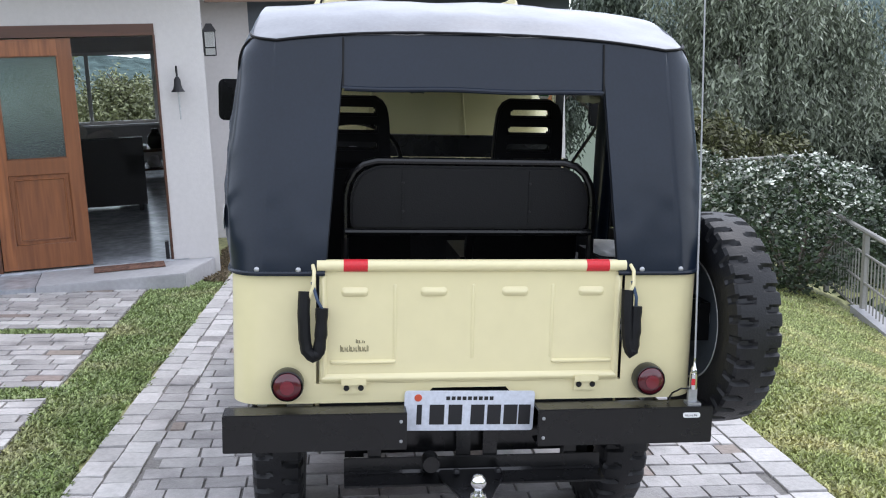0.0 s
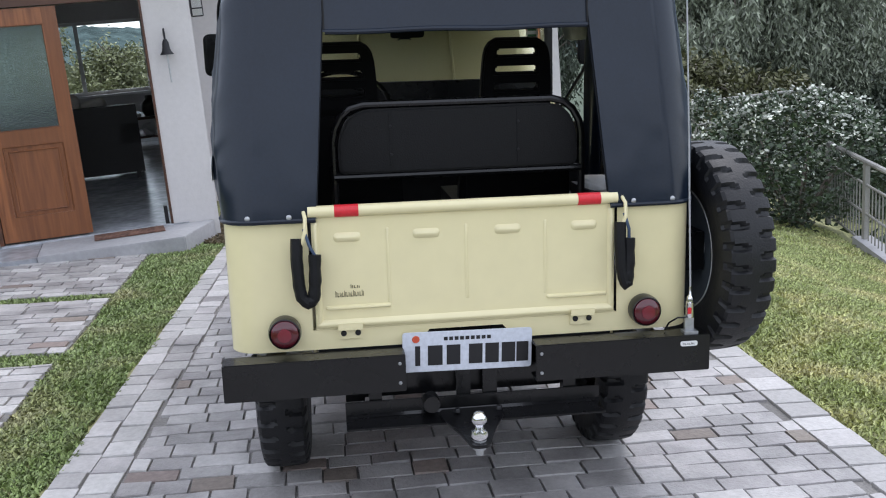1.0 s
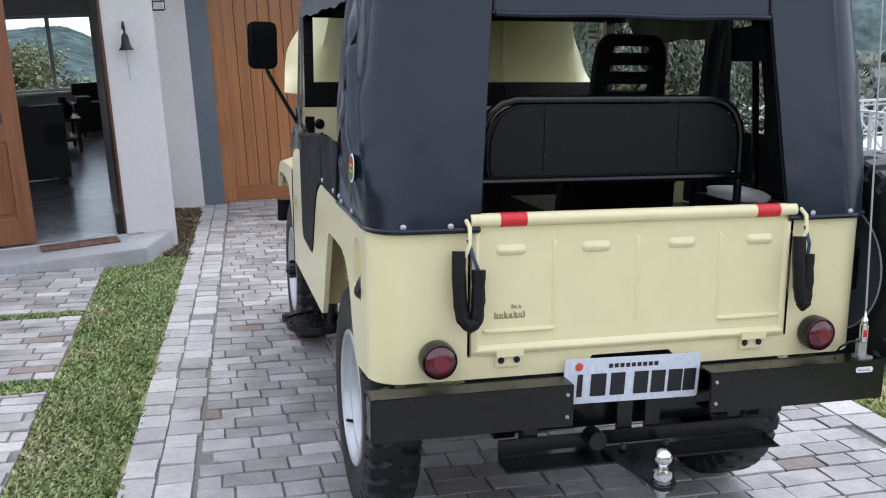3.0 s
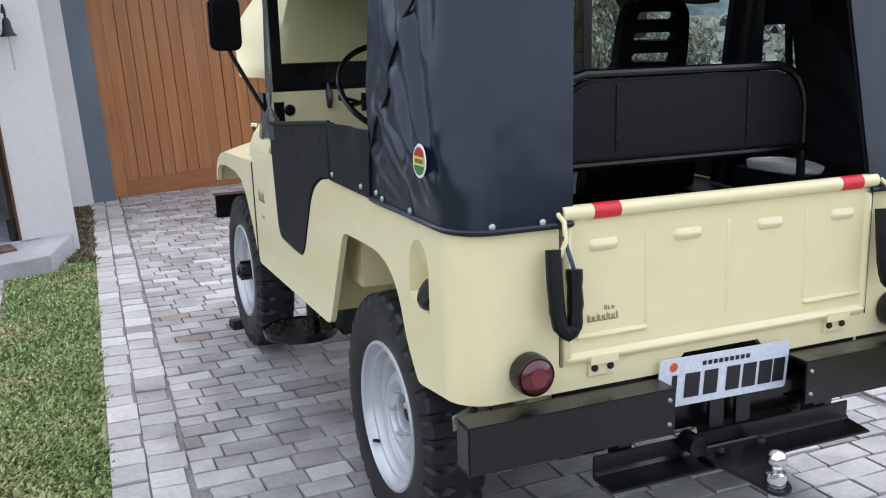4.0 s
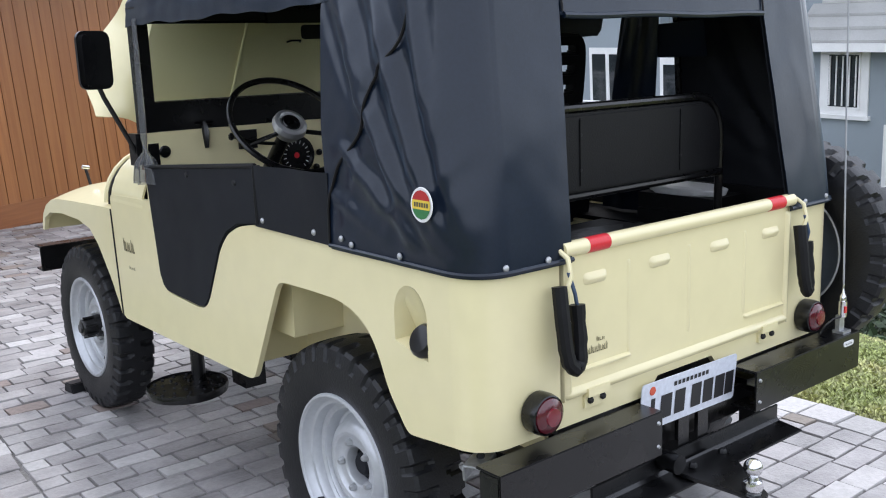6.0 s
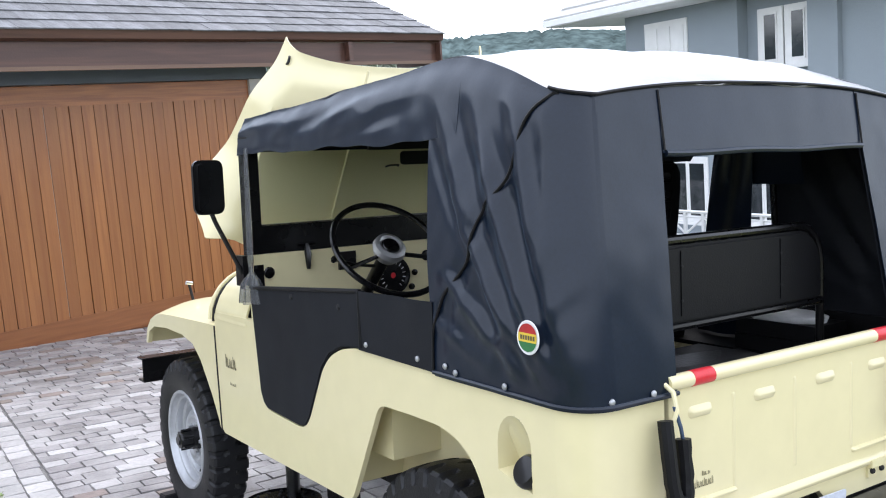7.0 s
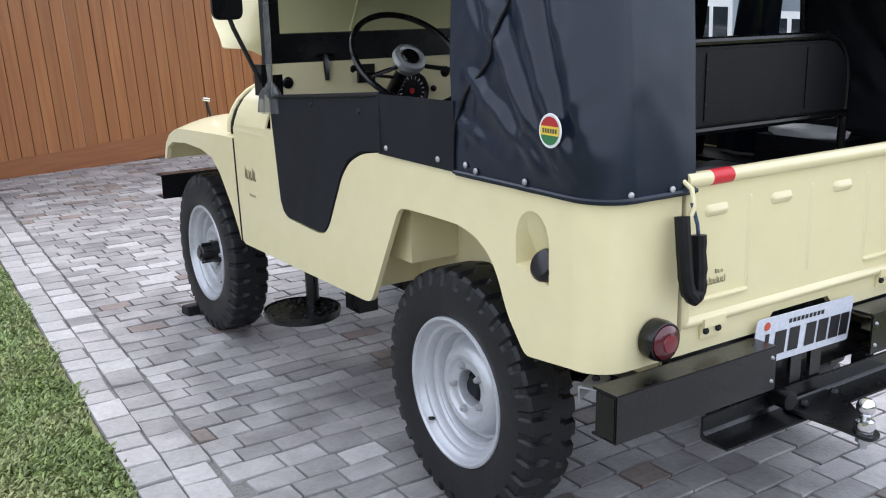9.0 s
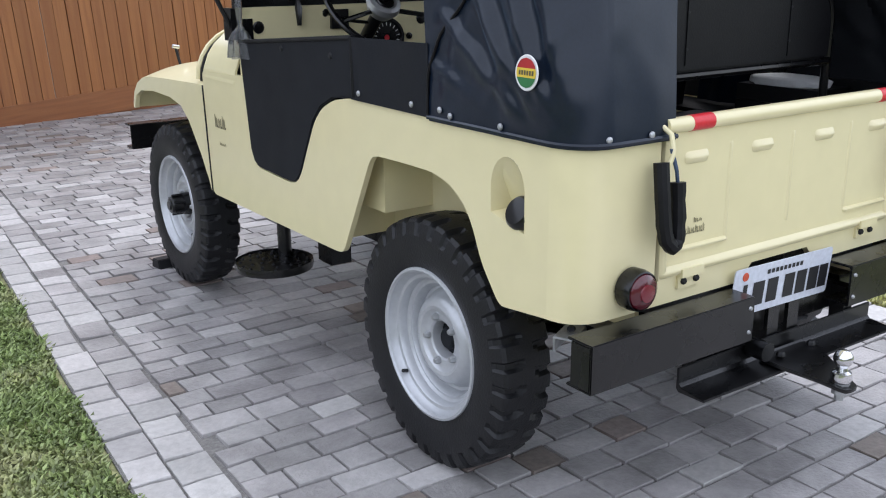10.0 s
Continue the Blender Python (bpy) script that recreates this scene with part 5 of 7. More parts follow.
pad = thing("folded_pad", JEEP @ pose(0.56, 0.46, 0.931), "folded black pad on the side cushion", "pad")
bm = bm_new()
box(bm, -0.085, 0.085, -0.15, 0.15, 0.0, 0.048)
part("lower_fold", bm, SEAT, pad, bevel=0.012)
bm = bm_new()
box(bm, -0.083, 0.083, -0.15, 0.148, 0.05, 0.101)
part("upper_fold", bm, SEAT, pad, bevel=0.012)
bag = thing("white_bag", JEEP @ pose(0.545, 0.46, 1.032), "flat white plastic bag lying on a folded black pad", "bag")
bm = bm_new()
bmesh.ops.create_icosphere(bm, subdivisions=4, radius=1.0)
for v in bm.verts:
    p = v.co.copy()
    q = Vector([math.copysign(abs(c) ** 0.6, c) for c in p])
    k = 1 + 0.10 * noise.noise(p * 1.7) + 0.05 * noise.noise(p * 4.0)
    v.co = Vector((q.x * 0.062 * k, q.y * 0.13 * k, max(0.0, 0.012 + q.z * 0.020 * k)))
part("film", bm, WHITE_PLASTIC, bag, angle=70)

wheel_s = thing("steering_wheel", JEEP @ pose(-0.33, 1.48, 1.282, 46, 0, 0), "thin black steering wheel with a chrome horn ring", "steering wheel")
bm = bm_new()
tube(bm, [(0.212 * math.cos(a), 0.212 * math.sin(a), 0) for a in (2 * math.pi * k / 48 for k in range(48))], 0.011, 8, closed=True)
part("rim", bm, BLACK, wheel_s)
for a in (200, 340):
    bm = bm_new()
    ca, sa = math.cos(radians(a)), math.sin(radians(a))
    tube(bm, [(0.04 * ca, 0.04 * sa, -0.02), (0.2 * ca, 0.2 * sa, 0)], 0.008, 6)
    part("spoke", bm, BLACK, wheel_s)
bm = bm_new()
lathe(bm, [(0, 0.022), (0.03, 0.02), (0.034, 0.014)], Matrix.Identity(4), 24)
part("horn_button", bm, BLACK, wheel_s)
bm = bm_new()
lathe(bm, [(0.034, 0.014), (0.044, 0.020), (0.058, 0.014), (0.062, -0.006), (0.045, -0.04)], Matrix.Identity(4), 28)
part("horn_ring", bm, material("satin_chrome", (0.82, 0.82, 0.83), 0.38, metal=0.85, stain=0.05), wheel_s, "chrome horn ring")
bm = bm_new()
tube(bm, [(0, 0, -0.02), (0, 0.0, -0.55)], 0.024, 12)
tube(bm, [(0, 0, -0.10), (-0.10, 0.01, -0.09), (-0.19, 0.02, -0.06)], 0.006, 6)
part("column", bm, BLACK, wheel_s)
bm = bm_new()
lathe(bm, [(0, 0.010), (0.010, 0.008), (0.012, 0.0), (0.008, -0.012)], Matrix.Translation((-0.195, 0.02, -0.058)), 10)
part("lever_knob", bm, BLACK, wheel_s)
bm = bm_new()
m = Matrix.Translation((-0.114, 1.822, 1.137)) @ pose(0, 0, 0, 90)
lathe(bm, [(0, 0.004), (0.062, 0.004), (0.066, 0.012), (0.076, 0.012), (0.078, 0.0)], m, 28)
gauge = part("speedometer", bm, BLACK, dash, "round black instrument dial")
bm = bm_new()
lathe(bm, [(0, 0.006), (0.012, 0.0055)], m, 12)
part("dial_hub", bm, RED_TAPE, gauge)
bm = bm_new()
for k in range(15):
    q = m @ pose(0, 0, 0, 0, 0, -50 + 20 * k)
    bm.faces.new([bm.verts.new(q @ Vector((a, b, 0.0046))) for a, b in ((0.046, -0.0016), (0.059, -0.0016), (0.059, 0.0016), (0.046, 0.0016))])
part("dial_marks", bm, WHITE_PLASTIC, gauge, "pale marks round the dial")
for x, z, r in ((0.052, 1.204, 0.022), (-0.005, 1.139, 0.013), (-0.021, 1.082, 0.013), (0.30, 1.19, 0.018), (0.42, 1.19, 0.018), (-0.644, 1.199, 0.022)):
    bm = bm_new()
    lathe(bm, [(0, 0.014), (r * 0.8, 0.012), (r, 0.008), (r, 0.0)], Matrix.Translation((x, 1.832, z)) @ pose(0, 0, 0, 90), 14)
    part("dash_knob", bm, BLACK, dash)
bm = bm_new()
box(bm, -0.355, -0.283, 1.812, 1.835, 1.182, 1.252)
part("switch_box", bm, BLACK, dash, bevel=0.004)

# ---- the setting: the drive plane carries the paving; the house stands upright ----
HOUSE = Matrix.Translation((-1.724, 5.4735, 0.119)) @ pose(0, 0, 0, 0, 0, 11)   # u along the front, v inwards, z up from the sill


def drive_z(x, y):
    """Height of the drive plane over a place in the world."""
    n = DRIVE.to_3x3() @ Vector((0, 0, 1))
    return -(n.x * x + n.y * y) / n.z


def structure(name, bm, mat, m, label, parent=None, angle=35, bevel=0.0):
    ob = part(name, bm, mat, parent, label, angle, bevel, "structure")
    if parent is None:
        ob.matrix_basis = m
    return ob


# ground: one sheet that falls away beyond the lawn and reaches the far hills
def ground_z(x, y):
    z = drive_z(x, y) if -60 < x < 60 and -60 < y < 60 else drive_z(max(-60, min(60, x)), max(-60, min(60, y)))
    z *= 1 - 0.9 * smooth(math.hypot(x, y), 12, 60)
    z -= 0.18 * max(0, min(x, 9) - 2.0) * smooth(x, 1.7, 3.5)
    # a retaining edge below the railing, then a bank
    z -= 1.5 * smooth(x - (3.11 + 0.282 * y), 0.12, 0.75) * smooth(y, -4.0, 0.0) * (1 - smooth(y, 5.6, 9.0))
    z -= 0.30 * max(0, min(x, 60) - 9)  * smooth(x, 9, 12) * 0.35
    z -= 0.12 * min(80, max(0, y - 13)) * smooth(y, 13, 17)
    return z - 0.022


bm = bm_new()
xs = [-400, -200, -100, -50, -25, -14, -9, -6, -4.5] + [-4 + 0.4 * k for k in range(36)] + [10.5, 11.5, 13, 15, 18, 22, 28, 40, 60, 100, 200, 400]
ys = [-400, -200, -100, -50, -25, -14, -9, -6] + [-5 + 0.4 * k for k in range(36)] + [9.8, 10.5, 11.5, 13, 15, 18, 22, 28, 40, 60, 100, 200, 400]
vs = [[bm.verts.new((x, y, ground_z(x, y))) for y in ys] for x in xs]
for i in range(len(xs) - 1):
    for j in range(len(ys) - 1):
        bm.faces.new((vs[i][j], vs[i + 1][j], vs[i + 1][j + 1], vs[i][j + 1]))
ground = structure("ground", bm, SOIL, Matrix.Identity(4), "mown green lawn sloping down from the drive", angle=80)

# plain unseen walls added behind and beside the camera to darken the jeep's reflections
UNSEEN_WALL = material("unseen_wall_render", (0.10, 0.115, 0.085), 0.9, grain=0.3, grain_size=8, stain=0.4, stain_size=0.8, bump=0.4, bump_size=10)
for name, x0, x1, y0, y1 in (("wall_garden_back", -10.2, 9.0, -9.3, -9.0), ("wall_garden_west", -10.2, -9.9, -9.0, 6.5)):
    bm = bm_new()
    box(bm, x0, x1, y0, y1, -1.6, 2.3)
    structure(name, bm, UNSEEN_WALL, Matrix.Identity(4), "plain dark green wall, unseen, added to darken reflections")

# drive bed
EDGE_L, EDGE_R = ((-1.50, 0.0), (-1.16, 7.4)), ((1.60, 0.0), (1.74, 7.4))


def edge_x(e, y):
    (x0, y0), (x1, y1) = e
    return x0 + (x1 - x0) * (y - y0) / (y1 - y0)


bm = bm_new()
slab(bm, [(edge_x(EDGE_L, -5), -5), (edge_x(EDGE_R, -5), -5), (edge_x(EDGE_R, 8.6), 8.6), (edge_x(EDGE_L, 8.6), 8.6)], lambda x, y: (x, y, -0.012), (0, 0, -0.05))
drive = structure("drive_bed", bm, SAND, DRIVE, "sandy bed of the paved drive")

# ---- the house front ----
def hbox(name, u0, u1, v0, v1, z0, z1, mat, label, bevel=0.0):
    bm = bm_new()
    box(bm, u0, u1, v0, v1, z0, z1)
    return structure(name, bm, mat, HOUSE, label, bevel=bevel)


hbox("wall_front_pier", 0.0, 0.385, 0.0, 0.25, -0.25, 2.62, PLASTER, "white plastered wall beside the entrance", 0.006)
hbox("wall_front_left", -4.6, -1.36, 0.0, 0.25, -0.25, 2.62, PLASTER, "white plastered front wall")
hbox("wall_over_door", -1.36, 0.0, 0.0, 0.25, 1.965, 2.62, PLASTER, "white plastered wall over the entrance")
hbox("wall_side", 0.135, 0.385, 0.25, 2.12, -0.45, 2.62, PLASTER, "white plastered side wall")
hbox("wall_recess", 0.135, 1.02, 2.12, 2.34, -0.45, 2.62, PLASTER, "white plastered wall beside the garage")
hbox("grey_post", 1.022, 1.245, 2.17, 2.40, -0.45, 2.29, GREY_POST, "grey painted post beside the garage door", 0.004)
bm = bm_new()
slab(bm, [(-1.05, -0.60), (0.06, -0.60), (0.34, -0.02), (0.34, 0.0), (-1.05, 0.0)], lambda u, v: (u, v, -0.17), (0, 0, 0.155))
structure("porch_slab", bm, CONCRETE, HOUSE, "pale stone porch step", bevel=0.006)
hbox("porch_slate", -3.2, -1.054, -0.60, 0.0, -0.19, -0.02, DARK_SLATE, "dark slate porch paving", 0.006)
hbox("lintel", -1.36, 0.0, -0.012, 0.20, 1.872, 1.965, LINTEL, "dark timber lintel over the entrance", 0.004)

# garage gate of vertical boards
gate_g = thing("garage_gate", HOUSE @ pose(1.25, 2.34, -0.36), "closed cedar garage gate of vertical boards", "gate")
GATE_W, GATE_H = 3.36, 2.52
bm = bm_new()
box(bm, 0.0, GATE_W, 0.03, 0.06, 0.0, GATE_H)
part("backing", bm, GATE_RAIL, gate_g)
for z0, z1 in ((0.05, 0.28), (GATE_H - 0.20, GATE_H)):
    bm = bm_new()
    box(bm, 0.0, GATE_W, -0.005, 0.03, z0, z1)
    part("rail", bm, GATE_RAIL, gate_g, bevel=0.004)
bm = bm_new()
box(bm, 0.0, 0.17, -0.007, 0.03, 0.05, GATE_H)
part("stile", bm, GATE_WOOD, gate_g, bevel=0.004)
bm = bm_new()
box(bm, -0.048, 0.048, 0.0, 0.03, 0.0, 1.0)
board = part("board", bm, GATE_WOOD, gate_g, bevel=0.005)
bw, x = 0.125, 0.17 + 0.063
board.matrix_basis = Matrix.Translation((x, 0.0, 0.28)) @ Matrix.Diagonal((1.225, 1, GATE_H - 0.48, 1))
k = 0
while x < GATE_W - 0.1:
    x += bw
    b = board.copy()
    scene.collection.objects.link(b)
    b.parent = gate_g
    k += 1
    b.matrix_basis = Matrix.Translation((x, 0.008 if k % 9 == 8 else 0.0, 0.28)) @ Matrix.Diagonal((1.225, 1, GATE_H - 0.48, 1))
hbox("dark_header", 1.02, 4.78, 2.20, 2.44, 2.165, 2.34, GREY_POST, "dark painted beam over the garage gate")
hbox("fascia", 0.55, 6.96, 1.68, 1.72, 2.25, 2.50, FASCIA, "brown timber fascia board", 0.003)
hbox("trim_fascia", 0.55, 6.96, 1.655, 1.6785, 2.248, 2.285, wood("tan_trim", (0.20, 0.115, 0.07), (0.13, 0.07, 0.045), "X", 9, 0.5), "lighter timber moulding under the fascia", 0.004)
hbox("soffit", 0.55, 6.96, 1.72, 2.30, 2.33, 2.36, FASCIA, "brown timber soffit")
bm = bm_new()
o = [(1.66, 2.50), (1.58, 2.52), (1.56, 2.60), (1.57, 2.61), (1.585, 2.54), (1.66, 2.53)]
slab(bm, o, lambda v, z: (0.5, v, z), (6.5, 0, 0))
structure("gutter", bm, FASCIA, HOUSE, "brown metal gutter along the eave")

# ---- entrance: leaf, jambs, mat, bell, lantern ----
door_1 = thing("door_1", HOUSE @ pose(-1.335, 0.02, 0.012), "closed cedar entrance leaf with rippled glass above a carved panel", "door")
DW, DH = 0.685, 1.85
for a, b, c, d in ((0.0, 0.11, 0.0, DH), (DW - 0.11, DW, 0.0, DH)):
    bm = bm_new()
    box(bm, a, b, 0.0, 0.045, c, d)
    part("stile", bm, DOOR_WOOD, door_1, bevel=0.004)
for c, d in ((0.0, 0.20), (0.775, 0.90), (DH - 0.13, DH)):
    bm = bm_new()
    box(bm, 0.11, DW - 0.11, 0.002, 0.043, c, d)
    part("rail", bm, DOOR_WOOD, door_1, bevel=0.004)
bm = bm_new()
box(bm, 0.11, DW - 0.11, 0.018, 0.034, 0.20, 0.775)
part("panel", bm, DOOR_WOOD, door_1)
for k, (i, d) in enumerate(((0.115, 0.010), (0.155, 0.004))):
    bm = bm_new()
    o = [(i, 0.195 + i - 0.11), (DW - i, 0.195 + i - 0.11), (DW - i, 0.78 - i + 0.11), (i, 0.78 - i + 0.11)]
    tube(bm, [(x, 0.016 - d * 0.4, z) for x, z in o], 0.009, 6, closed=True)
    part("moulding", bm, DOOR_WOOD, door_1)
bm = bm_new()
tube(bm, [(x, 0.008, z) for x, z in ((0.115, 0.905), (DW - 0.115, 0.905), (DW - 0.115, DH - 0.135), (0.115, DH - 0.135))], 0.008, 6, closed=True)
part("glazing_bead", bm, DOOR_WOOD, door_1)
RIPPLE = glass("rippled_glass", (0.62, 0.74, 0.72), 0.20, 1.0, 32)
RIPPLE.node_tree.nodes["Principled BSDF"].inputs["Transmission Weight"].default_value = 0.94
bm = bm_new()
box(bm, 0.11, DW - 0.11, 0.018, 0.024, 0.90, DH - 0.13)
part("pane", bm, RIPPLE, door_1, "rippled greenish glass")

hbox("jamb", -0.014, 0.004, -0.006, 0.22, 0.0, 1.874, LINTEL, "dark timber jamb", 0.003)
hbox("jamb_left", -1.372, -1.340, -0.006, 0.22, 0.0, 1.874, LINTEL, "dark timber jamb", 0.003)
hbox("door_stop", -0.060, -0.030, 0.02, 0.10, 0.0, 0.15, IRON, "black iron door stop", 0.01)

mat_ob = thing("door_mat", HOUSE @ pose(-0.36, -0.155, -0.012, 0, 0, 2), "worn brown patterned door mat on the porch step", "mat")
bm = bm_new()
sheet(bm, lambda u, v: (-0.28 + 0.56 * u, -0.115 + 0.23 * v, 0.010 + 0.002 * noise.noise(Vector((u * 9, v * 5, 0)))), 20, 10)
thicken(bm, 0.008)
part("fibre_mat", bm, MAT_FIBRE, mat_ob)

bell = thing("entrance_bell", HOUSE @ pose(0.150, -0.012, 1.205) @ Matrix.Scale(1.2, 4), "small dark iron bell with a pull rod on the plaster wall", "bell")
bm = bm_new()
lathe(bm, [(0.0, 0.275), (0.012, 0.27), (0.022, 0.25), (0.025, 0.215), (0.032, 0.19), (0.046, 0.172), (0.047, 0.168), (0.030, 0.172)], Matrix.Translation((0, -0.055, 0)), 20)
part("bell_cup", bm, IRON, bell)
bm = bm_new()
tube(bm, [(0, -0.055, 0.17), (0.002, -0.055, 0.08), (0.004, -0.055, -0.02)], 0.006, 6)
part("pull_rod", bm, STEEL, bell)
bm = bm_new()
tube(bm, [(0, 0.012, 0.30), (0, -0.03, 0.34), (0, -0.055, 0.31), (0, -0.055, 0.27)], 0.007, 6)
part("bracket", bm, IRON, bell)

lantern = thing("wall_lantern", HOUSE @ pose(0.385, 0.16, 1.70), "black metal wall lantern with glass panes, unlit", "lantern")
bm = bm_new()
for dx in (0.022, 0.112):
    for dy in (-0.045, 0.045):
        box(bm, dx - 0.004, dx + 0.004, dy - 0.004, dy + 0.004, 0.0, 0.20)
for z in (0.0, 0.065, 0.20):
    tube(bm, [(x, y, z) for x, y in ((0.022, -0.045), (0.112, -0.045), (0.112, 0.045), (0.022, 0.045))], 0.005, 4, closed=True)
part("cage", bm, IRON, lantern)
bm = bm_new()
v = [bm.verts.new((x, y, 0.20)) for x, y in ((0.01, -0.057), (0.124, -0.057), (0.124, 0.057), (0.01, 0.057))]
w = [bm.verts.new((x, y, 0.265)) for x, y in ((0.045, -0.02), (0.09, -0.02), (0.09, 0.02), (0.045, 0.02))]
for i in range(4):
    bm.faces.new((v[i], v[(i + 1) % 4], w[(i + 1) % 4], w[i]))
bm.faces.new(w)
bm.faces.new(v[::-1])
part("cap", bm, IRON, lantern)
bm = bm_new()
box(bm, 0.0, 0.012, -0.03, 0.03, 0.02, 0.27)
part("back_plate", bm, IRON, lantern)
bm = bm_new()
box(bm, 0.026, 0.108, -0.041, 0.041, 0.004, 0.196)
part("glass", bm, GLASS, lantern)

# ---- the room behind the entrance ----
RD = 10.5
hbox("floor", -6.0, 0.13, 0.0, 2.36, -0.12, -0.004, DARK_SLATE, "polished dark slate floor")
hbox("floor_inner", -6.0, 2.2, 2.362, RD + 0.2, -0.12, -0.004, DARK_SLATE, "polished dark slate floor")
hbox("wall_room_west", -6.2, -6.0, 0.0, RD, -0.12, 2.6, PLASTER, "white plastered inner wall")
hbox("wall_room_east", 2.2, 2.4, 2.35, RD, -0.12, 2.6, PLASTER, "white plastered inner wall")
hbox("ceiling_entry", -6.2, 0.13, 0.26, 2.36, 2.62, 2.72, PLASTER, "white ceiling")
hbox("ceiling", -6.2, 2.4, 2.365, RD + 0.2, 2.62, 2.72, PLASTER, "white ceiling")
hbox("wall_window_low", -6.2, 2.4, RD, RD + 0.2, -0.12, 0.70, PLASTER, "white wall below the windows")
hbox("wall_window_top", -6.2, 2.4, RD, RD + 0.2, 2.02, 2.62, PLASTER, "white wall over the windows")
for u in (-5.6,):
    hbox("wall_window_side", u - 0.60, u, RD, RD + 0.2, 0.70, 2.02, PLASTER, "white wall between windows")
window = thing("window_1", HOUSE @ pose(0, RD + 0.06, 0), "wide white framed window over a wooded valley", "window")
for u in (-5.56, -4.42, -3.28, -2.14, -0.97, 0.20, 1.37, 2.36):
    bm = bm_new()
    box(bm, u - 0.035, u + 0.035, 0.0, 0.07, 0.70, 2.02)
    part("mullion", bm, WHITE_PAINT, window, bevel=0.004)
for z in (0.70, 1.96):
    bm = bm_new()
    box(bm, -5.58, 2.36, 0.0, 0.07, z, z + 0.06)
    part("window_frame", bm, WHITE_PAINT, window, bevel=0.004)
for u in (-5.56, -4.42, -3.28, -2.14, -0.97, 0.20, 1.37):
    bm = bm_new()
    box(bm, u + 0.035, min(2.36, u + (1.17 if u > -2.5 else 1.14)) - 0.035, 0.03, 0.035, 0.76, 1.96)
    pane = part("pane", bm, GLASS, window)
    pane.visible_shadow = False
hbox("window_sill", -5.6, 2.4, RD - 0.14, RD + 0.02, 0.66, 0.70, WHITE_PAINT, "white window sill", 0.004)


def sofa(m, w, label):
    s = thing("sofa", m, label, "sofa", "sofas in the room")
    bm = bm_new()
    box(bm, 0, w, 0.0, 0.95, 0.08, 0.42)
    part("seat_base", bm, LEATHER, s, bevel=0.03)
    bm = bm_new()
    box(bm, 0, w, 0.0, 0.25, 0.42, 0.86)
    part("backrest", bm, LEATHER, s, bevel=0.06)
    for x in (0, w - 0.22):
        bm = bm_new()
        box(bm, x, x + 0.22, 0.0, 0.95, 0.42, 0.66)
        part("armrest", bm, LEATHER, s, bevel=0.05)
    for i in range(int(w // 0.7)):
        bm = bm_new()
        box(bm, 0.24 + i * 0.7, 0.24 + i * 0.7 + 0.66, 0.26, 0.94, 0.42, 0.56)
        part("seat_cushion", bm, LEATHER, s, bevel=0.04)
    for x in (0.05, w - 0.1):
        for y in (0.05, 0.85):
            bm = bm_new()
            box(bm, x, x + 0.05, y, y + 0.05, 0.0, 0.09)
            part("foot", bm, LEATHER, s)


sofa(HOUSE @ pose(-2.55, 3.3, -0.004), 2.40, "long dark leather sofa with its back to the entrance")
sofa(HOUSE @ pose(1.95, 9.9, -0.004, 0, 0, 180), 1.55, "dark leather sofa below the window")


def cushion(m, w, label):
    c = thing("cushion", m, label, "cushion", "cushions on the sofa")
    bm = bm_new()
    bmesh.ops.create_icosphere(bm, subdivisions=3, radius=1.0)
    for v in bm.verts:
        p = v.co
        q = [math.copysign(abs(t) ** 0.55, t) for t in p]
        v.co = Vector((q[0] * w, q[1] * w * 0.32 * (1.1 - 0.5 * (q[0] ** 2 + q[2] ** 2) / 2), q[2] * w))
    part("cover", bm, LINEN, c, angle=80)


cushion(HOUSE @ pose(-0.95, 3.55, 0.86, 20, 8, 5), 0.19, "pale linen cushion on the sofa back")
cushion(HOUSE @ pose(-0.62, 3.66, 0.80, 40, -14, 5), 0.17, "pale linen cushion slipped onto the sofa")
table = thing("coffee_table", HOUSE @ pose(-0.55, 6.6, -0.004), "low dark coffee table with white things on top", "table")
bm = bm_new()
box(bm, 0, 0.82, 0, 1.2, 0.44, 0.48)
part("top", bm, LINTEL, table, bevel=0.006)
for x in (0.03, 0.74):
    for y in (0.04, 1.1):
        bm = bm_new()
        box(bm, x, x + 0.05, y, y + 0.05, 0, 0.44)
        part("leg", bm, LINTEL, table)
bm = bm_new()
box(bm, 0.04, 0.78, 0.05, 1.15, 0.16, 0.19)
part("shelf", bm, LINTEL, table)
tray = thing("tray", HOUSE @ pose(-0.3, 6.95, 0.476), "white tray on the coffee table", "tray")
bm = bm_new()
slab(bm, rounded([(-0.22, -0.3), (0.22, -0.3), (0.22, 0.3), (-0.22, 0.3)], 0.08, 4), lambda x, y: (x, y, 0.0), (0, 0, 0.05))
part("body", bm, WHITE_PLASTIC, tray, bevel=0.01)
vase = thing("vase", HOUSE @ pose(0.06, 6.85, 0.476), "dark round pot on the coffee table", "vase")
bm = bm_new()
lathe(bm, [(0.0, 0.0), (0.09, 0.0), (0.13, 0.08), (0.12, 0.18), (0.06, 0.24), (0.05, 0.30), (0.0, 0.30)], Matrix.Identity(4), 20)
part("body", bm, LEATHER, vase)
ornament = thing("ornament", HOUSE @ pose(0.02, 6.9, 0.186), "white ornament on the table shelf", "ornament")
bm = bm_new()
bmesh.ops.create_icosphere(bm, subdivisions=3, radius=0.1)
for v in bm.verts:
    v.co += v.co * 0.35 * noise.noise(v.co * 14)
    v.co.z += 0.08
part("body", bm, WHITE_PLASTIC, ornament)

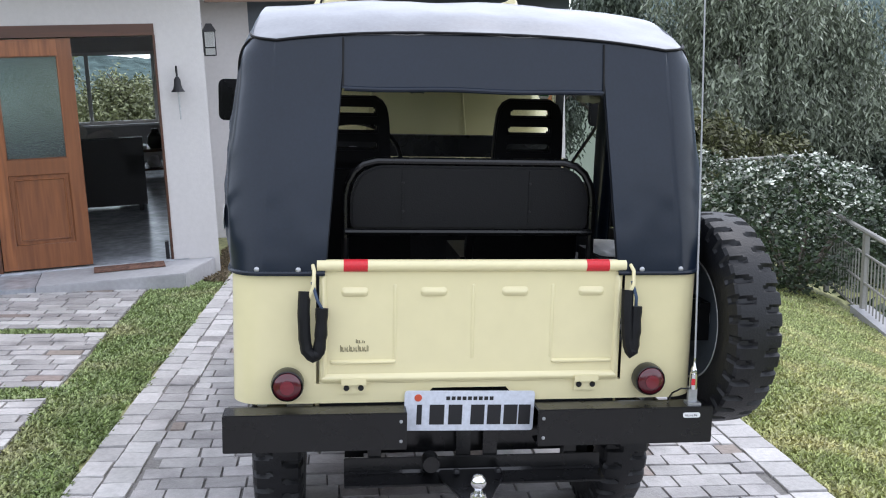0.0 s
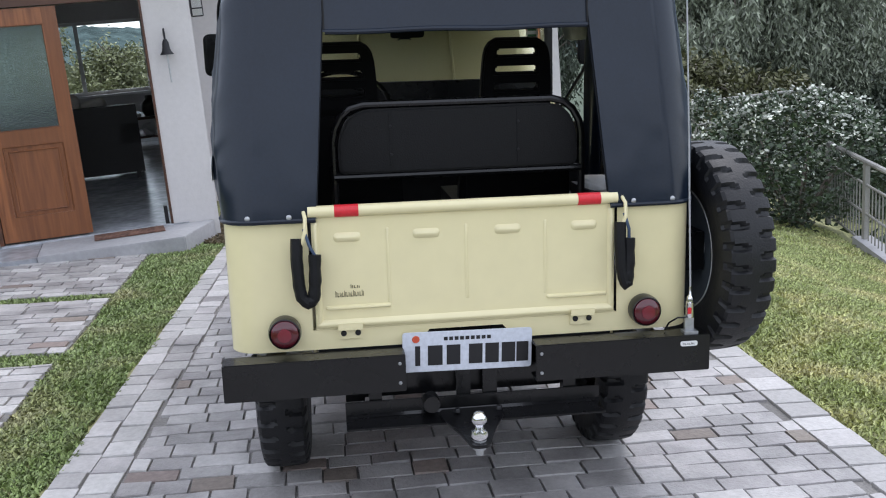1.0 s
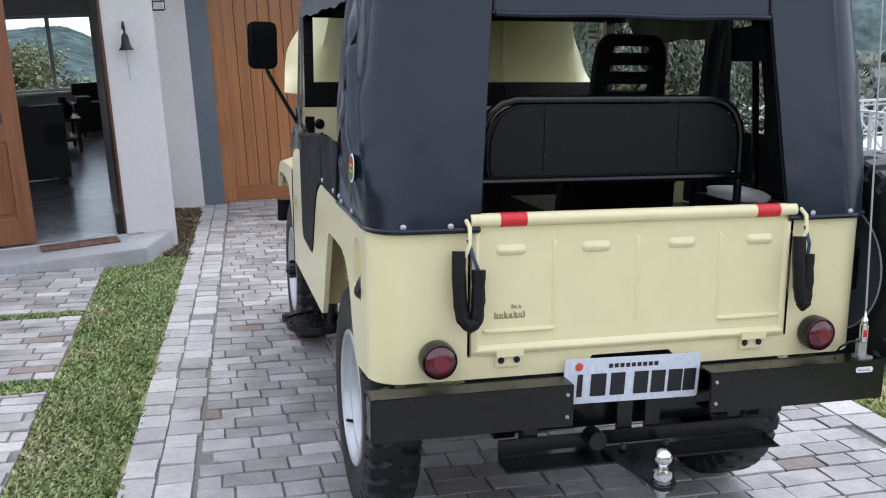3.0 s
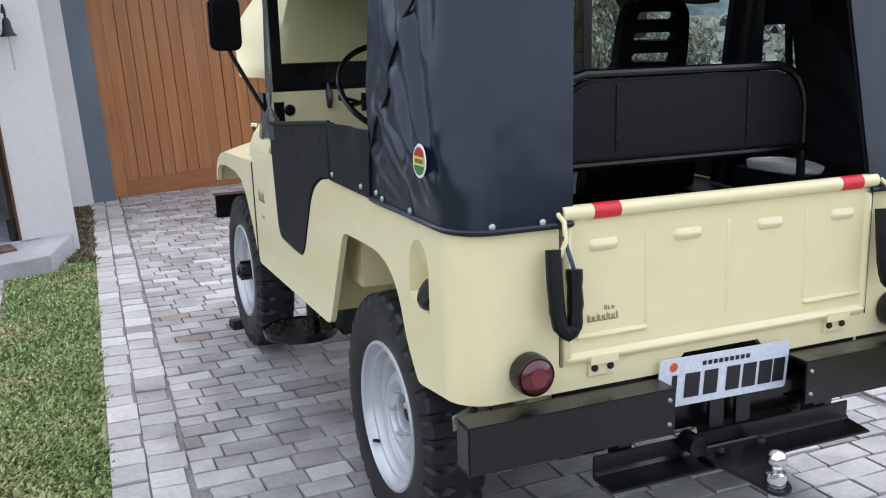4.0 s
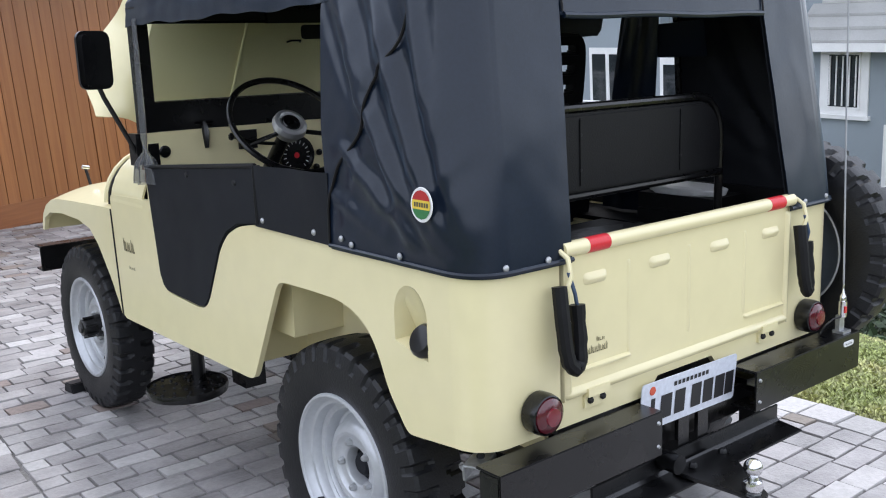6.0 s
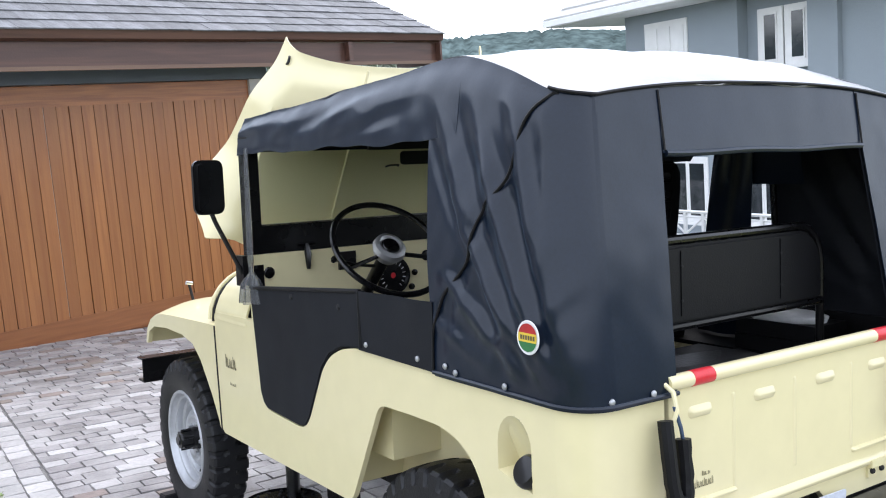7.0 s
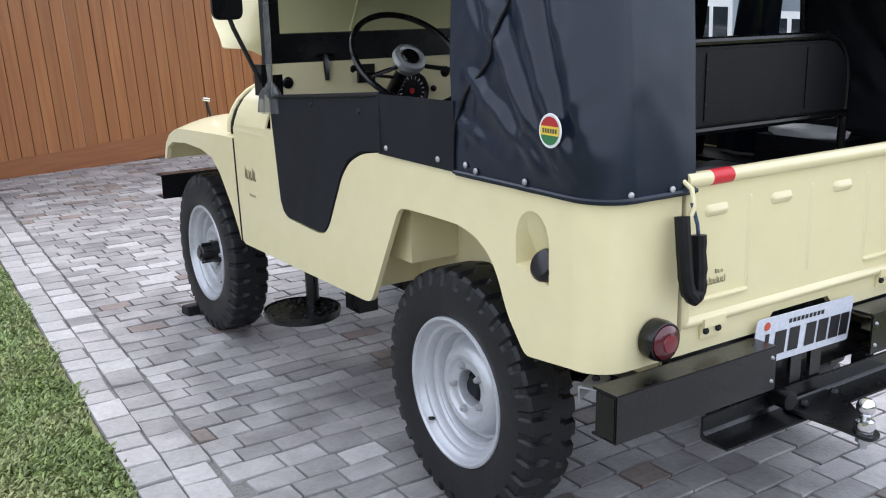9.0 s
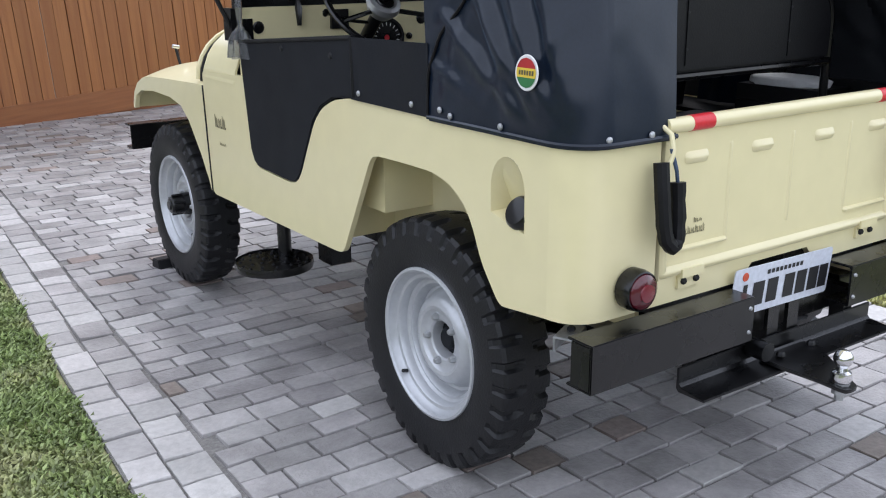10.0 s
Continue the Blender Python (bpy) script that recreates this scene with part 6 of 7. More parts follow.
# ---- roofs of the house ----
roof_m = HOUSE @ pose(0, 1.60, 2.61)
pitch = math.tan(radians(24))
bm = bm_new()
slab(bm, [(0.0, 0.0), (6.5, 0.0), (6.5, 1.0), (0.0, 1.0)], lambda a, b: (0.5 + a, 6.5 * b, 6.5 * b * pitch - 0.03), (0, 0, -0.06))
roof = structure("roof_garage", bm, SLATE, roof_m, "slate roof over the garage")
mesh_s = None
row = 0
random.seed(5)
for r in range(9):
    y = -0.06 + r * 0.235
    u = 0.5 - 0.12 * (r % 2)
    while u < 6.98:
        w = random.choice((0.22, 0.26, 0.30))
        w = min(w, 7.0 - u)
        if w < 0.06:
            break
        if mesh_s is None:
            bm = bm_new()
            box(bm, 0.003, 0.997, 0.0, 0.30, 0.0, 0.012)
            s = part("slate", bm, SLATE, roof)
            mesh_s = s.data
        else:
            s = new("slate", mesh_s)
            s.parent = roof
        s.matrix_basis = Matrix.Translation((u, y, y * pitch + 0.008 + random.uniform(0, 0.004))) @ pose(0, 0, 0, 24 - 2.6, random.uniform(-0.4, 0.4), 0) @ Matrix.Diagonal((w, 1, 1, 1))
        u += w
hbox("fascia_end", 6.96, 6.99, 1.60, 2.4, 2.24, 2.60, FASCIA, "brown barge board")
hbox("rafter_tail", 5.50, 5.56, 1.60, 1.70, 2.30, 2.50, FASCIA, "brown rafter end")
hbox("wall_garage_side", 4.612, 4.76, 2.30, 8.0, -0.8, 2.335, PLASTER, "white garage wall", 0.006)
hbox("wall_garage_top", 1.02, 4.76, 2.445, 2.60, 2.34, 2.7, PLASTER, "white garage wall head")
hbox("eave_front", -4.6, 0.55, -0.55, -0.50, 2.30, 2.44, LINTEL, "dark eave board over the entrance")
bm = bm_new()
slab(bm, [(-4.6, -0.6), (0.6, -0.6), (0.6, 11.2), (-4.6, 11.2)], lambda u, v: (u, v, 2.74 + 0.10 * (v + 0.6) if v < 0 else 2.9), (0, 0, 0.08))
structure("roof_house", bm, SLATE, HOUSE, "slate roof over the entrance")

# ---- railing beyond the lawn ----
def rail_run(p0, p1, tops, height, gap, label):
    p0, p1 = Vector(p0), Vector(p1)
    d = p1 - p0
    n = max(1, round(d.length / 1.5))
    r = thing("railing", Matrix.Translation(p0), label, "railing", "garden railings")
    for i in range(n + 1):
        bm = bm_new()
        q = d * (i / n)
        box(bm, q.x - 0.024, q.x + 0.024, q.y - 0.024, q.y + 0.024, q.z, q.z + height)
        part("post", bm, RAIL_PAINT, r, bevel=0.004)
    for z in tops:
        bm = bm_new()
        tube(bm, [Vector((0, 0, z)), d + Vector((0, 0, z))], 0.026 if z == tops[-1] else 0.013, 8)
        part("rail", bm, RAIL_PAINT, r)
    m = max(2, round(d.length / gap))
    for i in range(m):
        q = d * ((i + 0.5) / m)
        bm = bm_new()
        tube(bm, [q + Vector((0, 0, tops[0])), q + Vector((0, 0, tops[-2]))], 0.007, 6)
        part("baluster", bm, RAIL_PAINT, r)


rail_run((3.50, 1.4, -0.88), (5.11, 7.1, -0.97), (0.12, 0.42, 0.70, 0.92), 0.92, 0.11, "grey metal railing with thin balusters beside the lawn")
bm = bm_new()
box(bm, -0.08, 0.10, 0.0, 4.75, -0.25, 0.03)
kerb = structure("kerb", bm, CONCRETE, Matrix.Translation((3.46, 1.25, -0.66)) @ pose(0, 0, 0, -1.9, 0, -15.75), "grey concrete kerb at the foot of the railing", bevel=0.008)
rail_run((4.4, 12.0, -0.98), (8.1, 12.9, -1.02), (0.15, 0.60, 0.97), 0.95, 0.14, "pale metal railing behind the dense bush")
# ---- plants ----
def leaves(bm, centre, n, spread, size, rng, droop=0.0, flat=1.0):
    for _ in range(n):
        p = Vector((rng.gauss(0, 1), rng.gauss(0, 1), rng.gauss(0, 1))).normalized() * (rng.random() ** 0.4)
        p = Vector((p.x * spread[0], p.y * spread[1], p.z * spread[2])) + centre
        a = Vector((rng.gauss(0, 1), rng.gauss(0, 1), rng.gauss(0, 0.5) - droop)).normalized()
        b = a.orthogonal().normalized()
        b = (Matrix.Rotation(rng.random() * 6.28, 3, a) @ b)
        s = size * rng.uniform(0.6, 1.3)
        v = [bm.verts.new(p), bm.verts.new(p + a * s * 0.5 + b * s * 0.28 * flat), bm.verts.new(p + a * s), bm.verts.new(p + a * s * 0.5 - b * s * 0.28 * flat)]
        bm.faces.new(v)


def finish_leaves(name, bm, mat, parent, label=""):
    me = bpy.data.meshes.new(name)
    bm.to_mesh(me)
    bm.free()
    me.materials.append(mat)
    ob = new(name, me)
    ob.parent = parent
    if label:
        ob["label"] = label
    return ob


# painted light: a pale leaf colour for sky glints on the bush
BUSH_GLINT = leaf("sky_glint_leaf", (0.55, 0.58, 0.50), 0.2, 0.5)
rng = random.Random(11)


def bush(m, rx, ry, rz, n, seed, label):
    b = thing("glint_bush", m, label, "bush")
    rng = random.Random(seed)
    bm = bm_new()
    for k in range(7):
        a = k * 0.9
        tube(bm, [(0, 0, -0.1), (rx * 0.3 * math.cos(a), ry * 0.3 * math.sin(a), rz * 0.6), (rx * 0.6 * math.cos(a), ry * 0.6 * math.sin(a), rz * 1.3)], 0.02, 5, radii=[0.03, 0.02, 0.006])
    part("stem", bm, BARK, b)
    bm, glints = bm_new(), bm_new()
    for _ in range(n):
        d = Vector((rng.gauss(0, 1), rng.gauss(0, 1), rng.gauss(0, 1))).normalized()
        k = 0.78 + 0.22 * rng.random() + 0.16 * noise.noise(d * 2.2 + Vector((seed, 0, 0)))
        c = Vector((d.x * rx * k, d.y * ry * k, rz + d.z * rz * k))
        leaves(bm, c, 16, (0.14, 0.14, 0.10), 0.062, rng)
        # pale leaves only on the upper half, where sky light would fall
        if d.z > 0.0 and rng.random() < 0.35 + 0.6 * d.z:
            leaves(glints, c + d * 0.05, 7, (0.12, 0.12, 0.08), 0.048, rng, 0.0, 1.3)
    finish_leaves("foliage", bm, BUSH_LEAF, b)
    finish_leaves("pale_foliage", glints, BUSH_GLINT, b, "pale leaves with the sky's glint painted into their colour")


bush(Matrix.Translation((4.70, 7.05, -0.92)), 1.08, 1.0, 0.72, 800, 3, "dense dark green bush with sky glints painted on its upper leaves")
bush(Matrix.Translation((4.85, 9.6, -1.1)), 0.9, 1.1, 0.72, 380, 6, "small dense green bush with sky glints painted on its upper leaves")


def tree(m, h, crown_r, seed, n, droop, label, mat=TREE_LEAF, leaf_size=0.32, low=0.25, narrow=0.7):
    t = thing("tree", m, label, "tree", "trees beyond the garden")
    rng = random.Random(seed)
    bm = bm_new()
    bend = [Vector((0.25 * math.sin(k * 1.3 + seed) * k / 6, 0.2 * math.cos(k + seed) * k / 6, h * 0.9 * k / 7)) for k in range(8)]
    tube(bm, bend, 0.2, 8, radii=[0.024 * h * (1 - 0.12 * k) for k in range(8)])
    tips = []
    for k in range(26):
        q = rng.uniform(low, 0.95)
        base = bend[min(6, int(q * 7))].lerp(bend[min(7, int(q * 7) + 1)], q * 7 % 1)
        a = rng.random() * 6.28
        reach = crown_r * math.sin(math.pi * (0.25 + 0.7 * q)) * rng.uniform(0.6, 1.05)
        mid = base + Vector((math.cos(a) * reach * 0.5, math.sin(a) * reach * 0.5, h * 0.09))
        tip = base + Vector((math.cos(a) * reach, math.sin(a) * reach, h * 0.07 - droop * 0.5))
        tube(bm, [base, mid, tip], 0.05, 5, radii=[0.009 * h * (1.1 - q), 0.004 * h, 0.012], caps=False)
        tips += [mid.lerp(tip, s) for s in (0.2, 0.5, 0.8, 1.0)]
    part("trunk", bm, BARK, t)
    bm = bm_new()
    for _ in range(n // 14):
        # a spray: strands that hang together, so that the crown breaks into clumps
        c0 = rng.choice(tips) + Vector((rng.gauss(0, crown_r * 0.16), rng.gauss(0, crown_r * 0.16), rng.gauss(0, h * 0.04)))
        fat = rng.uniform(0.14, 0.34) * (0.55 + 0.15 * crown_r)
        for _ in range(14):
            c = c0 + Vector((rng.gauss(0, fat), rng.gauss(0, fat), rng.gauss(0, fat * 0.7)))
            ln = rng.uniform(0.35, 0.85) * (1 + 0.6 * droop)
            for k in range(9):
                leaves(bm, c - Vector((0.03 * math.sin(k), 0, ln * k / 9)), 2, (0.10, 0.10, 0.08), leaf_size, rng, 0.4 + 1.4 * droop, narrow)
    finish_leaves("crown", bm, mat, t)


VALLEY_LEAF = leaf("valley_tree_leaf", (0.20, 0.21, 0.10), 0.35, 0.5)
E_LABEL = "tall drooping grey-green tree beyond the garden"
DARK_LEAF = leaf("dark_tree_leaf", (0.10, 0.125, 0.09), 0.25, 0.5)
WARM_LEAF = leaf("olive_tree_leaf", (0.11, 0.115, 0.05), 0.25, 0.5)
for k, (x, y, h, r, mat) in enumerate(((9.7, 20.0, 8.4, 2.7, TREE_LEAF), (12.4, 20.5, 7.0, 2.3, TREE_LEAF), (7.2, 23.0, 8.6, 2.3, DARK_LEAF))):
    tree(Matrix.Translation((x, y, -3.6)), h, r, 20 + k, 4600 if k < 2 else 2400, 0.9, E_LABEL, mat, 0.17, 0.45, 0.5)
for k, (x, y, h, r, mat) in enumerate(((7.2, 16.5, 3.4, 1.5, WARM_LEAF), (9.2, 17.5, 3.0, 1.5, WARM_LEAF), (15.5, 22.5, 3.2, 1.8, WARM_LEAF), (13.2, 18.5, 2.7, 1.5, DARK_LEAF))):
    tree(Matrix.Translation((x, y, -2.8)), h, r, 50 + k, 700, 0.2, "small bushy tree on the slope", mat, 0.16, 0.1)
# seen through the room's window
for k, (u, v, h, r) in enumerate(((-0.60, 16.7, 4.3, 1.35), (-2.3, 18.0, 4.9, 1.7), (1.5, 34.0, 2.6, 2.6), (4.5, 36.0, 2.9, 2.8), (-1.5, 38.0, 2.8, 2.8))):
    tree(HOUSE @ pose(u, v, -2.2), h, r, 70 + k, 3000 if k < 2 else 600, 0.1, "leafy tree in the valley behind the house", VALLEY_LEAF if k < 2 else DARK_LEAF, 0.12 if k < 2 else 0.24, 0.1)


# ---- far hills ----
def hill(name, az0, az1, dist, depth, profile, seed, label):
    bm = bm_new()

    def f(u, v):
        a = radians(az0 + (az1 - az0) * u)
        d = dist + depth * v
        z = profile(u) * math.sin(v * math.pi / 2) ** 0.8
        z += (0.035 * profile(u)) * noise.fractal(Vector((u * 14, v * 6, seed)), 1.0, 2.0, 5) * smooth(v, 0.0, 0.2)
        return (d * math.sin(a), d * math.cos(a), z - 18 * (1 - v))

    sheet(bm, f, 420, 40)
    ob = part(name, bm, HILL, None, label, 80, 0.0, "structure")
    return ob


def far_woods(n, az0, az1, d0, d1, seed, mat, label):
    """Tree tops on the valley slopes, one mass of leaf clumps."""
    rng = random.Random(seed)
    verts, faces = [], []
    for _ in range(n):
        a, d = radians(rng.uniform(az0, az1)), d0 + (d1 - d0) * rng.random() ** 1.4
        r = rng.uniform(1.0, 2.0) * (0.7 + d / 120)
        c = Vector((d * math.sin(a), d * math.cos(a), -4.6 + rng.uniform(-0.8, 1.0) + 0.012 * d))
        for _ in range(110):
            p = Vector((rng.gauss(0, 1), rng.gauss(0, 1), rng.gauss(0, 1))).normalized()
            p = c + Vector((p.x * r, p.y * r, abs(p.z) * r * 1.1 - 0.4 * r)) * rng.uniform(0.75, 1.05)
            q = Vector((rng.gauss(0, 1), rng.gauss(0, 1), rng.gauss(0, 1))).normalized()
            w, e = q.orthogonal().normalized() * r * 0.17, q * r * 0.20
            o = len(verts)
            verts += [tuple(p - e), tuple(p + w), tuple(p + e), tuple(p - w)]
            faces.append((o, o + 1, o + 2, o + 3))
    me = bpy.data.meshes.new("far_woods")
    me.from_pydata(verts, [], faces)
    me.materials.append(mat)
    return tagged(new("far_woods", me), label=label, category="woods", kind="stuff")


FAR_LEAF = leaf("far_woods_leaf", (0.085, 0.105, 0.075), 0.2, 0.5)
far_woods(420, 24, 58, 34, 85, 8, FAR_LEAF, "wooded valley slope below the hills")
HILL.node_tree.nodes["Principled BSDF"].inputs["Specular IOR Level"].default_value = 0.0
hill("backdrop_hills", 15, 75, 500, 140, lambda u: 56 + 13 * math.sin(u * 5 + 1.6) + 4.5 * math.sin(u * 17) + 1.6 * noise.noise(Vector((u * 120, 0, 0))) + 1.2 * noise.noise(Vector((u * 330, 4, 0))), 1.0, "wooded hills beyond the valley, haze painted into their colour")
hill("backdrop_ridge", -60, 16, 420, 140, lambda u: lerp_table([(0.0, 44), (0.5, 26), (0.6, 17), (0.655, 12.5), (0.672, 13.0), (0.687, 13.8), (0.702, 11.0), (0.728, 2.0), (0.8, 3), (0.9, 14), (1.0, 32)], u) + 0.7 * noise.noise(Vector((u * 130, 7, 0))) + 0.9 * noise.noise(Vector((u * 390, 9, 0))), 4.0, "wooded ridge behind the house, haze painted into its colour")

def bank_shrubs(n, seed, label):
    """Low dark planting on the bank below the railing, one mass of leaves."""
    rng = random.Random(seed)
    bm = bm_new()
    for _ in range(n):
        y = rng.uniform(-1.0, 19.0)
        x = 3.11 + 0.282 * min(y, 9.0) + 0.75 + (12.0 - 0.282 * y) * rng.random() ** 1.3
        tall = rng.uniform(0.15, 0.6) * (1 if y > 8 or x > 7 else 0.6)
        leaves(bm, Vector((x, y, ground_z(x, y) + tall)), 30, (0.55, 0.55, tall), 0.17, rng)
    ob = finish_leaves("bank_shrubs", bm, BUSH_LEAF, None, label)
    return tagged(ob, category="shrubs", kind="stuff")


bank_shrubs(1500, 14, "dark low shrubs on the bank below the railing")

# ---- neighbouring house and its deck ----
N_O = Vector((13.3, 2.0, -1.6))
NB = Matrix.Translation(N_O) @ pose(0, 0, 0, 0, 0, 83)     # along the facade, x runs away down the slope; -y... out to the garden
nb = thing("neighbour_house", NB, "two-storey blue-grey house with white windows and pale tiled roofs", "house")
NL = 15.6


def nbox(name, x0, x1, y0, y1, z0, z1, mat, label="", bevel=0.0, parent=None):
    bm = bm_new()
    box(bm, x0, x1, y0, y1, z0, z1)
    return part(name, bm, mat, parent or nb, label, bevel=bevel)


def nwin(x, z, w, h, y=0.0, bars=False):
    fr = nbox("window", x, x + w, y, y + 0.03, z, z + h, WHITE_PAINT, "white framed window", 0.006)
    nbox("sill", x - 0.05, x + w + 0.05, y, y + 0.08, z - 0.07, z, WHITE_PAINT, "", 0.006, fr)
    half = (w - 0.30) / 2 if w > 1.0 else w - 0.36
    for i in range(2 if w > 1.0 else 1):
        a = x + 0.10 + i * (half + 0.10) if w > 1.0 else x + 0.18
        nbox("pane", a, a + half, y + 0.031, y + 0.036, z + 0.14, z + h - 0.14, DARK_GLASS, "", 0, fr)
        nbox("sash", a - 0.03, a, y + 0.03, y + 0.05, z + 0.10, z + h - 0.10, WHITE_PAINT, "", 0, fr)
    if bars:
        for k in range(5):
            b = x + 0.22 + k * (w - 0.44) / 4
            nbox("bar", b - 0.01, b + 0.01, y + 0.05, y + 0.07, z + 0.16, z + h - 0.16, WHITE_PAINT, "", 0, fr)


nbox("wall", 7.14, 7.83, -4.0, 0.0, -1.5, 5.3, NEIGHBOUR_WALL)
nbox("wall", 7.83, 9.62, -4.0, -0.28, -1.5, 5.3, NEIGHBOUR_WALL)
nbox("wall", 9.62, 13.25, -4.0, 0.0, -1.5, 5.3, NEIGHBOUR_WALL)
nbox("wall", 3.0, 7.14, -4.0, -0.12, -1.5, 5.3, NEIGHBOUR_WALL)
nbox("annex_wall", -2.0, 6.35, -0.12, 0.0, -1.5, 2.1, NEIGHBOUR_WALL)
shutter = nbox("shutter", 11.1, 12.52, 0.0, 0.03, 3.4, 5.06, WHITE_PAINT, "white panelled shutter", 0.008)
for k in range(3):
    nbox("panel", 11.2 + k * 0.44, 11.56 + k * 0.44, 0.03, 0.05, 3.5, 4.92, WHITE_PAINT, "", 0.012, shutter)
nwin(7.92, 3.82, 0.66, 1.16, -0.24)
nwin(8.62, 3.82, 0.66, 1.16, -0.24)
nwin(8.35, 0.55, 1.25, 1.25)
nwin(10.6, 0.55, 1.25, 1.45)
nwin(4.72, 0.87, 0.95, 1.17, 0.0, True)
nwin(3.2, -0.8, 1.2, 1.55)


def tiled(x0, x1, y0, y1, z0, z1, rows, name):
    r = nbox(name, x0, x1, y0, y0 + 0.04, z0 - 0.14, z0, WHITE_PAINT, "pale tiled roof with a white eave board")
    for k in range(rows):
        bm = bm_new()
        a, b = k / rows, (k + 1.08) / rows
        ya, yb = y0 + 0.02 + (y1 - y0) * a, y0 + (y1 - y0) * b
        za, zb = z0 + (z1 - z0) * a, z0 + (z1 - z0) * b
        hip = 0.9 * (z1 - z0) * a
        p = [(x0, ya, za + 0.05), (x1 - hip, ya, za + 0.05), (x1 - hip, yb, zb + 0.01), (x0, yb, zb + 0.01)]
        q = [(a_, b_, c_ - 0.045) for a_, b_, c_ in p]
        v, w = [bm.verts.new(t) for t in p], [bm.verts.new(t) for t in q]
        bm.faces.new(v)
        for i in range(4):
            bm.faces.new((v[i], v[(i + 1) % 4], w[(i + 1) % 4], w[i]))
        part("tile_course", bm, PALE_TILE, r)
    return r


tiled(2.5, 15.2, 1.0, -2.8, 5.46, 7.6, 9, "roof")
tiled(-2.2, 6.35, 0.35, -0.60, 2.12, 3.40, 6, "lower_roof")
nbox("soffit", 2.5, 15.15, -4.0, 0.98, 5.30, 5.34, WHITE_PAINT)

deck = thing("deck", Matrix.Translation((12.35, 8.0, -1.35)), "white timber deck with crossed railing panels beside the blue-grey house", "deck")
bm = bm_new()
box(bm, 0.0, 2.3, 0.0, 9.2, -0.40, 0.0)
part("platform", bm, WHITE_PAINT, deck)
for k in range(8):
    bm = bm_new()
    box(bm, -0.03, 0.0, k * 1.15 + 0.05, k * 1.15 + 1.12, -0.38, -0.03)
    part("fascia_panel", bm, PALE_TILE, deck, bevel=0.01)


def cross_panel(p, q):
    p, q = Vector(p), Vector(q)
    for a, b, r in ((0.86, 0.86, 0.035), (0.76, 0.76, 0.022), (0.08, 0.08, 0.025)):
        bm = bm_new()
        tube(bm, [p + Vector((0, 0, a)), q + Vector((0, 0, b))], r, 6)
        part("rail", bm, WHITE_PAINT, deck)
    for a, b in ((0.08, 0.76), (0.76, 0.08)):
        bm = bm_new()
        tube(bm, [p + Vector((0, 0, a)), q + Vector((0, 0, b))], 0.022, 6)
        part("brace", bm, WHITE_PAINT, deck)
    for t in (0.0, 0.5):
        bm = bm_new()
        c = p.lerp(q, t)
        box(bm, c.x - 0.03, c.x + 0.03, c.y - 0.03, c.y + 0.03, 0.0, 0.88)
        part("post", bm, WHITE_PAINT, deck)


for k in range(10):
    cross_panel((0.05, 9.15 - k * 0.9, 0), (0.05, 8.25 - k * 0.9, 0))
for k in range(3):
    cross_panel((0.05 + k * 0.75, 9.15, 0), (0.8 + k * 0.75, 9.15, 0))
for x in (0.2, 2.0):
    for y in (0.3, 4.5, 8.8):
        bm = bm_new()
        box(bm, x - 0.1, x + 0.1, y - 0.1, y + 0.1, -3.2, -0.4)
        part("pier", bm, PALE_TILE, deck)

# ---- small things by the jeep ----
bm = bm_new()
m = Matrix.Translation((-0.67, 1.76, 0.335))
lathe(bm, [(0.0, 0.012), (0.138, 0.012), (0.146, 0.018), (0.148, 0.006), (0.144, -0.012), (0.0, -0.012)], m, 36)
step = part("foot_step", bm, BLACK, jeep, "round black perforated foot step below the sill")
for r, n in ((0.05, 6), (0.09, 10), (0.125, 16)):
    for k in range(n):
        a = 2 * math.pi * k / n
        bm = bm_new()
        lathe(bm, [(0.0, 0.006), (0.005, 0.005), (0.0065, 0.0)], Matrix.Translation((-0.67 + r * math.cos(a), 1.76 + r * math.sin(a), 0.347)), 6)
        part("grip_stud", bm, IRON, step)
bm = bm_new()
tube(bm, [(-0.61, 1.79, 0.34), (-0.61, 1.79, 0.60)], 0.026, 12)
part("step_post", bm, BLACK, step)
bm = bm_new()
box(bm, -0.58, -0.50, 1.47, 1.57, 0.385, 0.60)
part("frame_bracket", bm, BLACK, jeep, bevel=0.006)
chock = thing("wheel_chock", DRIVE @ pose(-0.64, 2.985, 0.0, 0, 0, 8), "small dark block wedged before the front wheel", "block")
bm = bm_new()
slab(bm, [(0.0, 0.0), (0.09, 0.0), (0.08, 0.045), (0.02, 0.045)], lambda y, z: (-0.07, y, z), (0.10, 0, 0))
part("block", bm, IRON, chock, bevel=0.004)

# ---- paving stones: split blocks with uneven edges, in courses across the drive ----
def joined_material(src):
    """The same stone for joined pieces, varied piece by piece."""
    m = src.copy()
    n, l = m.node_tree.nodes, m.node_tree.links
    g = n.new("ShaderNodeNewGeometry")
    for node in [x for x in n if x.bl_idname == "ShaderNodeObjectInfo"]:
        for link in list(node.outputs["Random"].links):
            l.new(g.outputs["Random Per Island"], link.to_socket)
    return m


STONES = [(PAVER, joined_material(PAVER)), (PAVER_EDGE, joined_material(PAVER_EDGE)), (PAVER_WARM, joined_material(PAVER_WARM))]
rng = random.Random(3)


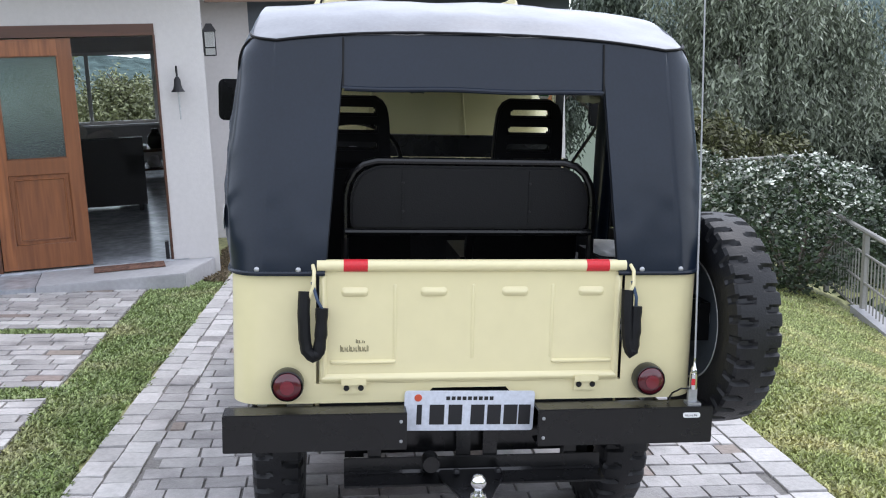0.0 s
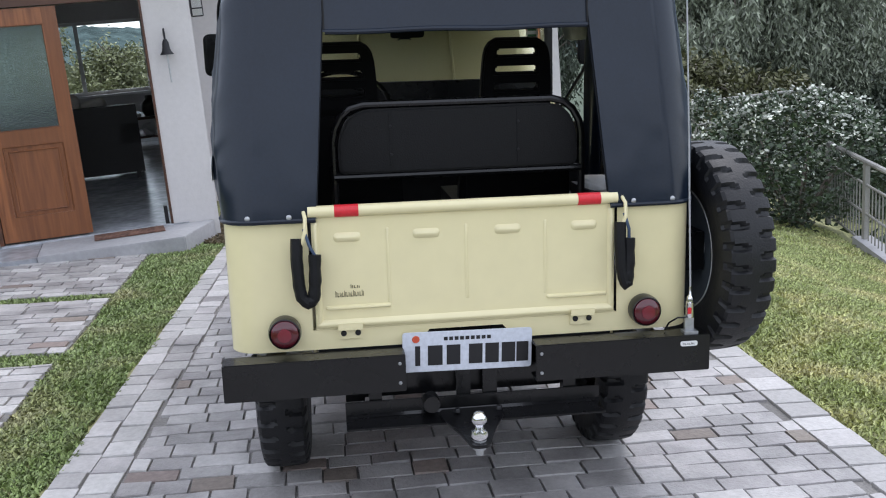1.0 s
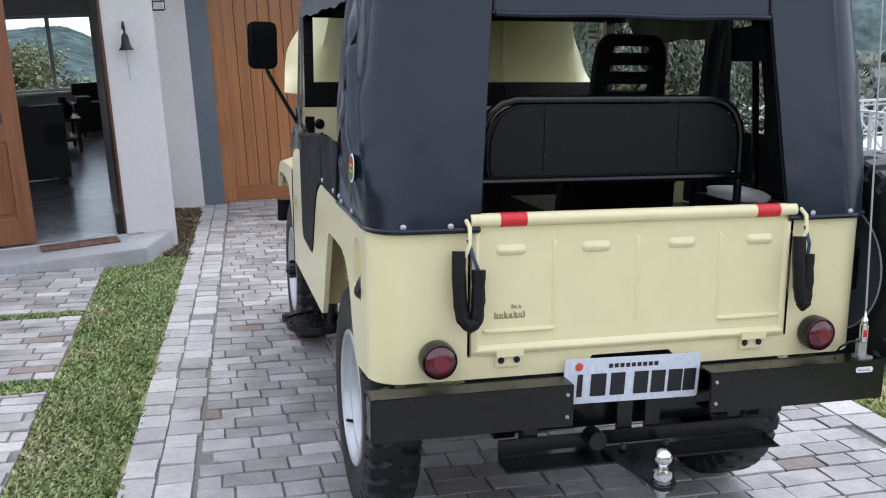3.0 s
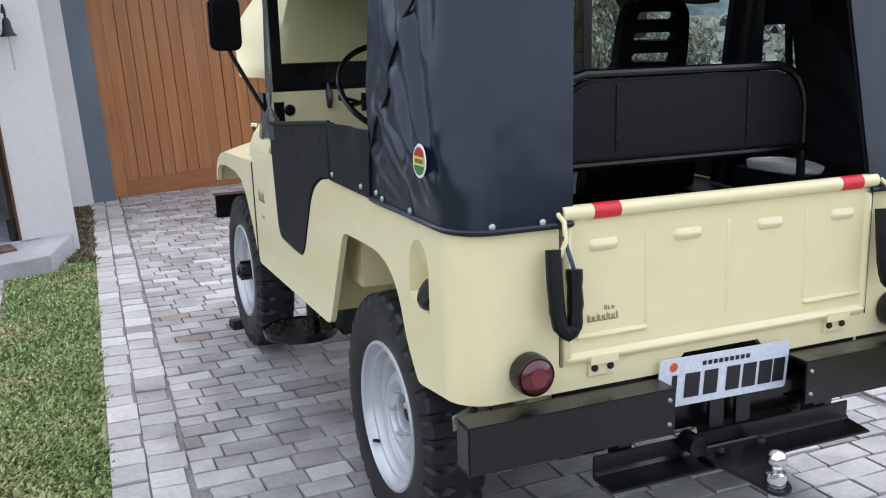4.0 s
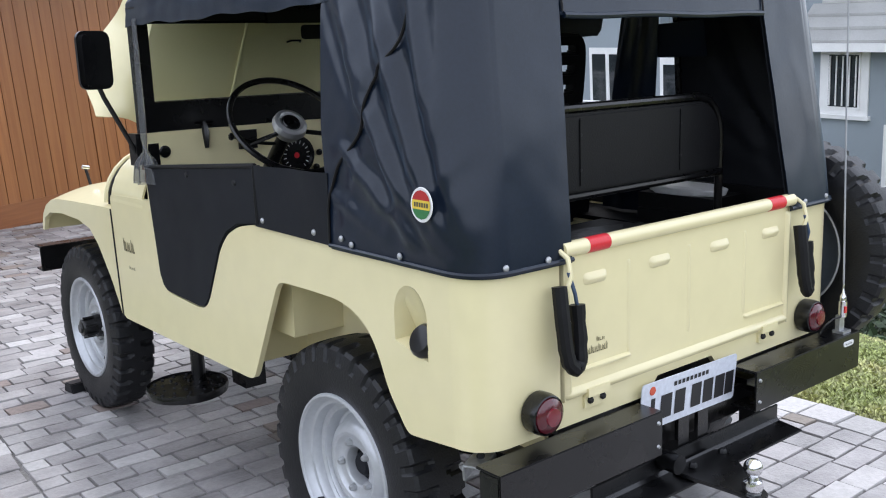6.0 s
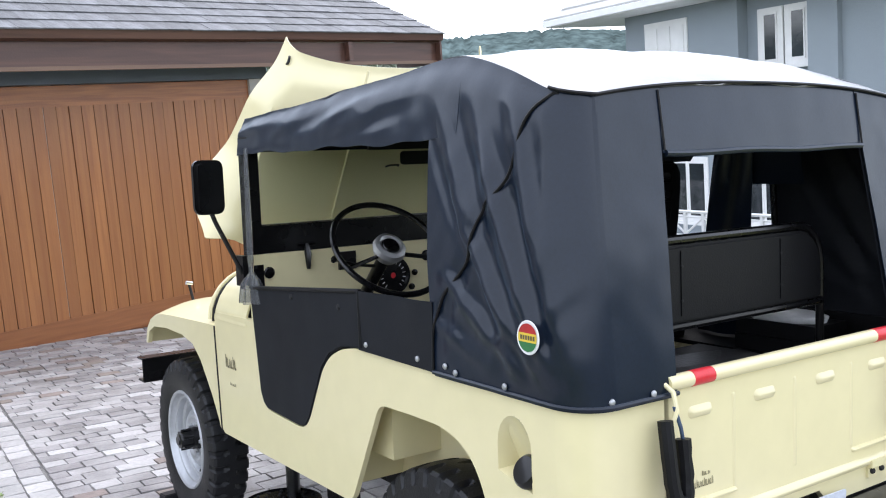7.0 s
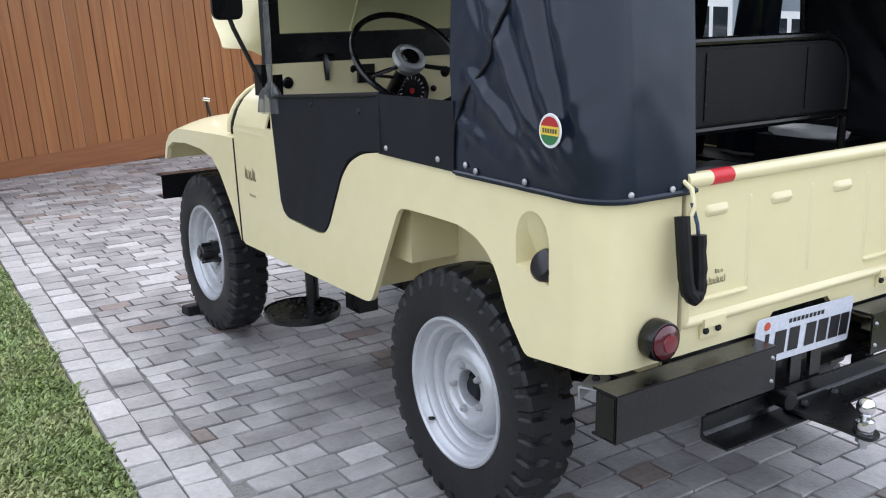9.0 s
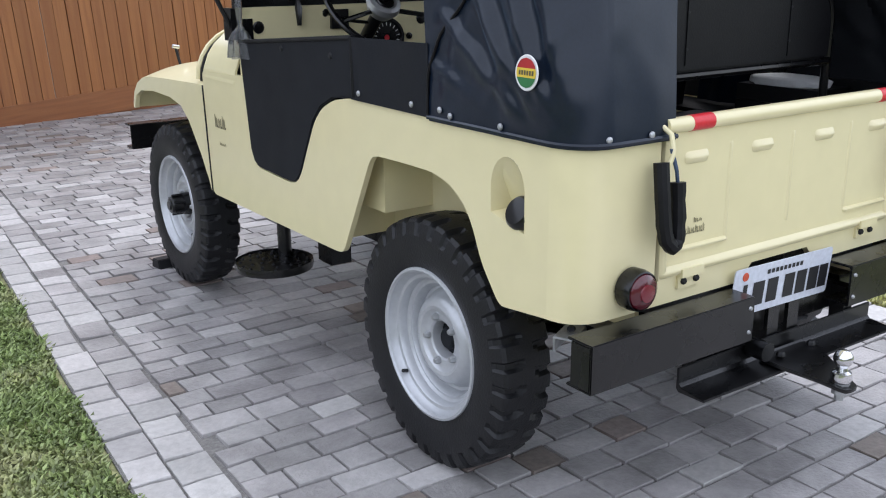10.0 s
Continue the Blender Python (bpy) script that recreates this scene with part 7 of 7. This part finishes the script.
def stone_shape(k):
    """Unit block, x and y from -0.5 to 0.5, with a worn top edge; z in metres."""
    r = random.Random(100 + k)
    base = [(-0.5, -0.5), (0.0, -0.5), (0.5, -0.5), (0.5, 0.5), (0.0, 0.5), (-0.5, 0.5)]
    low = [(x * (1 - r.uniform(-0.01, 0.045)), y * (1 - r.uniform(-0.02, 0.07))) for x, y in base]
    verts = [(x, y, -0.03) for x, y in low] + [(x, y, -0.004) for x, y in low]
    verts += [(x * 0.984, y * 0.972, r.uniform(-0.002, 0.002)) for x, y in low]
    n = 6
    faces = [tuple(range(12, 18))]
    for a in (0, 6):
        faces += [(a + i, a + (i + 1) % n, a + n + (i + 1) % n, a + n + i) for i in range(n)]
    return verts, faces


SHAPES = [stone_shape(k) for k in range(10)]
STONE_MESH = {}


def stone_mesh(k, kind):
    if (k, kind) not in STONE_MESH:
        me = bpy.data.meshes.new("paver")
        me.from_pydata(SHAPES[k][0], [], SHAPES[k][1])
        me.materials.append(STONES[kind][0])
        STONE_MESH[k, kind] = me
    return STONE_MESH[k, kind]


class Paving:
    def __init__(self, bed, near):
        self.bed, self.near, self.count, self.rest = bed, near, 0, {}

    def lay(self, x, y, w, d, kind, turn=0.0):
        k = rng.randrange(10)
        z = rng.uniform(-0.003, 0.003)
        m = Matrix.Translation((x, y, z)) @ pose(0, 0, 0, rng.uniform(-0.6, 0.6), rng.uniform(-0.6, 0.6), turn + rng.uniform(-0.8, 0.8)) @ Matrix.Diagonal((w, d, 1, 1))
        if self.near(x, y) and self.count < 300:
            ob = new("paver", stone_mesh(k, kind))
            ob.parent = self.bed
            ob.matrix_basis = m
            self.count += 1
        else:
            self.rest.setdefault(kind, []).append((k, m))

    def join(self, name, label):
        for kind, items in self.rest.items():
            verts, faces = [], []
            for k, m in items:
                o = len(verts)
                verts += [tuple(m @ Vector(v)) for v in SHAPES[k][0]]
                faces += [tuple(i + o for i in f) for f in SHAPES[k][1]]
            me = bpy.data.meshes.new(name)
            me.from_pydata(verts, [], faces)
            me.materials.append(STONES[kind][1])
            ob = new(name, me)
            ob.parent = self.bed
            tagged(ob, label=label, kind="stuff")


paving = Paving(drive, lambda x, y: 0.4 < y < 3.9 and x < 0.75)
SLANT = math.degrees(math.atan2(0.34, 7.4))
# border rows along both edges
for e, s in ((EDGE_L, 1), (EDGE_R, -1)):
    y = -4.95
    while y < 8.45:
        d = rng.uniform(0.13, 0.185)
        x = edge_x(e, y + d / 2)
        wide = rng.uniform(0.115, 0.13) if s > 0 else 0.175
        paving.lay(x + s * wide / 2, y + d / 2, wide - 0.006, d - 0.006, 1, -SLANT if s > 0 else -1.1)
        y += d
    y = -4.95
    while s > 0 and y < 8.45:
        d = rng.uniform(0.12, 0.175)
        x = edge_x(e, y + d / 2) + 0.124
        w = rng.uniform(0.125, 0.145)
        paving.lay(x + w / 2, y + d / 2, w - 0.006, d - 0.006, rng.choice((0, 0, 1, 1)), -SLANT)
        y += d
# field
y, row = -4.95, 0
while y < 8.5:
    d = rng.uniform(0.096, 0.126)
    x0, x1 = edge_x(EDGE_L, y) + 0.270, edge_x(EDGE_R, y) - 0.178
    x = x0 - (0.09 if row % 2 else 0.0)
    while x < x1 - 0.03:
        w = rng.choice((0.135, 0.155, 0.17, 0.18, 0.205)) * rng.uniform(0.94, 1.06)
        a, b = max(x, x0), min(x + w, x1)
        if b - a > 0.05:
            q = rng.random()
            kind = 2 if q < 0.08 else 1 if q < 0.27 else 0
            paving.lay((a + b) / 2, y + d / 2 + 0.012 * noise.noise(Vector((x * 1.3, y, 0))), b - a - 0.006, d - 0.006, kind)
        x += w
    y += d
    row += 1
paving.join("paving_rest", "grey split stone pavers of the drive")

# stepping pads of the same stone in the lawn
for y0, y1 in ((3.57, 4.98), (2.29, 3.46), (1.00, 2.09), (-0.35, 0.86)):
    bm = bm_new()
    box(bm, -3.75, -1.845, y0, y1, -0.06, -0.012)
    pad = structure("path_pad", bm, SAND, DRIVE, "paved pad of grey stones set in the lawn")
    pp = Paving(pad, lambda x, y: x > -3.2)
    y, row = y0, 0
    while y < y1 - 0.03:
        d = min(0.105, y1 - y)
        x = -3.75 + (0.1 if row % 2 else 0.0)
        while x < -1.87:
            w = rng.choice((0.18, 0.2, 0.21))
            b = min(x + w, -1.84)
            pp.lay((x + b) / 2, y + d / 2, b - x - 0.008, d - 0.009, 2 if rng.random() < 0.08 else rng.choice((0, 0, 1)))
            x += w
        y += d
        row += 1
    pp.join("pad_rest", "grey stones of the garden pad")

# ---- grass: short uneven blades over the lawns, kept off the paving ----
def on_paving(x, y):
    if edge_x(EDGE_L, y) - 0.005 + 0.02 * math.sin(y * 9) < x < edge_x(EDGE_R, y) + 0.01 and y < 8.6:
        return True
    if x < -1.83 and x > -3.76 and any(a + 0.02 < y < b - 0.02 for a, b in ((3.57, 4.98), (2.29, 3.46), (1.00, 2.09), (-0.35, 0.86))):
        return True
    q = HOUSE.inverted() @ (DRIVE @ Vector((x, y, 0)))
    return q.y > -0.60 and q.x < min(0.38, 0.08 + 0.5 * (q.y + 0.60))


def lawn(name, x0, x1, y0, y1, n, seed, label, size=0.034, keep=lambda x, y: True, mat=GRASS):
    r = np.random.RandomState(seed)
    X, Y = r.uniform(x0, x1, n), r.uniform(y0, y1, n)
    verts, faces = [], []
    for x, y in zip(X, Y):
        if on_paving(x, y) or not keep(x, y):
            continue
        p = DRIVE @ Vector((x, y, 0))
        z = ground_z(p.x, p.y)
        tall = size * (0.65 + 0.5 * r.rand() + 0.45 * noise.noise(Vector((x * 2.5, y * 2.5, 0))))
        a, lean = r.rand() * 6.283, r.uniform(0.3, 1.1)
        dx, dy = math.cos(a), math.sin(a)
        w = 0.0045 + 0.003 * r.rand()
        o = len(verts)
        verts += [(p.x - dy * w, p.y + dx * w, z), (p.x + dy * w, p.y - dx * w, z),
                  (p.x + dx * tall * lean * 0.5 + dy * w, p.y + dy * tall * lean * 0.5 - dx * w, z + tall * 0.75),
                  (p.x + dx * tall * lean * 1.2, p.y + dy * tall * lean * 1.2, z + tall),
                  (p.x + dx * tall * lean * 0.5 - dy * w, p.y + dy * tall * lean * 0.5 + dx * w, z + tall * 0.75)]
        faces.append((o, o + 1, o + 2, o + 3, o + 4))
    me = bpy.data.meshes.new(name)
    me.from_pydata(verts, [], faces)
    me.materials.append(mat)
    return tagged(new(name, me), label=label, category="grass", kind="stuff")


lawn("grass", -4.2, -1.1, -0.6, 5.6, 170000, 1, "short green lawn grass between the paved pads", 0.024)
lawn("grass", 1.55, 5.2, -0.8, 5.0, 130000, 2, "short yellow-green lawn grass beside the drive", 0.024, lambda x, y: x < 3.06 + 0.282 * y, GRASS_DRY)
lawn("grass", 1.65, 6.0, 5.0, 11.0, 40000, 3, "short green lawn grass beside the drive", 0.028, lambda x, y: x < min(5.0, 3.06 + 0.282 * y), GRASS_DRY)
lawn("grass", -6.2, -1.55, -5.0, -0.6, 55000, 7, "short green lawn grass before the pads", 0.026)
lawn("grass", -6.2, -4.2, -0.6, 5.6, 30000, 8, "short green lawn grass beside the pads", 0.026)
lawn("grass", 1.5, 5.2, -5.0, -0.8, 40000, 9, "short yellow-green lawn grass beside the drive", 0.024, mat=GRASS_DRY)
# leaf litter by the recess
lawn("ground_cover", -1.42, -1.10, 5.1, 7.6, 5000, 5, "brown ground cover beside the porch", 0.04, lambda x, y: x < edge_x(EDGE_L, y), DEAD_LEAF)
